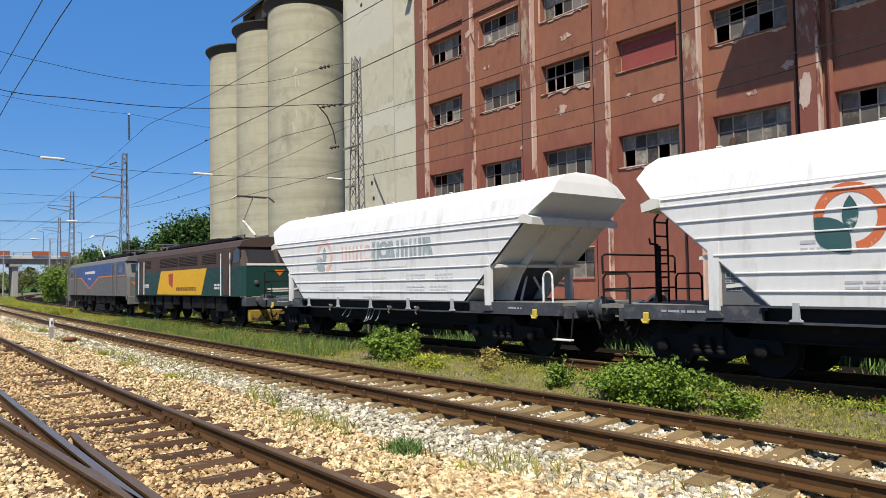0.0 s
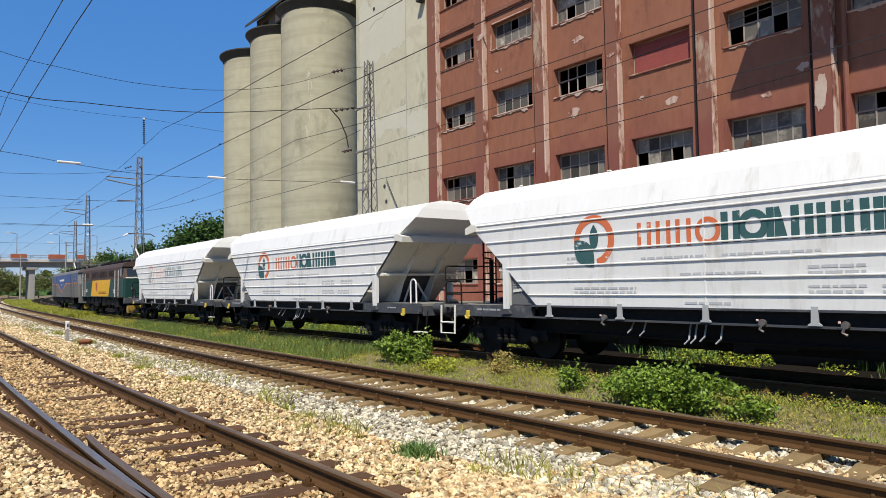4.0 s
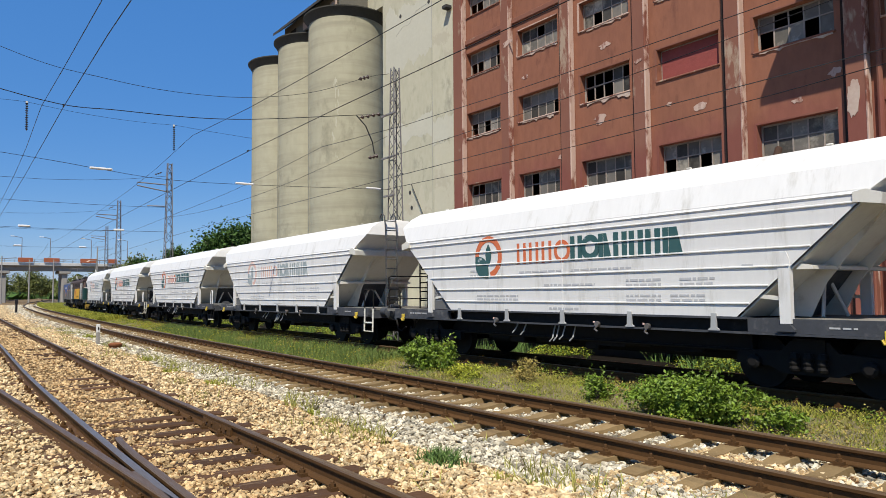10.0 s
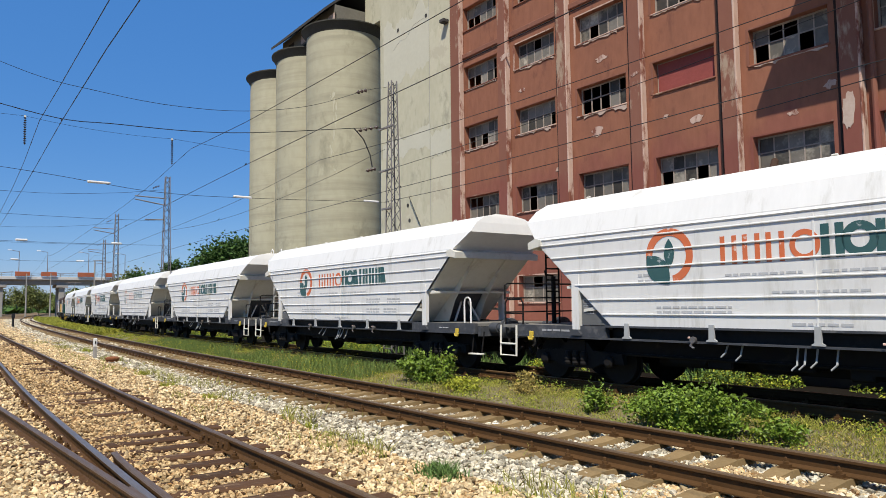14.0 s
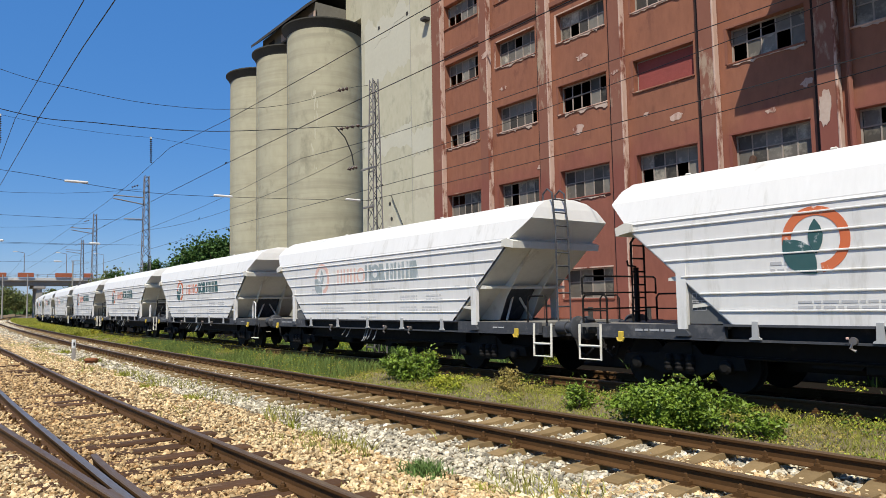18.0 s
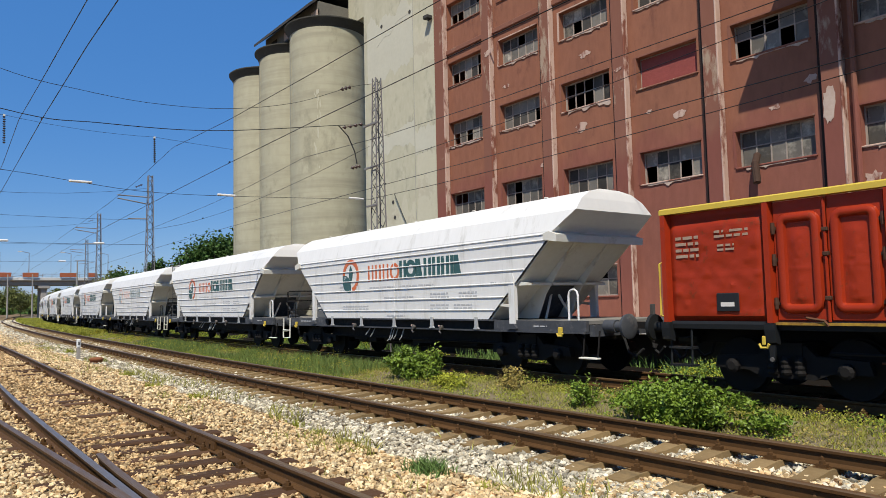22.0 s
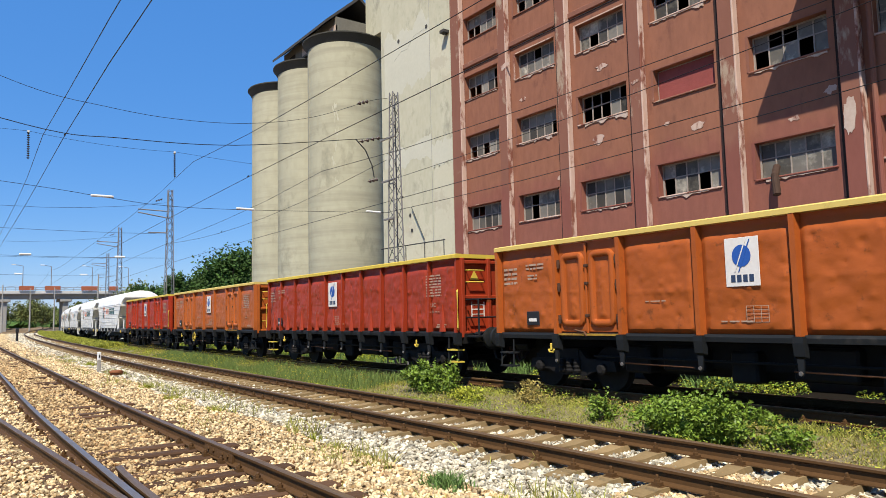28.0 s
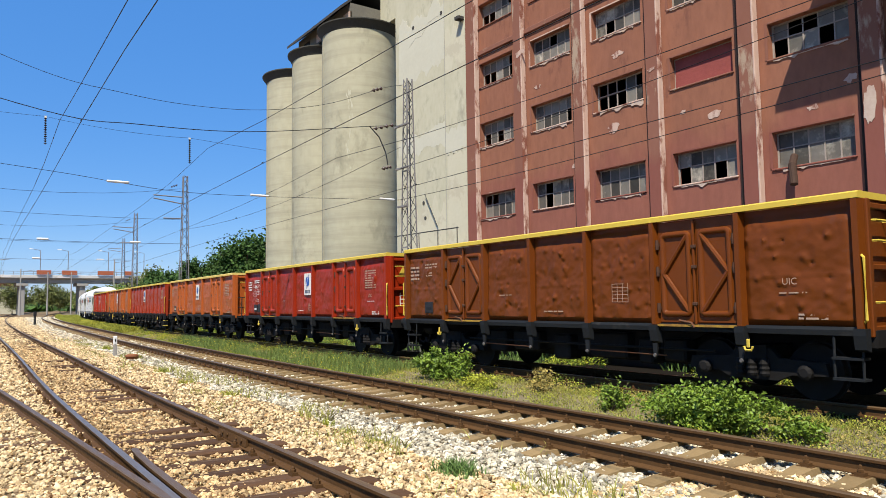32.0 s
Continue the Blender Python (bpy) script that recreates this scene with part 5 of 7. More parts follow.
        if red or style == "brace":
            part("corner_rail", Build().tube([(e * (half + 0.02), -1.40, 1.25), (e * (half + 0.10), -1.46, 1.3), (e * (half + 0.10), -1.46, 2.2), (e * (half + 0.02), -1.40, 2.25)], 0.022, 6), M_YELLOW, w, "yellow corner handrail")
        if red:
            part("end_table", Build().box(min(e * (half + 0.003), e * (half + 0.008)), max(e * (half + 0.003), e * (half + 0.008)), -0.95, -0.92, 1.55, 1.95).box(min(e * (half + 0.003), e * (half + 0.008)), max(e * (half + 0.003), e * (half + 0.008)), -0.55, -0.52, 1.55, 1.95)
                 .box(min(e * (half + 0.003), e * (half + 0.007)), max(e * (half + 0.003), e * (half + 0.007)), -0.95, -0.52, 1.74, 1.77).box(min(e * (half + 0.003), e * (half + 0.007)), max(e * (half + 0.003), e * (half + 0.007)), -0.95, -0.52, 1.62, 1.64)
                 .box(min(e * (half + 0.003), e * (half + 0.007)), max(e * (half + 0.003), e * (half + 0.007)), -0.95, -0.52, 1.86, 1.88), M_WHITE_INK, w)
            part("warning_sign", Build().prism([(-0.98, 2.50), (-0.68, 2.50), (-0.83, 2.76)], "x", min(e * (half + 0.003), e * (half + 0.01)), max(e * (half + 0.003), e * (half + 0.01))), M_YELLOW, w, "yellow warning triangle")
        for z in (0.42, 0.72):
            part("step", box_x(half - 0.45, half, -1.42, -1.2, z, z + 0.035), M_YELLOW if style == "taper" else M_SILL, w)
        for xx in (half - 0.02, half - 0.43):
            part("step_hanger", Build().tube([(e * xx, -1.38, 0.43), (e * xx, -1.36, 1.05)], 0.02, 5), M_SILL, w)
        part("end_valve", Build().lathe([(0.10, e * (half + 0.02)), (0.13, e * (half + 0.1)), (0.13, e * (half + 0.4)), (0.08, e * (half + 0.44))], (0, -0.45, 0.85), "x", 12), M_SILL, w)
    if name_colour in ("faded_crimson", "rusty_orange"):
        for z in (1.55, 2.0):
            part("platform_rail", Build().tube([(half + 0.13, -1.2, z), (half + 0.62, -1.2, z), (half + 0.62, 0.5, z)], 0.022, 6), M_SILL, w, "dark brake platform rail")
        for yy in (-1.2, -0.4, 0.5):
            part("platform_post", Build().tube([(half + 0.62, yy, 1.1), (half + 0.62, yy, 2.0)], 0.024, 6), M_SILL, w)
        part("platform", Build().box(half + 0.16, half + 0.64, -1.25, 1.2, 1.06, 1.10), M_SILL, w)
    # doors
    for i in doors:
        a, b = stakes[i] + 0.08, stakes[i + 1] - 0.08
        mid = (a + b) / 2
        for xa, xb in ((a, mid - 0.012), (mid + 0.012, b)):
            d = part("door", Build().box(xa, xb, -1.372, -1.30, z0 + 0.02, z1 - 0.01, 0.01), paint, w)
            cx, hw, zb, zt = (xa + xb) / 2, (xb - xa) / 2 - 0.055, z0 + 0.12, z1 - 0.20
            left = xa == a
            if style == "brace":
                part("door_frame", rounded_ring(cx, hw, zb, zt, 0.12, 0.11, -1.373, -1.425), paint, d, smooth=True)
                up = -1 if left else 1
                p0, p1, p2 = (cx - up * (hw - 0.08), zt - 0.10), (cx + up * (hw - 0.08), zb + (zt - zb) * 0.5), (cx - up * (hw - 0.08), zb + 0.10)
                for q0, q1 in ((p0, p1), (p1, p2)):
                    part("door_brace", Build().tube([(q0[0], -1.385, q0[1]), (q1[0], -1.385, q1[1])], 0.048, 8), paint, d, smooth=True)
            else:
                part("door_frame", rounded_ring(cx, hw, zb, zt, 0.17, 0.15, -1.373, -1.44), paint, d, smooth=True)
                part("door_panel", bulged_sheet(cx - hw + 0.14, cx + hw - 0.14, zb + 0.14, zt - 0.14, -1, rnd, 0.03, 1.374, 0.2), paint, d, smooth=True)
            hx = xa + 0.01 if left else xb - 0.01
            for z in (z0 + 0.28, z0 + 0.95, z1 - 0.42):
                part("hinge", Build().lathe([(0.03, z - 0.09), (0.036, z), (0.03, z + 0.09)], (hx, -1.405, 0), sides=8), M_HINGE, d)
                part("hinge_strap", Build().box(min(hx, hx + (0.14 if left else -0.14)), max(hx, hx + (0.14 if left else -0.14)), -1.40, -1.373, z - 0.025, z + 0.025), M_HINGE, d)
        part("lock_bar", Build().tube([(mid, -1.41, z0), (mid, -1.41, z1 - 0.05)], 0.024, 6), paint, w)
        for z in (z0 + 0.35, z0 + 1.0, z1 - 0.5):
            part("lock_guide", Build().box(mid - 0.045, mid + 0.045, -1.44, -1.38, z - 0.03, z + 0.03, 0.008), M_HINGE, w)
        part("door_ledge", Build().box(a, b, -1.46, -1.392, z0 - 0.05, z0 - 0.012), M_YELLOW_WORN, w, "worn yellow ledge under the doors")
        part("lock_handle", Build().tube([(mid - 0.32, -1.45, z0 + 0.06), (mid - 0.05, -1.47, z0 + 0.02), (mid, -1.46, z0 - 0.06)], 0.022, 6), M_RUST, w)
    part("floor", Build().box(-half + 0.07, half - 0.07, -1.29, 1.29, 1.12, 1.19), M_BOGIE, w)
    # the wide middle box is black filler that hides the lit ground behind
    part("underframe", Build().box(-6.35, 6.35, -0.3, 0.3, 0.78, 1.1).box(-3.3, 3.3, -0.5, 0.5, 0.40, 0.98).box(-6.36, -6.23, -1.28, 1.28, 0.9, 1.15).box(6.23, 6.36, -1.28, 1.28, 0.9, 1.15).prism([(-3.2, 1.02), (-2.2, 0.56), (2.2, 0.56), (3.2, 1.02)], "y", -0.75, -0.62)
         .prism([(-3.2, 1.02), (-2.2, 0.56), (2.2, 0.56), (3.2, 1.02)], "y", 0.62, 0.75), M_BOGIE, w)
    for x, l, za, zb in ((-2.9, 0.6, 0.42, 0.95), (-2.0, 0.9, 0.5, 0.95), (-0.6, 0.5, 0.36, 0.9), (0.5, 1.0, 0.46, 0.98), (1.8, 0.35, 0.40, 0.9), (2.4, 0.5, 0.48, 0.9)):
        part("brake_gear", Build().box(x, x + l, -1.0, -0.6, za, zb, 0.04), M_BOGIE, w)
    part("brake_rod", Build().tube([(-3.6, -1.1, 0.72), (3.6, -1.1, 0.72)], 0.025, 6), M_BOGIE, w)
    for xa, xb in ((-2.9, -1.2), (0.6, 2.6)):
        part("brake_rod", Build().tube([(xa, -1.15, 0.62), (xb, -1.15, 0.60)], 0.016, 5), M_RUST, w)
    for x in (-4.3, 4.3):
        add_bogie(w, x)
    add_buffers(w, -6.36, -1, M_SILL)
    add_buffers(w, 6.36, 1, M_SILL)
    for x in (-4.42, 4.5):
        part("lifting_mark", Build().box(x - 0.03, x + 0.03, -1.53, -1.505, 0.84, 0.98, 0.01).tube([(x - 0.08, -1.515, 0.86), (x - 0.05, -1.515, 0.80), (x + 0.05, -1.515, 0.80), (x + 0.08, -1.515, 0.86)], 0.022, 6), M_YELLOW, w, "yellow lifting hook")
    # markings
    ink = M_WHITE_INK if name_colour == "deep_red" else M_DIM_INK
    if name_colour == "deep_red":
        for xa, xb, za, zb, rows, cols in ((-5.30, -4.95, 2.02, 2.24, 2, 2), (-4.88, -4.55, 2.10, 2.32, 2, 2), (-5.30, -4.60, 2.40, 2.50, 1, 6), (-5.05, -4.72, 1.80, 1.90, 1, 2)):
            part("print_table", print_table(xa, xb, za, zb, -1.424, rows, cols), M_WHITE_INK, w, "white boxed markings")
        part("second_board", Build().box(-4.78, -4.55, -1.432, -1.414, 1.34, 1.68, 0.008), M_BLACK, w, "small black board")
    if style != "brace":
        px = board if style == "panel" else -0.62
        pw = 0.30
        part("placard", Build().box(px - pw, px + pw, -1.44, -1.425, 1.98, 2.78, 0.004), M_WHITE_INK, w, "white placard with a blue globe emblem")
        part("placard_emblem", Build().prism([(px + 0.165 * math.cos(a), 2.48 + 0.18 * math.sin(a)) for a in np.linspace(0, 2 * math.pi, 25)[:-1]], "y", -1.447, -1.443), M_BLUE_INK, w, "blue disc emblem")
        for k in range(2):
            q = px - 0.02 + 0.07 * k
            part("placard_streak", Build().prism([(q - 0.115, 2.22), (q - 0.095, 2.22), (q + 0.115, 2.74), (q + 0.095, 2.74)], "y", -1.451, -1.448), M_BLUE_INK if k else M_WHITE_INK, w)
        for k in range(4):
            part("placard_mark", Build().box(px - 0.205 + k * 0.108, px - 0.125 + k * 0.108, -1.445, -1.441, 2.05, 2.17, 0.002), M_NAVY_INK, w)
        part("print_table", print_table(px + 0.02, px + 0.40, 1.40, 1.66, -1.418, 4, 3), M_DIM_INK, w)
    else:
        part("print_table", print_table(1.55, 1.95, 1.60, 1.95, -1.418, 5, 3), M_DIM_INK, w)
    for xa, xb, za, zb, n in ((-6.0, -5.55, 2.28, 2.70, 4), (-5.25, -4.65, 2.58, 2.74, 2), (-5.2, -4.9, 2.36, 2.50, 2), (-2.0, -1.55, 1.78, 1.82, 1), (-0.45, 0.15, 1.40, 1.45, 1), (5.0, 5.45, 1.70, 1.74, 1), (5.3, 5.75, 1.3, 1.42, 2)):
        part("side_print", print_on(n, xa, xb, za, zb, rnd), ink, w)
    if style != "brace":
        part("side_print", print_on(8, 4.85, 5.55, 2.12, 2.72, rnd), M_DIM_INK, w)
    part("lettering", lettering("UIC", 0.15, 5.18, 1.84, -1.414), None, w, "worn white letters")
    if name_colour == "orange":
        rim = Build().tube([(-2.23 + 0.22 * math.cos(a), -1.49, 0.82 + 0.22 * math.sin(a)) for a in np.linspace(0, 2 * math.pi, 25)[:-1]], 0.014, 6, closed=True)
        wheel = part("handwheel", rim, M_YELLOW, w, "yellow brake handwheel")
        for a in (90, 210, 330):
            part("spoke", Build().tube([(-2.23, -1.485, 0.82), (-2.23 + 0.21 * math.cos(radians(a)), -1.49, 0.82 + 0.21 * math.sin(radians(a)))], 0.013, 5), M_YELLOW, wheel)
        part("hub", Build().lathe([(0.03, -1.50), (0.035, -1.47), (0.02, -1.32)], (-2.23, 0, 0.82), "y", 10), M_YELLOW, wheel)
        part("wheel_bracket", Build().prism([(-2.33, 0.90), (-2.13, 0.90), (-2.11, 1.07), (-2.35, 1.07)], "y", -1.42, -1.33), M_SILL, w)
    part("ticket_board", Build().box(-5.25, -4.85, -1.43, -1.41, 1.36, 1.66, 0.01), M_BLACK, w, "black ticket board")
    part("ticket", Build().box(-5.17, -4.93, -1.436, -1.432, 1.44, 1.51), M_WHITE_INK if style != "brace" else M_SILL, w)
    return w


M_YELLOW_WORN = material("worn_yellow_paint", (0.45, 0.28, 0.03), (0.16, 0.07, 0.03), 0.7, 0, 12, 3, 0.5, 0.2)
M_DIM_INK = material("worn_white_marking", (0.48, 0.38, 0.30), (0.22, 0.10, 0.05), 0.7, 0, 30, 4, 1.0, 0.0)
M_RUST = material("rust_brown_steel", (0.16, 0.065, 0.03), (0.10, 0.05, 0.03), 0.75, 0.2, 14, 2, 0.9, 0.3)
M_HINGE = material("greasy_hinge_steel", (0.09, 0.04, 0.022), (0.05, 0.028, 0.02), 0.7, 0.1, 14, 2, 0.9, 0.3)
M_CREAM_RAIL = material("faded_yellow_top_rail", (0.62, 0.47, 0.14), (0.52, 0.38, 0.10), 0.6, 0, 8, 0.8, 0.9, 0.1, (0.34, 0.20, 0.08), 1.5, 0.62, 0.1)


def build_open_wagons():
    places = (135.43, 149.26, 163.18, 177.29, 191.64, 205.26, 219.35)
    kinds = [((0.36, 0.034, 0.009), "bright_red", "panel"), ((0.425, 0.107, 0.020), "orange", "panel"), ((0.335, 0.042, 0.014), "faded_crimson", "taper"),
             ((0.405, 0.097, 0.018), "rusty_orange", "panel"), ((0.30, 0.024, 0.004), "deep_red", "panel"), ((0.155, 0.039, 0.0045), "dark_brown", "brace"), ((0.150, 0.039, 0.006), "weathered_brown", "brace")]
    for i, (col, nm, style) in enumerate(kinds):
        vehicle(open_wagon(col, nm, style, 20 + i, 0.45 if nm == "deep_red" else 0.0), places[i])


build_open_wagons()


# ---- masts, wires, bridge ----
def lattice_mast(x, y, height, base=0.31, top=0.18, label="grey lattice steel catenary mast behind the train", turn=0):
    t = thing("catenary_mast", label, "catenary mast", pose(x, y, -0.4, 0, 0, turn), group="lattice masts")
    h = height + 0.4
    half = lambda z: base + (top - base) * z / h
    k = base / 0.31
    for sx in (-1, 1):
        for sy in (-1, 1):
            part("leg", Build().add([(sx * (half(z) + dx * 0.021 * k), sy * (half(z) + dy * 0.021 * k), z) for z in (0, h) for dx, dy in ((-1, -1), (1, -1), (1, 1), (-1, 1))],
                                    [(0, 1, 5, 4), (1, 2, 6, 5), (2, 3, 7, 6), (3, 0, 4, 7), (3, 2, 1, 0), (4, 5, 6, 7)]), M_LATTICE, t)
    z, n = 0.3, 0
    while z < h - 0.2:
        z2 = min(z + 2.5 * half(z), h)
        a, b = half(z), half(z2)
        s = 1 if n % 2 else -1
        # braces take a darker paint than the legs, standing for their shade
        for sy in (-1, 1):
            part("brace", Build().tube([(-s * sy * a, sy * a, z), (s * sy * b, sy * b, z2)], 0.016 * k, 4), M_FRAME, t)
        for sx in (-1, 1):
            part("brace", Build().tube([(sx * a, s * sx * a, z), (sx * b, -s * sx * b, z2)], 0.016 * k, 4), M_FRAME, t)
        if n % 3 == 0:
            part("tie", Build().box(-a, a, -a - 0.03, -a, z - 0.03, z + 0.03), M_LATTICE, t)
        z, n = z2, n + 1
    return t


def insulator(b, p, q, n=3, r=0.085):
    """Porcelain discs strung between p and q."""
    p, q = Vector(p), Vector(q)
    d = (q - p).normalized()
    b.tube([p, q], 0.02, 5)
    for k in range(n):
        c = p + (q - p) * (k + 0.5) / n
        b.tube([c - d * 0.045, c - d * 0.01, c + d * 0.03], r, 9, r * 0.45)


def sag_wire(points, sag=0.0, n=8):
    pts = []
    for a, b in zip(points, points[1:]):
        a, b = Vector(a), Vector(b)
        for k in range(n):
            t = k / n
            p = a.lerp(b, t)
            p.z -= 4 * sag * t * (1 - t)
            pts.append(p)
    pts.append(Vector(points[-1]))
    return pts


def smooth_points(pts, n=8):
    """A rounded line through points."""
    q = [Vector(p) for p in pts]
    q = [q[0] * 2 - q[1]] + q + [q[-1] * 2 - q[-2]]
    out = []
    for i in range(1, len(q) - 2):
        a, b, c, d = q[i - 1:i + 3]
        for k in range(n):
            t = k / n
            out.append(0.5 * (2 * b + (c - a) * t + (2 * a - 5 * b + 4 * c - d) * t * t + (3 * b - a - 3 * c + d) * t ** 3))
    return out + [q[-2]]


def build_overhead():
    MX = -24.9
    spans = [MX + 58 * k for k in (1, 0, -1, -2, -3, -4)]
    lines = [(line_near, 6.95, 6.18), (line_main, 6.60, 5.60), (lambda x: line_train(x).y, 6.78, 5.42)]
    for ln, zm, zc in lines:
        t = thing("overhead_line", "thin dark catenary wires hung above the track", "overhead wire", group="overhead lines")
        pts = []
        for x in np.arange(spans[0], spans[-1], -5.8):
            f = ((spans[0] - x) % 58) / 58
            pts.append((x, ln(max(min(x, 14), -420)), zm + 0.55 * (2 * f - 1) ** 4))
        part("messenger_wire", Build().tube(pts, 0.009, 4), M_WIRE, t)
        part("contact_wire", Build().tube([(x, y, zc) for x, y, z in pts], 0.009, 4), M_WIRE, t)
        for p in pts[3:24:3]:
            part("clamp", Build().box(p[0] - 0.03, p[0] + 0.03, p[1] - 0.015, p[1] + 0.015, zc, zc + 0.04), M_WIRE, t)
    # cross spans at the first mast
    t = thing("head_span", "sagging cross-span cables with insulators between masts", "overhead wire")
    top = [(MX, 15.3, 10.75), (MX, 14.35, 10.46), (MX, 11.84, 9.42), (MX, 9.2, 8.80), (MX, 6.63, 8.6), (MX, 4.4, 8.7), (MX, 2.19, 9.0), (MX, -1.5, 10.2), (MX, -4.5, 11.4)]
    mid = [(MX, 15.2, 9.0), (MX, 13.8, 8.8), (MX, 8.77, 7.93), (MX, 5.0, 7.7), (MX, 2.2, 7.77), (MX, -4.5, 9.2)]
    low = [(MX, 15.2, 5.9), (MX, 14.8, 5.87), (MX, 9.18, 5.59), (MX, 6.38, 5.54), (MX, 4.41, 5.69), (MX, 2.26, 5.9), (MX, -4.5, 6.4)]
    for nm, pts, r in (("head_cable", top, 0.009), ("upper_cross_wire", mid, 0.014), ("lower_cross_wire", low, 0.008)):
        part(nm, Build().tube(smooth_points(pts), r, 5), M_WIRE, t)
    for p, q, n in (((MX, 14.35, 10.46), (MX, 13.85, 10.27), 3), ((MX, 14.75, 7.24), (MX, 14.3, 7.10), 3), ((MX, 14.9, 9.0), (MX, 13.9, 8.7), 4)):
        b = Build()
        insulator(b, p, q, n, 0.085)
        part("insulator", b, M_INSUL, t, "dark ribbed porcelain insulator")
    part("jumper_cable", Build().tube([(MX, 13.75, 8.8), (MX, 14.2, 8.4), (MX, 14.5, 7.8), (MX, 14.6, 7.3)], 0.025, 5), M_WIRE, t)
    for y in (4.41, 9.18, 14.55):
        z = 5.69 if y < 5 else 5.60 if y < 10 else 5.86
        part("white_insulator", Build().lathe([(0.03, y - 0.34), (0.042, y - 0.30), (0.042, y + 0.30), (0.03, y + 0.34)], (MX, 0, z + 0.02), "y", 10), M_WHITE, t, "white tubular insulator")
    part("wire_from_mast", Build().tube(sag_wire([(MX, 15.2, 8.1), (-60.5, 15.6, 8.0)], 0.7), 0.01, 4), M_WIRE, t)
    part("wire_from_mast", Build().tube(sag_wire([(MX, 15.2, 7.2), (8.0, 15.6, 9.0)], 0.4), 0.01, 4), M_WIRE, t)
    part("wire_from_mast", Build().tube(sag_wire([(MX, 15.2, 5.9), (8.0, 15.6, 7.0)], 0.4), 0.01, 4), M_WIRE, t)
    m = lattice_mast(MX, 15.6, 11.05, 0.30, 0.125)
    for z, w in ((9.4, 0.55), (7.6, 0.5), (6.0, 0.4)):
        part("cross_arm", Build().box(-w, w, -0.36, -0.28, z, z + 0.07), M_LATTICE, m)
    for x, y, hgt in ((-60.5, 15.9, 12.5), (-90.6, 18.1, 12.9), (-132.0, 24.5, 13.5)):
        m = lattice_mast(x, y, hgt, 0.38, 0.16, label="grey lattice steel catenary mast far along the line")
        for y0, z0, y1, z1 in ((-2.5, -1.38, -0.25, -1.42), (-2.5, -1.64, -0.25, -1.97), (-1.7, -3.24, -0.3, -3.2)):
            part("arm", Build().tube([(0, y0, hgt + z0), (0, y1, hgt + z1)], 0.05, 5), M_LATTICE, m)
        b = Build()
        insulator(b, (0, -1.15, hgt - 0.65), (0, -0.6, hgt - 0.4), 3, 0.09)
        part("insulator", b, M_INSUL, m)
    # a power line with hanging insulator strings crosses high above
    line = thing("power_line", "thin wire crossing above the masts with hanging insulator strings", "overhead wire")
    part("wire", Build().tube(sag_wire([(-60.5, -12.0, 16.6), (-60.5, 5.5, 16.1), (-60.5, 16.2, 15.75), (-60.5, 40.0, 15.4)], 0.25), 0.012, 4), M_WIRE, line)
    for y, za, zb in ((5.55, 16.09, 13.93), (16.2, 15.73, 13.58)):
        b = Build()
        insulator(b, (-60.5, y, za - 0.1), (-60.5, y + 0.03, zb), 12, 0.115)
        part("insulator_string", b, M_INSUL, line, "dark string of disc insulators")
        part("clamp", Build().box(-60.56, -60.44, y - 0.07, y + 0.07, za - 0.1, za + 0.05), M_WHITE_END, line)
    for k, (x, yb, za) in enumerate(((-60.5, 15.6, 11.4), (-90.6, 17.8, 11.8))):
        for z, r in ((za, 0.012), (za - 2.6, 0.012), (za - 4.6, 0.012)):
            t2 = thing("cross_span", "thin dark cross-span wire between far masts", "overhead wire", group="cross spans")
            part("cable", Build().tube(sag_wire([(x, yb, z), (x, -8, z + 0.3)], 1.2 if z == za else 0.25), r, 4), M_WIRE, t2)
            for y in (yb - 3.5, yb - 10.0):
                if z == za - 4.6:
                    part("white_insulator", Build().lathe([(0.03, y - 0.4), (0.08, y - 0.35), (0.08, y + 0.35), (0.03, y + 0.4)], (x, 0, z), "y", 8), M_WHITE, t2)


build_overhead()


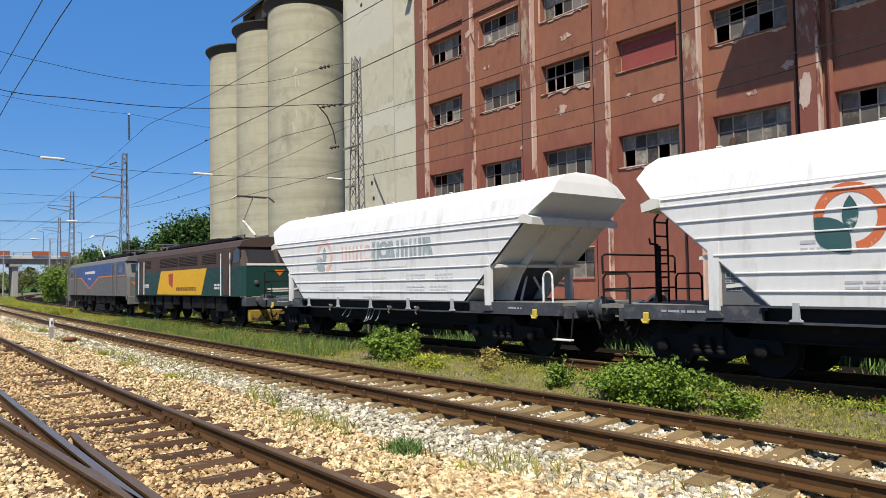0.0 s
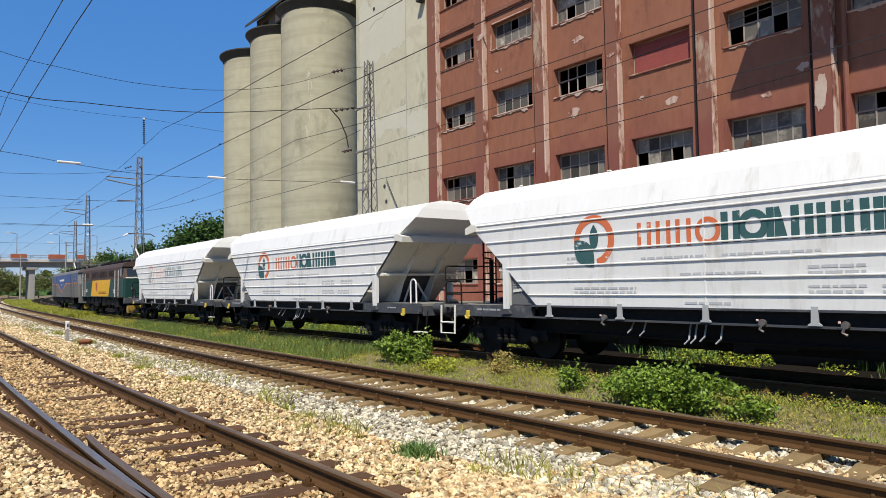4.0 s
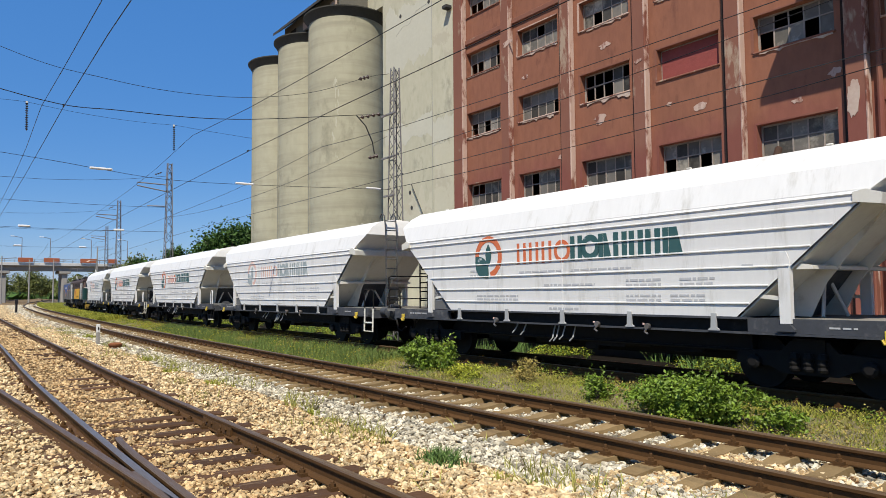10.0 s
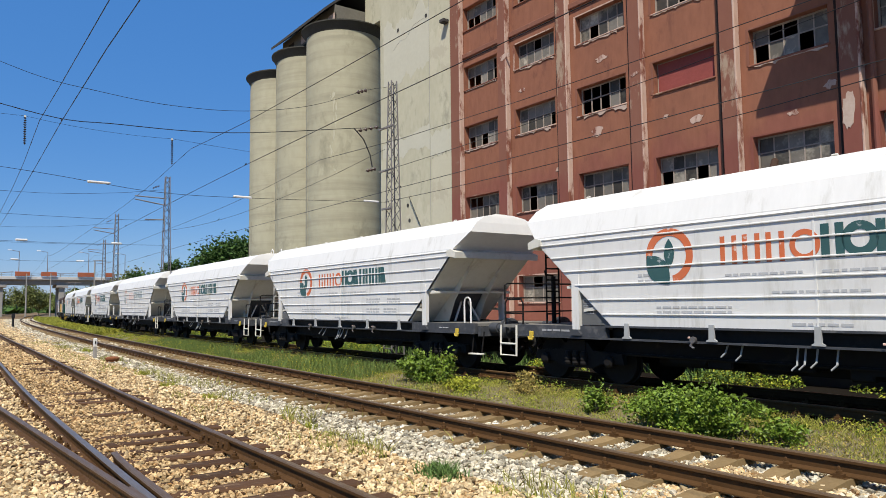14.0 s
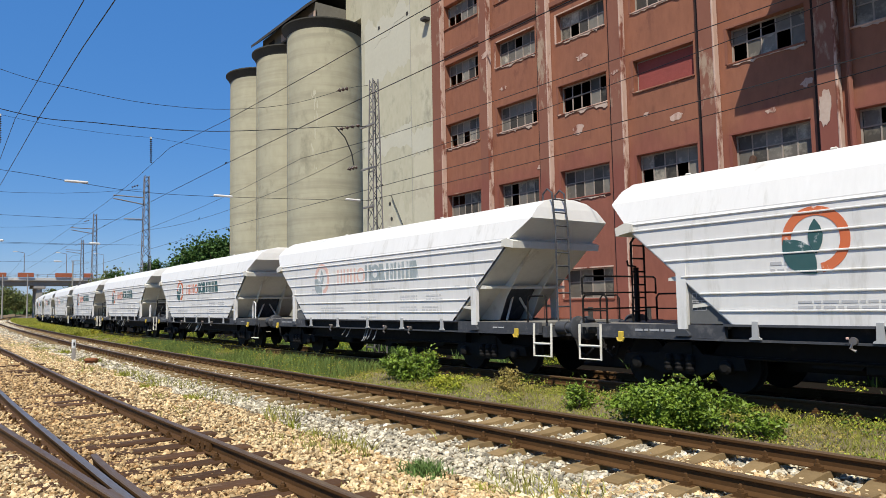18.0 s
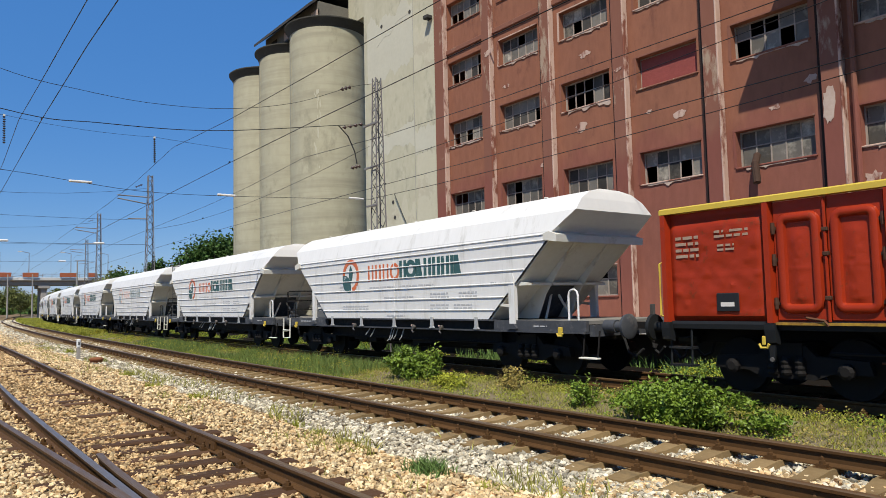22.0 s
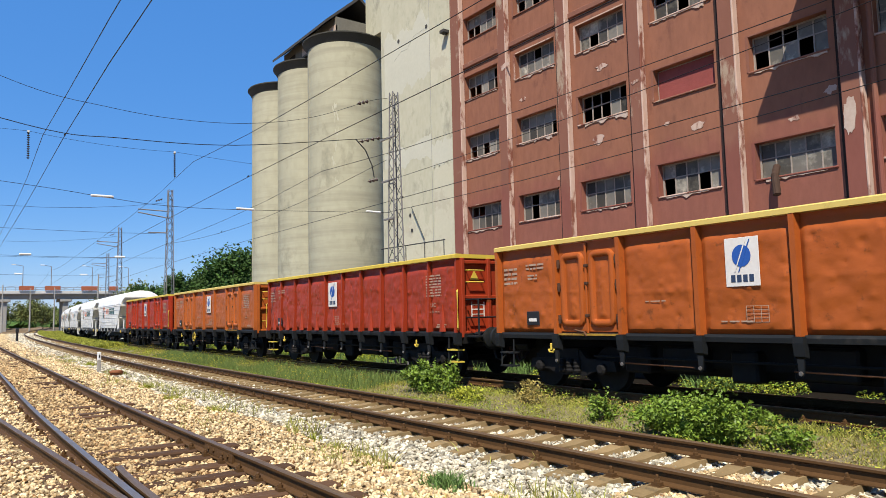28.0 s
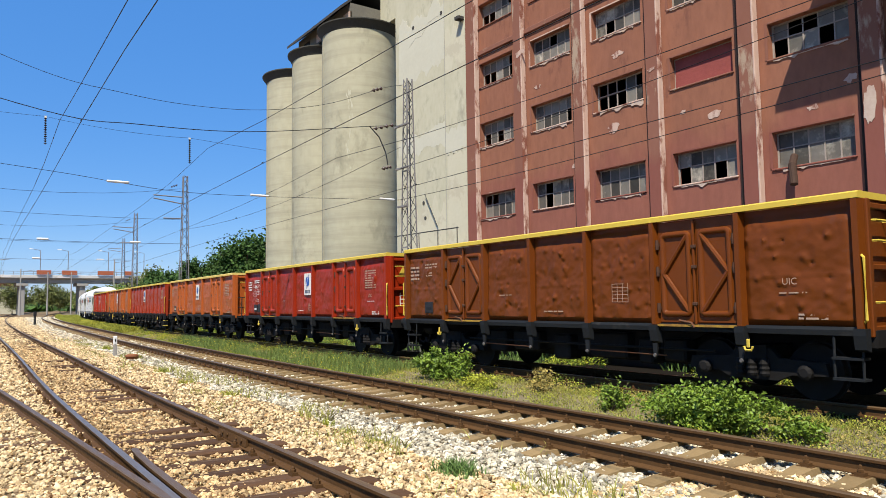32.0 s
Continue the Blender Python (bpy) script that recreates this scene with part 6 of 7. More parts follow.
def build_bridge():
    X, K = -230.0, 1.353
    zz = lambda z: 1.62 + (z - 1.62) * K
    b = thing("road_bridge", "grey concrete road overpass crossing the railway far away", "bridge")
    y0, y1 = -60.0, 78.0
    part("deck", Build().box(X - 9, X, y0, y1, zz(7.75), zz(8.35), 0.05), M_CONC, b)
    for k in range(4):
        part("girder", Build().box(X - 8 + k * 2.2, X - 7.2 + k * 2.2, y0, y1, zz(6.95), zz(7.745)), M_CONC, b)
    part("edge_beam", Build().box(X + 0.003, X + 0.5, y0, y1, zz(7.95), zz(8.55), 0.04), M_CONC_PALE, b, "pale concrete edge beam")
    rail = Build().box(X + 0.2, X + 0.28, y0, y1, zz(9.25), zz(9.33)).box(X + 0.2, X + 0.28, y0, y1, zz(8.85), zz(8.9))
    part("railing", rail, M_LATTICE, b)
    y = y0
    while y < y1:
        part("railing_post", Build().box(X + 0.2, X + 0.3, y, y + 0.1, zz(8.55), zz(9.3)), M_LATTICE, b)
        y += 2.4
    for ya in (12.33, 23.57, 0.5, 37.0):
        part("pier", Build().box(X - 7.5, X - 0.8, ya * K - 0.75, ya * K + 0.75, -0.5, zz(6.94), 0.1), M_CONC, b)
        part("pier_cap", Build().box(X - 8.4, X - 0.2, ya * K - 1.5, ya * K + 1.5, zz(6.3), zz(6.93), 0.06), M_CONC, b)
    for a, c in ((14.77, 17.46), (19.47, 22.37), (26.34, 29.51), (31.71, 33.58), (4.0, 7.0)):
        part("flower_box", Build().box(X + 0.51, X + 0.9, a * K, c * K, zz(8.62), zz(9.55), 0.05), M_BOXES, b, "faded orange-red panel on the railing")
    for a, c in ((7.5, 10.2), (18.8, 21.0)):
        part("sign_plate", Build().box(X + 0.505, X + 0.56, a * K, c * K, zz(8.0), zz(8.45)), M_WHITE_INK, b)
    for yb in (15.72, 21.0, 29.0, 36.5, 7.0):
        l = thing("street_lamp", "slim grey street lamp standing on the bridge", "street lamp", group="street lamps")
        yy = yb * K
        part("pole", Build().tube([(X - 4, yy, zz(8.35)), (X - 4, yy, zz(13.9))], 0.13, 6, 0.08), M_LATTICE, l)
        part("arm", Build().tube([(X - 4, yy, zz(13.9)), (X - 3.6, yy - 1.8, zz(14.15))], 0.07, 5), M_LATTICE, l)
        part("lamp_head", Build().box(X - 3.8, X - 3.4, yy - 2.9, yy - 1.8, zz(14.1), zz(14.25), 0.05), M_WHITE, l)
    for x, y, h in ((-200, 14.1, 11.2), (-200, 19.9, 10.5), (-215, 27.0, 11.3), (-120, 4.0, 9.0), (-160, 28.0, 11.5)):
        p = thing("concrete_post", "pale concrete line post beside the tracks", "post", group="line posts")
        part("shaft", Build().tube([(x, y, -0.5), (x, y, h)], 0.20, 8, 0.12), M_CONC, p)
        part("arm", Build().tube([(x, y, h - 0.6), (x, y + 3.0, h - 0.2)], 0.05, 5), M_LATTICE, p)


M_BOXES = material("faded_orange_panel", (0.40, 0.13, 0.06), (0.25, 0.07, 0.04), 0.7, 0, 2, 0.4, 1.0, 0.1)
build_bridge()


def build_far():
    h = thing("cream_house", "low cream-coloured building beyond the bridge", "house")
    part("wall", Build().box(-300, -285, 4, 19.5, -0.5, 9.5), M_TOWER, h)
    part("roof", Build().prism([(3.5, 9.5), (19.8, 9.5), (18, 11.5), (5, 11.5)], "x", -300.5, -284.5), M_RUST, h)
    part("window", Build().box(-284.99, -284.9, 8, 9.6, 4, 6), M_DARK, h)
    part("window", Build().box(-284.99, -284.9, 13, 14.6, 4, 6), M_DARK, h)
    part("window", Build().box(-284.99, -284.9, 17, 18.2, 4, 6), M_DARK, h)


build_far()


# ---- plants ----
def fast_mesh(name, verts, faces_n, mat):
    """A mesh from numpy arrays: verts (n, 3) and faces (m, k)."""
    me = bpy.data.meshes.new(name)
    m, k = faces_n.shape
    me.vertices.add(len(verts))
    me.vertices.foreach_set("co", verts.astype(np.float32).ravel())
    me.loops.add(m * k)
    me.loops.foreach_set("vertex_index", faces_n.astype(np.int32).ravel())
    me.polygons.add(m)
    me.polygons.foreach_set("loop_start", np.arange(0, m * k, k, dtype=np.int32))
    me.polygons.foreach_set("loop_total", np.full(m, k, dtype=np.int32))
    me.polygons.foreach_set("use_smooth", np.zeros(m, dtype=bool))
    me.materials.append(mat)
    me.update(calc_edges=True)
    return me


def leaves(centres, size, rng, long=1.7):
    """Small folded leaves at centres: 2 triangles each."""
    n = len(centres)
    d = rng.normal(size=(n, 3))
    d[:, 2] = d[:, 2] * 0.7 - 0.1
    d /= np.linalg.norm(d, axis=1)[:, None]
    s = rng.normal(size=(n, 3))
    s -= (s * d).sum(1)[:, None] * d
    s /= np.linalg.norm(s, axis=1)[:, None]
    u = np.cross(d, s)
    sz = (size * rng.uniform(0.6, 1.35, n))[:, None]
    v = np.stack([centres - d * sz * long / 2, centres + s * sz * 0.5 + u * sz * 0.15, centres + d * sz * long / 2, centres - s * sz * 0.5 + u * sz * 0.15], 1).reshape(-1, 3)
    o = (np.arange(n) * 4)[:, None]
    f = np.concatenate([o + np.array([[0, 1, 2]]), o + np.array([[0, 2, 3]])])
    return v, f


def clump_points(n, centre, radii, rng, clumps=24, spread=0.30):
    """Points in uneven clumps within an ellipsoid."""
    c = rng.normal(size=(clumps, 3))
    c /= np.linalg.norm(c, axis=1)[:, None]
    c *= rng.uniform(0.35, 1.0, clumps)[:, None]
    w = rng.integers(0, clumps, n)
    p = c[w] + rng.normal(size=(n, 3)) * spread * rng.uniform(0.6, 1.2, clumps)[w][:, None]
    return p * np.array(radii) + np.array(centre)


M_OLIVE = material("olive_tree_leaves", (0.10, 0.125, 0.035), (0.16, 0.17, 0.055), 0.7, 0, 2, 0.5, 0.9, 0.0, island=0.4)


def bush(x, y, w, d, h, n, size, mat, seed, label, z0=-0.35):
    rng = np.random.default_rng(seed)
    t = thing("bush", label, "bush")
    p = clump_points(n, (x, y, z0 + h * 0.36), (w / 2, d / 2, h * 0.46), rng, 30, 0.165)
    shoots = []
    for k in range(16):
        a, reach = rng.uniform(0, 6.28), rng.uniform(0.35, 1.1)
        q = np.linspace(0.3, 1.0, max(12, n // 160))[:, None]
        tip = np.array([math.cos(a) * w / 2 * reach, math.sin(a) * d / 2 * reach, h * rng.uniform(0.55, 1.12) * (1.15 - 0.45 * reach)])
        shoots.append(np.array([x, y, z0]) + tip * q ** np.array([1.0, 1.0, 0.6]) + rng.normal(size=(len(q), 3)) * 0.045 * h)
    p = np.concatenate([p] + shoots)
    p = p[p[:, 2] > z0]
    v, f = leaves(p, size, rng)
    tagged(part("crown", fast_mesh("crown", v, f, mat), None, t), kind="")
    for k in range(9):
        q = p[rng.integers(0, len(p))]
        part("stem", Build().tube([(x + rng.uniform(-0.2, 0.2) * w, y + rng.uniform(-0.2, 0.2) * d, z0), tuple((q + np.array([x, y, z0])) / 2 + rng.normal(size=3) * 0.05), tuple(q)], 0.012, 4, 0.004), M_BARK, t)
    return t


def tree(x, y, h, w, seed, n=2600, size=0.30, mat=None):
    rng = np.random.default_rng(seed)
    t = thing("tree", "broad dark green tree standing behind the railway", "tree", group="trees")
    trunk = Build().tube([(x, y, -0.5), (x + 0.15, y, h * 0.25), (x - 0.1, y + 0.1, h * 0.55), (x, y, h * 0.85)], 0.28, 8, 0.06)
    for k in range(8):
        a = rng.uniform(0, 6.28)
        z = h * rng.uniform(0.25, 0.6)
        trunk.tube([(x, y, z), (x + math.cos(a) * w * 0.22, y + math.sin(a) * w * 0.22, z + h * 0.14), (x + math.cos(a) * w * 0.38, y + math.sin(a) * w * 0.38, z + h * 0.3)], 0.10, 5, 0.03)
    part("trunk", trunk, M_BARK, t)
    p = clump_points(n, (x, y, h * 0.60), (w / 2, w / 2, h * 0.40), rng, 34, 0.20)
    v, f = leaves(p, size, rng, long=1.4)
    part("crown", fast_mesh("crown", v, f, mat or M_TREE), None, t)


def build_plants():
    bush(-6.75, 9.6, 2.2, 1.2, 0.86, 11500, 0.040, M_LEAF, 1, "dense bright green bramble bush beside the track")
    bush(-5.45, 9.75, 0.8, 0.5, 0.38, 600, 0.040, M_LEAF, 11, "low green bramble shoots beside the track")
    bush(-14.9, 10.2, 2.2, 0.9, 0.95, 3600, 0.048, M_LEAF, 2, "green elder bush with yellow flowers beside the track")
    bush(-13.7, 10.1, 0.35, 0.35, 1.15, 300, 0.045, M_LEAF, 12, "tall thin green shoot beside the bush")
    bush(-13.0, 10.0, 1.2, 0.5, 0.42, 900, 0.034, M_LIME, 3, "low yellow-green weed beside the bush")
    bush(-11.3, 10.3, 0.8, 0.5, 0.7, 750, 0.036, M_WEED, 4, "brownish yellow weed beside the track")
    bush(-8.9, 9.9, 0.6, 0.5, 0.6, 900, 0.035, M_LEAF, 5, "small green weed beside the track")
    bush(-3.6, 10.9, 0.9, 0.5, 0.5, 900, 0.035, M_LEAF, 6, "small green weed beside the train")
    for x, y, s in ((-6.35, 4.55, 0.30), (-5.45, 4.62, 0.22), (-8.4, 4.75, 0.20), (-9.3, 4.75, 0.20), (-10.2, 4.85, 0.22), (-14.7, 4.8, 0.30), (-17.6, 4.7, 0.34), (-21.2, 5.0, 0.34), (-27.6, 5.6, 0.4), (-34.5, 5.8, 0.5), (-5.1, 4.75, 0.16)):
        tuft(x, y, s)
    bush(-121.0, 21.5, 10.0, 4.0, 6.4, 6500, 0.17, M_LEAF, 14, "tall leafy green thicket behind the far train")
    bush(-133.0, 24.0, 10.0, 4.0, 5.6, 5000, 0.18, M_LEAF, 15, "lower leafy green thicket behind the far train")
    for k, (x, y, h, w) in enumerate([(-88, 31.5, 10.4, 10.5), (-83, 29, 9.2, 8), (-95, 33, 9.4, 10), (-96, 27.5, 7.4, 5.5), (-108, 30, 6.4, 6.5), (-120, 30.5, 6.2, 6), (-128, 31.5, 6.6, 7), (-136, 33, 7.6, 8), (-146, 34, 8.6, 9), (-158, 34, 9.4, 9), (-170, 37, 9.0, 10), (-185, 41, 9.5, 11),
                                      (-255, 16, 9, 11), (-262, 26, 10, 10), (-275, 40, 9, 12), (-250, 47, 11, 12), (-290, 33, 8, 10), (-270, 8, 8, 9)]):
        tree(x, y, h, w, 40 + k, 15000 if k < 4 else 4200, 0.27 if k < 4 else 0.36, M_TREE if k < 9 else M_OLIVE)
    # woods at the horizon
    rng = np.random.default_rng(77)
    ang = rng.uniform(-0.5, 2.6, 9000)
    r = rng.uniform(420, 700, 9000)
    c = np.stack([-r * np.cos(ang * 0.9), r * np.sin(ang * 0.9) + 0, np.abs(rng.normal(size=9000)) * 4.0], 1)
    v, f = leaves(c, 5.0, rng, long=1.2)
    tagged(new("far_woods", fast_mesh("far_woods", v, f, M_TREE)), "low dark green woods at the horizon", "woods", kind="stuff")


def blades(points, heights, rng, mat, name, label, category, width=0.012, lean=0.35):
    n = len(points)
    a = rng.uniform(0, 2 * np.pi, n)
    side = np.stack([np.cos(a), np.sin(a), np.zeros(n)], 1) * (width * rng.uniform(0.6, 1.5, n))[:, None]
    b = rng.uniform(0, 2 * np.pi, n)
    l = np.stack([np.cos(b), np.sin(b), np.zeros(n)], 1) * (heights * rng.uniform(0.05, lean, n) * 1.4)[:, None]
    up = np.zeros((n, 3))
    up[:, 2] = heights
    v = np.stack([points - side, points + side, points + side * 0.8 + up * 0.55 + l * 0.4, points - side * 0.8 + up * 0.55 + l * 0.4, points + up + l], 1).reshape(-1, 3)
    o = (np.arange(n) * 5)[:, None]
    f = np.concatenate([o + np.array([[0, 1, 2]]), o + np.array([[0, 2, 3]]), o + np.array([[3, 2, 4]])])
    return tagged(new(name, fast_mesh(name, v, f, mat)), label, category, kind="stuff")


M_LIME = material("yellow_green_leaves", (0.37, 0.35, 0.03), (0.24, 0.30, 0.04), 0.65, 0, 4, 1.2, 0.9, 0.0, island=0.35)
M_WEED = material("dry_weed_leaves", (0.27, 0.21, 0.06), (0.38, 0.30, 0.09), 0.7, 0, 4, 1.2, 0.9, 0.0, island=0.35)


def tuft(x, y, s):
    rng = np.random.default_rng(int(-x * 100))
    n = int(420 * s / 0.3) if x == -6.35 else int(150 * s / 0.3)
    p = np.stack([x + rng.normal(size=n) * s * 0.45, y + rng.normal(size=n) * s * 0.28, np.full(n, -0.24)], 1)
    blades(p, rng.uniform(0.3, 1.0, n) * s * (0.72 if x == -6.35 else 0.5), rng, M_TUFT if x == -6.35 else M_GRASS, "grass_tuft", "small green tuft of grass growing in the ballast", "grass", 0.008, 0.9)


M_TURF = material("olive_turf", (0.19, 0.21, 0.036), (0.34, 0.30, 0.09), 0.8, 0, 3, 0.6, 0.9, 0.0, (0.20, 0.13, 0.09), 0.9, 0.58, 0.15, island=0.35)
M_TUFT = material("tuft_grass", (0.075, 0.15, 0.035), (0.14, 0.21, 0.06), 0.7, 0, 3, 0.5, 0.9, 0.0, island=0.3)


def build_grass():
    rng = np.random.default_rng(9)

    def strip(n, x0, x1, power, low, high):
        x = x0 + (x1 - x0) * rng.uniform(0, 1, n) ** power
        lo = np.array([line_main(v) + low for v in x])
        hi = np.array([line_train(v).y - high for v in x])
        t = rng.uniform(0, 1, n)
        return x, lo + (hi - lo) * t, t

    def zed(x, y):
        return np.array([ground_height(a, b) for a, b in zip(x, y)]) - 0.03

    # dry mixed grass along the far rail, in patches
    x, y, t = strip(130000, 3.0, -70.0, 1.6, 1.2, 0.95)
    keep = np.array([noise.noise((a * 0.55, b * 1.1, 3.0)) + 0.35 * noise.noise((a * 2.2, b * 2.6, 1.0)) for a, b in zip(x, y)]) > -0.06
    x, y, t = x[keep], y[keep], t[keep]
    h = rng.uniform(0.03, 0.14, len(x)) * (0.5 + 0.65 * t) * np.where(x < -30, 1.2, 1.0)
    blades(np.stack([x, y, zed(x, y)], 1), h, rng, M_GRASS, "grass", "dry and green grass growing between the tracks", "grass", 0.0042, 1.0)
    # low turf along the near stretch
    x, y, t = strip(86000, 3.0, -30.0, 1.15, 0.98, 0.80)
    keep = np.array([noise.noise((a * 0.8, b * 1.3, 31.0)) for a, b in zip(x, y)]) > -0.28
    x, y = x[keep], y[keep]
    blades(np.stack([x, y, zed(x, y)], 1), rng.uniform(0.02, 0.11, len(x)), rng, M_TURF, "low_turf", "low olive and dry turf between the tracks", "grass", 0.0045, 1.1)
    # fresh taller grass nearer the train
    x, y, t = strip(15000, -17.0, -42.0, 1.1, 2.3, 1.2)
    keep = np.array([noise.noise((a * 0.4, b * 0.9, 8.0)) for a, b in zip(x, y)]) > -0.25
    x, y = x[keep], y[keep]
    blades(np.stack([x, y, zed(x, y)], 1), rng.uniform(0.08, 0.36, len(x)), rng, M_GRASS_GREEN, "tall_grass", "tall fresh green grass beside the train", "grass", 0.008, 0.6)
    # far verge and the strip in front of the building
    x, y, t = strip(70000, -58.0, -210.0, 1.2, 1.4, 0.8)
    blades(np.stack([x, y, zed(x, y)], 1), rng.uniform(0.12, 0.42, len(x)), rng, M_GRASS, "far_grass", "grassy verge far along the tracks", "grass", 0.032, 0.8)
    n = 20000
    x, y = rng.uniform(-40, 4, n), 19.7 - 4.2 * rng.uniform(0, 1, n) ** 1.4
    keep = np.array([noise.noise((a * 0.5, b * 0.6, 5.0)) for a, b in zip(x, y)]) > 0.2
    x, y = x[keep], y[keep]
    blades(np.stack([x, y, np.full(len(x), -0.45)], 1), rng.uniform(0.15, 0.5, len(x)), rng, M_TUFT, "weeds_by_building", "green weeds growing in front of the building", "weeds", 0.016, 0.6)
    # low leafy weeds, each kind in patches of its own
    for k, (mat, nm, lb, lim) in enumerate(((M_LIME, "yellow_green_weeds", "low yellow-green leafy weeds between the tracks", 0.10), (M_LEAF, "green_weeds", "low green leafy weeds between the tracks", 0.16),
                                            (M_WEED, "dry_weeds", "low dry brownish weeds between the tracks", 0.20))):
        x, y, t = strip(74000, 3.0, -75.0, 1.35, 1.25, 0.85)
        g = np.array([noise.noise((a * 0.75, b * 1.2, 60.0 + 9 * k)) + 0.4 * noise.noise((a * 2.6, b * 3.0, 5.0 + k)) for a, b in zip(x, y)])
        keep = g > lim
        x, y, t, g = x[keep], y[keep], t[keep], g[keep]
        c = np.stack([x, y, zed(x, y) + rng.uniform(0.02, 0.10, len(x)) + rng.uniform(0, 0.36, len(x)) * np.minimum(g - lim, 0.5) * (0.35 + t)], 1)
        v, f = leaves(c, 0.022, rng, long=1.5)
        tagged(new(nm, fast_mesh(nm, v, f, mat)), lb, "weeds", kind="stuff")
    # yellow flowers
    x, y, t = strip(20000, -12.0, -95.0, 0.62, 1.7, 0.9)
    keep = np.array([noise.noise((a * 0.35, b * 0.5, 12.0)) for a, b in zip(x, y)]) > 0.05
    c = np.stack([x, y, zed(x, y) + rng.uniform(0.14, 0.42, len(x))], 1)[keep]
    v, f = leaves(c, 0.020, rng, long=1.0)
    tagged(new("yellow_flowers", fast_mesh("yellow_flowers", v, f, M_FLOWER)), "small yellow wild flowers in the grass", "flowers", kind="stuff")
    # weeds and yellow-green growth behind the train
    n = 120000
    x = 6 - 70 * rng.uniform(0, 1, n)
    y = np.array([line_train(v).y for v in x]) + 2.7 + 2.6 * rng.uniform(0, 1, n)
    g = np.array([noise.noise((a * 0.45, b * 0.4, 41.0)) + 0.35 * noise.noise((a * 1.6, b * 1.5, 4.0)) for a, b in zip(x, y)])
    keep = g > 0.20
    x, y, g = x[keep], y[keep], g[keep]
    z = zed(x, y) + rng.uniform(0.0, 1.0, len(x)) * np.minimum(0.16 + 1.1 * (g - 0.20), 0.60)
    pick = rng.uniform(0, 1, len(x)) < 0.55
    for sel, mat, nm, lb in ((pick, M_LEAF, "weeds_behind_train", "green weeds growing behind the train"), (~pick, M_LIME, "grass_behind_train", "yellow-green weeds growing behind the train")):
        v, f = leaves(np.stack([x[sel], y[sel], z[sel]], 1), 0.034, rng, long=1.9)
        tagged(new(nm, fast_mesh(nm, v, f, mat)), lb, "weeds", kind="stuff")
    # thin grass at the edge of the warm ballast
    n = 13000
    x = 0 - 46 * rng.uniform(0, 1, n) ** 1.3
    y = np.array([(line_near(a) + line_main(a)) / 2 + 0.05 for a in x]) + rng.normal(size=n) * 0.5
    keep = np.array([noise.noise((a * 0.5, b * 1.2, 22.0)) for a, b in zip(x, y)]) > 0.12
    x, y = x[keep], y[keep]
    blades(np.stack([x, y, np.full(len(x), -0.25)], 1), rng.uniform(0.05, 0.22, len(x)), rng, M_TURF, "thin_grass", "thin dry grass at the edge of the ballast", "grass", 0.007, 0.9)


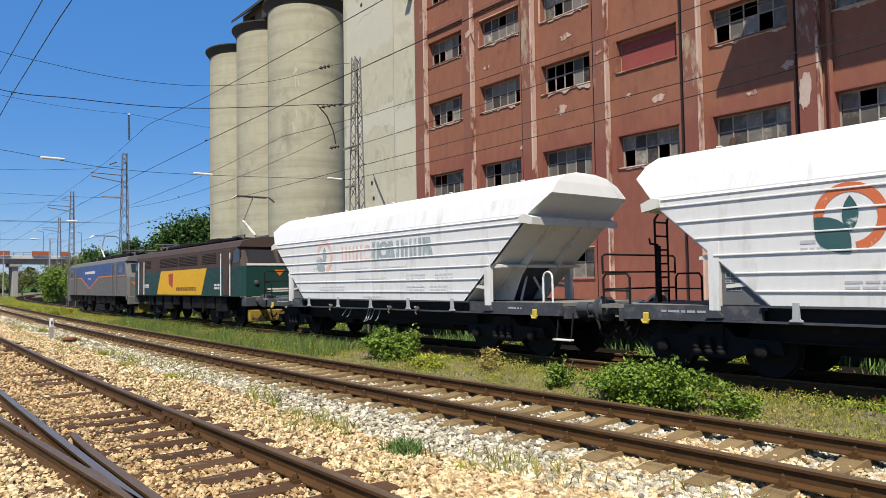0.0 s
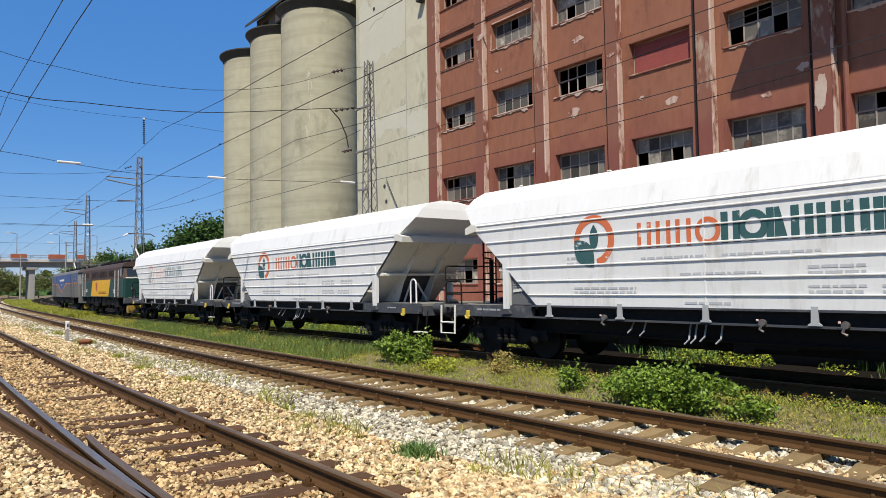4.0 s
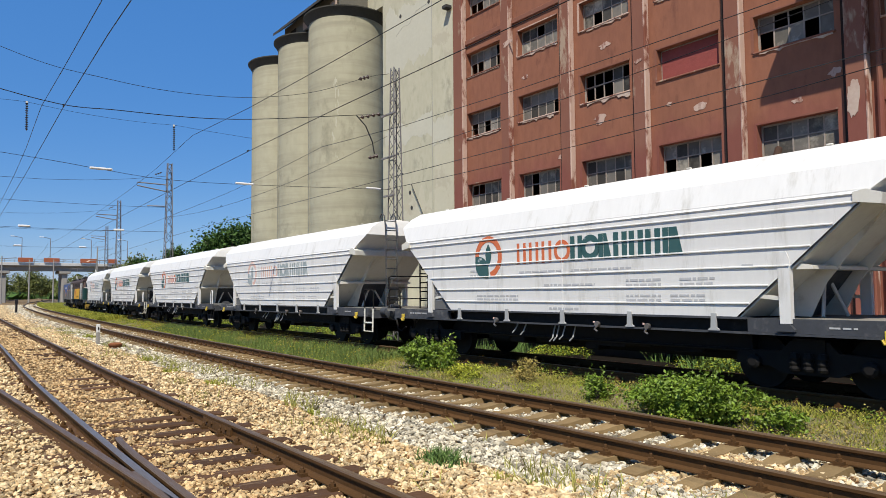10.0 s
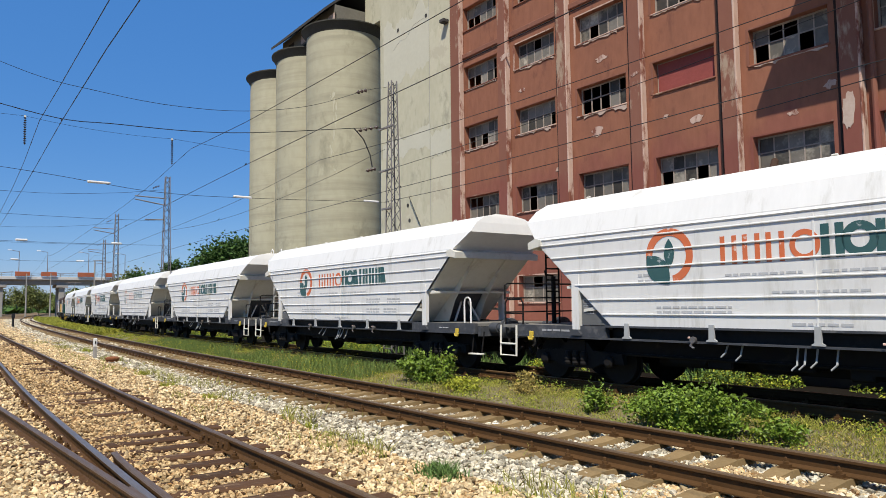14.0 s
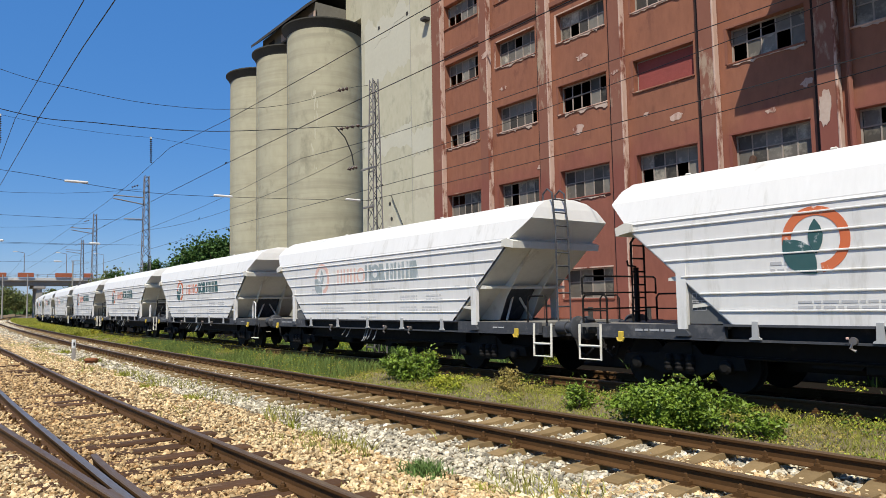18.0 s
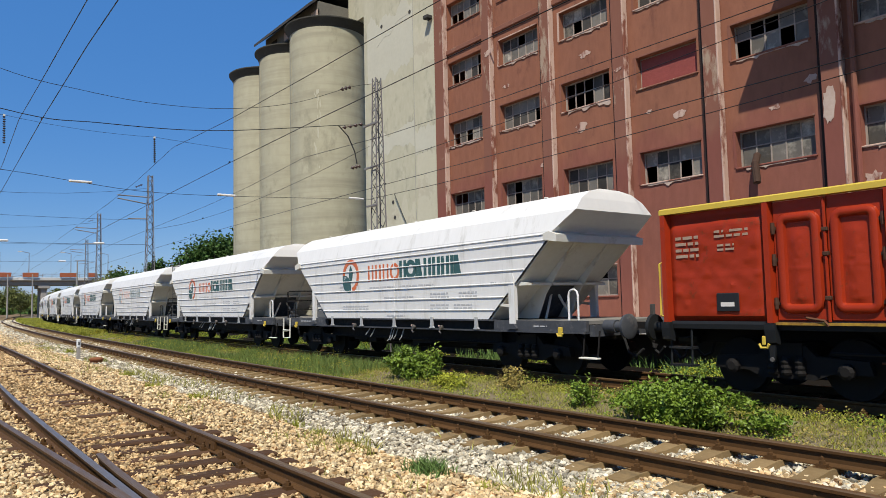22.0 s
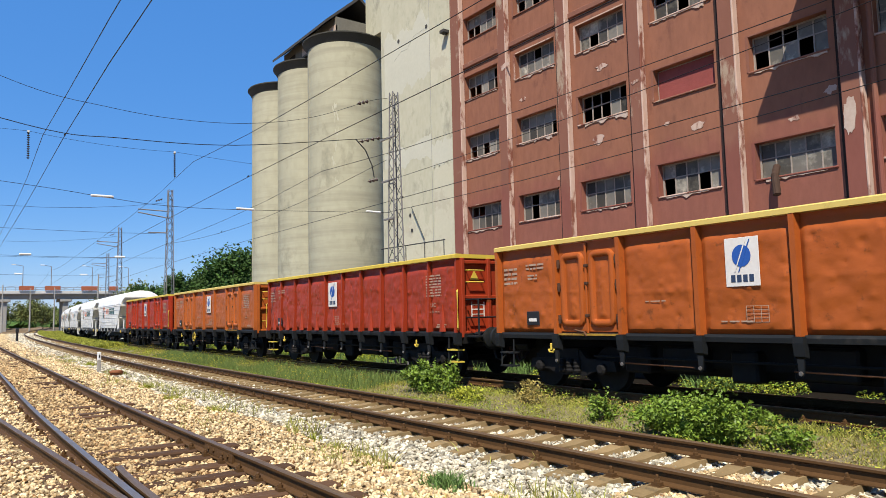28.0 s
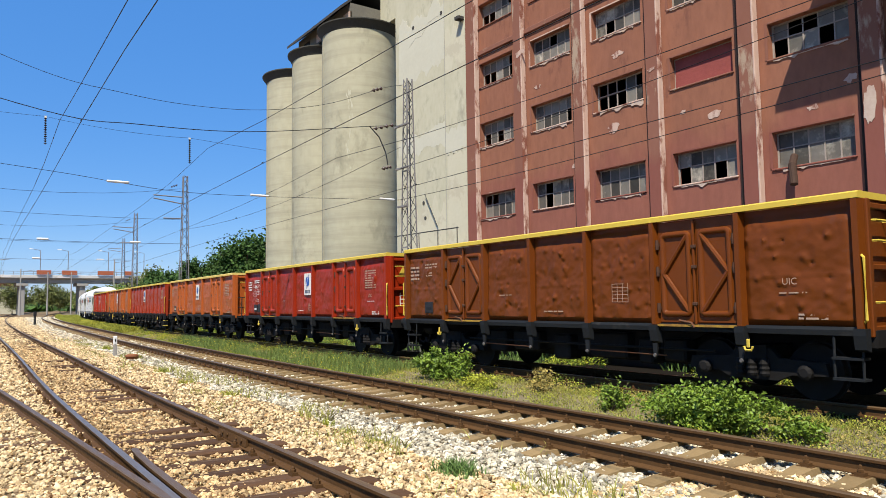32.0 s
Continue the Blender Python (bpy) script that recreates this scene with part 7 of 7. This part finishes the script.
# ---- ballast stones ----
def build_ballast():
    rng = np.random.default_rng(4)
    bm = bmesh.new()
    bmesh.ops.create_icosphere(bm, subdivisions=1, radius=1.0)
    base = np.array([tuple(v.co) for v in bm.verts])
    faces = np.array([[v.index for v in f.verts] for f in bm.faces])
    bm.free()
    forms = []
    for k in range(10):
        q = base * (1 + rng.uniform(-0.32, 0.32, (len(base), 1)))
        # cut a few flat facets
        for _ in range(7):
            nrm = rng.normal(size=3)
            nrm /= np.linalg.norm(nrm)
            dist = q @ nrm
            lim = rng.uniform(0.38, 0.72)
            q = q - np.maximum(dist - lim, 0)[:, None] * nrm
        forms.append(q)
    forms = np.array(forms)

    def scatter(x, y, z, size, mat, name, label):
        n = len(x)
        q = rng.normal(size=(n, 4))
        q /= np.linalg.norm(q, axis=1)[:, None]
        w, a, b, c = q.T
        R = np.stack([1 - 2 * (b * b + c * c), 2 * (a * b - c * w), 2 * (a * c + b * w), 2 * (a * b + c * w), 1 - 2 * (a * a + c * c), 2 * (b * c - a * w), 2 * (a * c - b * w), 2 * (b * c + a * w), 1 - 2 * (a * a + b * b)], 1).reshape(n, 3, 3)
        sc = size[:, None] * rng.uniform(0.65, 1.25, (n, 3))
        v = forms[rng.integers(0, len(forms), n)] * sc[:, None, :]
        v = np.einsum("nij,nkj->nki", R, v)
        v[:, :, 2] *= 0.85
        v += np.stack([x, y, z], 1)[:, None, :]
        f = (faces[None] + (np.arange(n) * len(base))[:, None, None]).reshape(-1, 3)
        return tagged(new(name, fast_mesh(name, v.reshape(-1, 3), f, mat)), label, "ballast", kind="stuff")

    def near_x(n, x0, x1, power):
        return x0 + (x1 - x0) * rng.uniform(0, 1, n) ** power

    def fan(n, reach, power):
        """Places on the ground in front of the eye, thinning with distance."""
        az = np.radians(rng.uniform(2.0, 76.0, n))
        r = 3.6 + (reach - 3.6) * rng.uniform(0, 1, n) ** power
        return -r * np.cos(az), r * np.sin(az), r

    def heights(x, y):
        return np.array([ground_height(a, b) for a, b in zip(x, y)])

    x, y, r = fan(230000, 44.0, 1.42)
    near = np.array([line_near(a) for a in x])
    main = np.array([line_main(a) for a in x])
    edge = (near + main) / 2 + 0.18 + np.array([0.45 * noise.noise((a * 0.6, b * 0.9, 2.0)) for a, b in zip(x, y)])
    size = rng.uniform(0.019, 0.046, len(x)) * (1 + np.maximum(r - 12, 0) * 0.035)
    # warm stones round the near track
    k = np.nonzero((y < edge) & (y > -0.6))[0][:50000]
    z = heights(x[k], y[k]) + rng.uniform(-0.015, 0.012, len(k))
    stained = np.abs(y[k] - near[k]) < 0.80 + 0.25 * rng.normal(size=len(k))
    for sel, mat, nm, lb in ((~stained, M_STONE_WARM, "warm_ballast", "warm yellowish ballast stones beside the near track"), (stained, M_STONE_RUST, "rusty_ballast", "rust-stained ballast stones between the near rails")):
        scatter(x[k][sel], y[k][sel], z[sel], size[k][sel], mat, nm, lb)
    # the bed goes on past the eye
    n = 30000
    bx, by = -5.0 + 29.0 * rng.uniform(0, 1, n) ** 1.7, rng.uniform(-0.8, 7.4, n)
    clear_of = np.hypot(bx, by) > 1.2
    bx, by = bx[clear_of], by[clear_of]
    scatter(bx, by, heights(bx, by), rng.uniform(0.03, 0.06, len(bx)), M_STONE_WARM, "bed_ballast", "warm ballast stones of the track bed")
    # coarse stones far along both tracks
    n = 20000
    fx = -38 - 130 * rng.uniform(0, 1, n) ** 1.5
    lo, hi = np.array([line_near(a) - 4.5 for a in fx]), np.array([line_main(a) + 1.5 for a in fx])
    fy = lo + (hi - lo) * rng.uniform(0, 1, n)
    fs = rng.uniform(0.05, 0.09, n) * (1 + (-38 - fx) * 0.012)
    mid = np.array([(line_near(a) + line_main(a)) / 2 + 0.3 for a in fx]) + rng.normal(size=n) * 0.5
    for sel, mat, nm, lb in ((fy < mid, M_STONE_WARM, "far_warm_ballast", "warm ballast stones far along the near track"), (fy >= mid, M_STONE_GREY, "far_grey_ballast", "pale ballast stones far along the main track")):
        k = np.nonzero(sel)[0]
        scatter(fx[k], fy[k], heights(fx[k], fy[k]) - 0.02, fs[k], mat, nm, lb)
    # grey stones on the shoulder of the main track and between its sleepers
    k = np.nonzero((y >= edge) & (y < main + 1.45))[0][:42000]
    z = heights(x[k], y[k]) + rng.uniform(-0.030, 0.020, len(k))
    z = np.where(np.abs(y[k] - main[k]) < 0.95, z - 0.03, z)
    scatter(x[k], y[k], z, size[k] * 1.18, M_STONE_GREY, "grey_ballast", "pale grey ballast stones of the main track")


build_plants()
build_grass()
build_ballast()


# ---- small trackside things ----
def build_small():
    f = thing("loading_platform", "low concrete loading platform along the foot of the factory", "platform")
    part("slab", Build().box(-33.0, 17.5, 17.0, 19.70, 0.54, 0.66, 0.02), M_CONC_PALE, f, "pale worn slab edge")
    # the wall's dark colour stands for the shaded void below the slab
    part("supporting_wall", Build().box(-33.0, 17.5, 17.75, 18.05, -0.5, 0.537), M_CAP, f, "dark wall painted for the shaded void under the slab")
    for x in (-15.1, -12.9, -11.6, -9.6, -6.4, -4.2):
        part("bollard", Build().box(x - 0.06, x + 0.06, 17.36, 17.48, 0.663, 1.42, 0.015), M_CAP, f, "short dark post on the platform")
    p = thing("marker_post", "short white-topped concrete marker post beside the track", "marker post", pose(-29.8, 5.3, -0.3))
    part("shaft", Build().box(-0.065, 0.065, -0.06, 0.06, 0, 0.50, 0.012), M_CONC, p)
    part("head", Build().box(-0.07, 0.07, -0.065, 0.065, 0.503, 0.82, 0.02), M_WHITE, p, "white painted top")
    part("mark", Build().box(0.071, 0.074, -0.025, 0.025, 0.60, 0.72), M_BLACK, p)
    c = thing("rusty_cover", "low rusty orange iron cover beside the track", "iron cover", pose(-27.2, 5.4, -0.27))
    part("rim", Build().lathe([(0.17, 0.0), (0.21, 0.13), (0.23, 0.14), (0.23, 0.19), (0.20, 0.20)], (0, 0, 0), sides=20), M_RUST_BRIGHT, c, smooth=True)
    part("lid", Build().lathe([(0.195, 0.201), (0.17, 0.225), (0.05, 0.235)], (0, 0, 0), sides=20), M_RUST_BRIGHT, c)
    d = thing("dwarf_signal", "small dark dwarf signal post beside the near track", "signal", pose(-92.1, 8.0, -0.25))
    part("shaft", Build().tube([(0, 0, 0), (0, 0, 1.0)], 0.12, 8), M_BLACK, d)
    part("head", Build().box(-0.16, 0.16, -0.16, 0.16, 1.003, 1.5, 0.04), M_BLACK, d)


M_RUST_BRIGHT = material("bright_rust", (0.26, 0.10, 0.04), (0.16, 0.06, 0.028), 0.8, 0, 10, 2, 0.9, 0.3)
build_small()


# ---- the two locomotives ----
M_LOCO_GREEN = material("loco_green_paint", (0.009, 0.050, 0.041), (0.008, 0.034, 0.030), 0.5, 0, 6, 0.7, 0.9, 0.08, (0.05, 0.05, 0.04), 1.2, 0.6, 0.15)
M_LOCO_BROWN = material("sooty_brown_paint", (0.085, 0.055, 0.042), (0.055, 0.040, 0.034), 0.65, 0, 5, 0.5, 1.0, 0.1, (0.16, 0.075, 0.04), 0.9, 0.6, 0.15)
M_LOCO_YELLOW = material("loco_yellow_panel", (0.72, 0.40, 0.006), (0.58, 0.31, 0.01), 0.5, 0, 6, 0.7, 0.9, 0.05)
M_LOCO_BLUE = material("loco_blue_paint", (0.055, 0.105, 0.27), (0.035, 0.066, 0.17), 0.55, 0, 5, 0.6, 0.9, 0.05, (0.07, 0.075, 0.085), 1.0, 0.6, 0.2)
M_LOCO_GREY = material("loco_dusty_grey", (0.17, 0.165, 0.155), (0.10, 0.093, 0.085), 0.65, 0, 5, 0.5, 0.9, 0.08, (0.12, 0.10, 0.085), 1.0, 0.58, 0.2)
M_LOCO_ORANGE = plain("loco_orange_paint", (0.62, 0.20, 0.02))
M_PLOUGH = material("dirty_yellow_plough", (0.42, 0.27, 0.03), (0.10, 0.07, 0.03), 0.7, 0, 4, 2.2, 0.6, 0.1, (0.025, 0.02, 0.018), 2.0, 0.48, 0.06)
M_CABGLASS = bpy.data.materials.new("dark_cab_glass")
M_CABGLASS.use_nodes = True
M_CABGLASS.node_tree.nodes["Principled BSDF"].inputs["Base Color"].default_value = (0.02, 0.025, 0.03, 1)
M_CABGLASS.node_tree.nodes["Principled BSDF"].inputs["Roughness"].default_value = 0.08


def loco_shell(t, half, z0, z1, zr, mat_low, mat_up, mat_roof, z_mid, nose=0.5):
    """Cab-to-cab body: lower band, upper band, raked cab ends and a rounded roof."""
    def band(za, zb, la, lb, wa=1.45, wb=1.45):
        b = Build()
        v = []
        for z, l, w in ((za, la, wa), (zb, lb, wb)):
            v += [(-l, -w + 0.12, z), (-l + 0.18, -w, z), (l - 0.18, -w, z), (l, -w + 0.12, z), (l, w - 0.12, z), (l - 0.18, w, z), (-l + 0.18, w, z), (-l, w - 0.12, z)]
        return b.add(v, [(k, (k + 1) % 8, 8 + (k + 1) % 8, 8 + k) for k in range(8)] + [tuple(range(7, -1, -1)), tuple(range(8, 16))])
    part("lower_body", band(z0, z_mid, half, half), mat_low, t)
    part("upper_body", band(z_mid + 0.003, z1, half - 0.02, half - nose), mat_up, t)
    roof = [(-1.45, z1 + 0.003), (-1.32, z1 + 0.22), (-0.95, zr - 0.08), (-0.4, zr), (0.4, zr), (0.95, zr - 0.08), (1.32, z1 + 0.22), (1.45, z1 + 0.003)]
    part("roof", Build().prism(roof, "x", -half + nose * 0.75, half - nose * 0.75), mat_roof, t)


def pantograph(t, x, z, up=True, lean=1):
    p = Build()
    for y in (-0.5, 0.5):
        p.box(x - 0.6, x + 0.6, y - 0.04, y + 0.04, z + 0.12, z + 0.18)
        for s in (-0.5, 0.5):
            p.lathe([(0.05, z), (0.07, z + 0.04), (0.05, z + 0.12)], (x + s, y, 0), sides=8)
    part("pantograph_base", p, M_STEEL, t)
    if up:
        part("pantograph_arm", Build().tube([(x - 0.5 * lean, 0, z + 0.15), (x + 0.75 * lean, 0, z + 0.85)], 0.05, 6).tube([(x + 0.75 * lean, 0, z + 0.85), (x - 0.25 * lean, 0, z + 1.75)], 0.035, 6), M_WHITE_END, t)
        part("pantograph_head", Build().tube([(x - 0.25 * lean, -0.95, z + 1.6), (x - 0.25 * lean, -0.7, z + 1.78), (x - 0.25 * lean, 0.7, z + 1.78), (x - 0.25 * lean, 0.95, z + 1.6)], 0.035, 6)
             .tube([(x, -0.7, z + 1.78), (x, 0.7, z + 1.78)], 0.03, 6), M_STEEL, t)
    else:
        part("pantograph_arm", Build().tube([(x - 0.5, 0, z + 0.2), (x + 0.8, 0, z + 0.26), (x - 0.2, 0, z + 0.34)], 0.04, 6), M_STEEL, t)
        part("pantograph_head", Build().tube([(x - 0.2, -0.9, z + 0.3), (x - 0.2, 0.9, z + 0.3)], 0.035, 6), M_STEEL, t)


def loco_bogies(t, xs, r=0.58):
    for x in xs:
        add_bogie(t, x, r, 1.35)
    rnd = random.Random(3)
    for k in range(8):
        x = -5.4 + k * 1.36
        part("equipment_box", Build().box(x, x + rnd.uniform(0.9, 1.3), -1.3, -0.7, rnd.uniform(0.55, 0.85), 1.2, 0.03), M_BOGIE, t)
    for k in range(8):
        x = rnd.uniform(-5.8, 5.8)
        part("sand_pipe", Build().tube([(x, -1.36, 1.2), (x + rnd.uniform(-0.1, 0.1), -1.38, rnd.uniform(0.5, 0.8))], 0.025, 5), M_BOGIE, t)


def build_green_loco():
    t = thing("electric_locomotive", "green and sooty brown electric locomotive with a yellow side panel", "locomotive")
    half = 7.35
    loco_shell(t, half, 1.22, 3.10, 3.50, M_LOCO_GREEN, M_LOCO_BROWN, M_LOCO_BROWN, 2.36)
    y = -1.458
    part("yellow_panel", Build().prism([(-3.3, 1.27), (2.9, 1.27), (3.55, 2.37), (-2.65, 2.37)], "y", y, y + 0.006), M_LOCO_YELLOW, t, "yellow slanted side panel")
    part("panel_emblem", Build().prism([(-1.4, 1.75), (-0.9, 1.55), (-0.8, 2.25), (-1.5, 2.2)], "y", y - 0.004, y - 0.001), plain("panel_red", (0.42, 0.05, 0.03)), t)
    rnd = random.Random(2)
    part("panel_print", bars_block(-0.4, 2.3, 1.45, 1.62, y - 0.004, 2, rnd), M_RUST, t)
    part("side_print", bars_block(-6.0, -4.6, 1.6, 1.8, y, 2, rnd), M_WHITE_INK, t)
    part("side_print", bars_block(4.4, 5.0, 1.5, 1.75, y, 2, rnd), M_WHITE_INK, t)
    for xa, xb in ((-6.3, -4.3), (-2.8, -0.2), (0.0, 2.4), (3.0, 4.6)):
        g = part("side_grille", Build().box(xa, xb, y - 0.004, y + 0.02, 2.55, 2.95), M_DARK, t, "dark side grille")
        for k in range(6):
            part("grille_slat", Build().box(xa, xb, y - 0.014, y - 0.004, 2.57 + k * 0.065, 2.595 + k * 0.065), M_LOCO_BROWN, g)
    for e in (-1, 1):
        xd = e * 5.75
        part("cab_door", Build().box(xd - 0.36, xd + 0.36, y - 0.006, y + 0.02, 1.25, 3.04, 0.01), M_LOCO_BROWN, t)
        for s in (-0.47, 0.47):
            part("handrail", Build().tube([(xd + s, y - 0.06, 1.25), (xd + s, y - 0.06, 2.9)], 0.022, 6), M_WHITE, t, "white door handrail")
        part("side_window", Build().box(e * 6.72 - 0.3, e * 6.72 + 0.3, y - 0.003, y + 0.04, 2.5, 2.98), M_CABGLASS, t)
        # end windows, trim, lights, number bars
        def on_end(ya, yb, za, zb, d):
            q = lambda z: e * (half - 0.02 - max(0.0, (z - 2.363) / (3.10 - 2.363)) * 0.48 + d)
            v = [(q(z), yy, z) for z in (za, zb) for yy in (ya, yb)] + [(q(z) - e * 0.03, yy, z) for z in (za, zb) for yy in (ya, yb)]
            return Build().add(v, [(0, 1, 3, 2), (6, 7, 5, 4), (0, 4, 5, 1), (1, 5, 7, 3), (3, 7, 6, 2), (2, 6, 4, 0)])
        for ya, yb in ((-1.2, -0.08), (0.08, 1.2)):
            part("cab_window", on_end(ya, yb, 2.5, 2.98, 0.012), M_CABGLASS, t)
        part("end_trim", Build().box(min(e * half, e * (half + 0.02)), max(e * half, e * (half + 0.02)), -1.32, 1.32, 2.38, 2.46), M_WHITE, t, "white trim below the cab windows")
        for yy in (-0.95, 0.95):
            part("headlight", Build().lathe([(0.08, e * half), (0.09, e * (half + 0.05)), (0.06, e * (half + 0.06))], (0, yy, 1.75), "x", 12), M_STEEL, t)
        part("end_emblem", Build().prism([(-0.22, 2.22), (0.22, 2.22), (0.0, 1.98)], "x", min(e * (half + 0.003), e * (half + 0.01)), max(e * (half + 0.003), e * (half + 0.01))), M_LOCO_ORANGE, t)
        part("number_bars", Build().box(min(e * (half + 0.003), e * (half + 0.01)), max(e * (half + 0.003), e * (half + 0.01)), -0.5, 0.5, 1.38, 1.52), M_WHITE_INK, t)
        part("snow_plough", Build().box(min(e * (half - 0.1), e * (half + 0.1)), max(e * (half - 0.1), e * (half + 0.1)), -1.25, 1.25, 0.28, 0.72, 0.03), M_PLOUGH, t, "yellow and black end plate")
        part("buffer_beam", Build().box(min(e * (half - 0.3), e * (half + 0.05)), max(e * (half - 0.3), e * (half + 0.05)), -1.4, 1.4, 0.85, 1.2, 0.02), M_FRAME, t)
        add_buffers(t, e * (half + 0.05), e)
    for k in range(5):
        part("roof_box", Build().box(-4.5 + k * 1.9, -3.2 + k * 1.9, -0.6, 0.6, 3.503, 3.64 + 0.06 * (k % 2), 0.04), M_BOGIE, t)
    pantograph(t, 4.6, 3.52, True, -1)
    pantograph(t, -5.3, 3.52, False)
    loco_bogies(t, (-4.1, 4.1))
    vehicle(t, -32.95)


def build_blue_loco():
    t = thing("electric_locomotive", "blue and dusty grey electric locomotive with an orange cab patch", "locomotive")
    half = 8.95
    loco_shell(t, half, 1.15, 3.10, 3.50, M_LOCO_GREY, M_LOCO_GREY, M_LOCO_GREY, 2.2, 0.55)
    y = -1.458
    part("blue_panel", Build().prism([(-8.0, 2.35), (-8.0, 3.08), (5.6, 3.08), (5.6, 2.35), (1.6, 2.35), (-1.2, 1.62), (-4.0, 2.35)], "y", y, y + 0.006), M_LOCO_BLUE, t, "blue side panel with a pointed lower edge")
    part("blue_panel", Build().box(6.4, 8.2, y, y + 0.006, 2.35, 3.08), M_LOCO_BLUE, t)
    part("orange_line", Build().prism([(-8.0, 2.27), (-4.05, 2.27), (-1.2, 1.53), (1.65, 2.27), (8.3, 2.27), (8.3, 2.345), (1.55, 2.345), (-1.2, 1.612), (-3.95, 2.345), (-8.0, 2.345)], "y", y - 0.001, y + 0.006), M_LOCO_ORANGE, t)
    rnd = random.Random(6)
    part("side_print", bars_block(-2.6, 0.4, 2.55, 2.8, y - 0.004, 1, rnd), M_WHITE_INK, t)
    part("side_print", bars_block(-1.6, -0.8, 2.2, 2.3, y - 0.004, 1, rnd), M_WHITE_INK, t)
    for e in (-1, 1):
        xd = e * 6.0
        part("cab_door", Build().box(xd - 0.36, xd + 0.36, y - 0.003, y + 0.02, 1.2, 3.04, 0.01), M_LOCO_GREY, t)
        for s in (-0.48, 0.48):
            part("handrail", Build().tube([(xd + s, y - 0.06, 1.2), (xd + s, y - 0.06, 2.9)], 0.025, 6), M_STEEL, t)
        part("side_window", Build().box(e * 7.4 - 0.45, e * 7.4 + 0.45, y - 0.008, y + 0.02, 2.45, 2.95), M_CABGLASS, t)
        for ya, yb in ((-1.2, -0.08), (0.08, 1.2)):
            q = lambda z: e * (half - 0.02 - (z - 2.2) / 0.9 * 0.53 + 0.012)
            v = [(q(z), yy, z) for z in (2.45, 2.95) for yy in (ya, yb)] + [(q(z) - e * 0.03, yy, z) for z in (2.45, 2.95) for yy in (ya, yb)]
            part("cab_window", Build().add(v, [(0, 1, 3, 2), (6, 7, 5, 4), (0, 4, 5, 1), (1, 5, 7, 3), (3, 7, 6, 2), (2, 6, 4, 0)]), M_CABGLASS, t)
        part("orange_patch", Build().prism([(-1.3, 1.95), (1.3, 1.95), (0.8, 1.5), (-0.8, 1.5)], "x", min(e * (half + 0.003), e * (half + 0.01)), max(e * (half + 0.003), e * (half + 0.01))), M_LOCO_ORANGE, t, "orange end patch")
        part("headlight", Build().lathe([(0.14, e * (half - 0.6)), (0.15, e * (half - 0.4)), (0.1, e * (half - 0.38))], (0, 0, 3.4), "x", 12), M_WHITE, t, "white roof headlight")
        for yy in (-0.95, 0.95):
            part("headlight", Build().lathe([(0.12, e * half), (0.13, e * (half + 0.05)), (0.09, e * (half + 0.06))], (0, yy, 1.5), "x", 12), M_WHITE, t)
        part("buffer_beam", Build().box(min(e * (half - 0.3), e * (half + 0.05)), max(e * (half - 0.3), e * (half + 0.05)), -1.4, 1.4, 0.7, 1.147, 0.02), M_LOCO_GREY, t)
        add_buffers(t, e * (half + 0.05), e)
    for k in range(5):
        part("roof_box", Build().box(-5.5 + k * 2.4, -3.9 + k * 2.4, -0.6, 0.6, 3.503, 3.7, 0.04), M_BOGIE, t)
    pantograph(t, -4.2, 3.52, True, -1)
    pantograph(t, 6.0, 3.52, False)
    loco_bogies(t, (-5.2, 5.2), 0.6)
    vehicle(t, -32.95 - 7.35 - 1.25 - 8.95)


build_green_loco()
build_blue_loco()


motions()
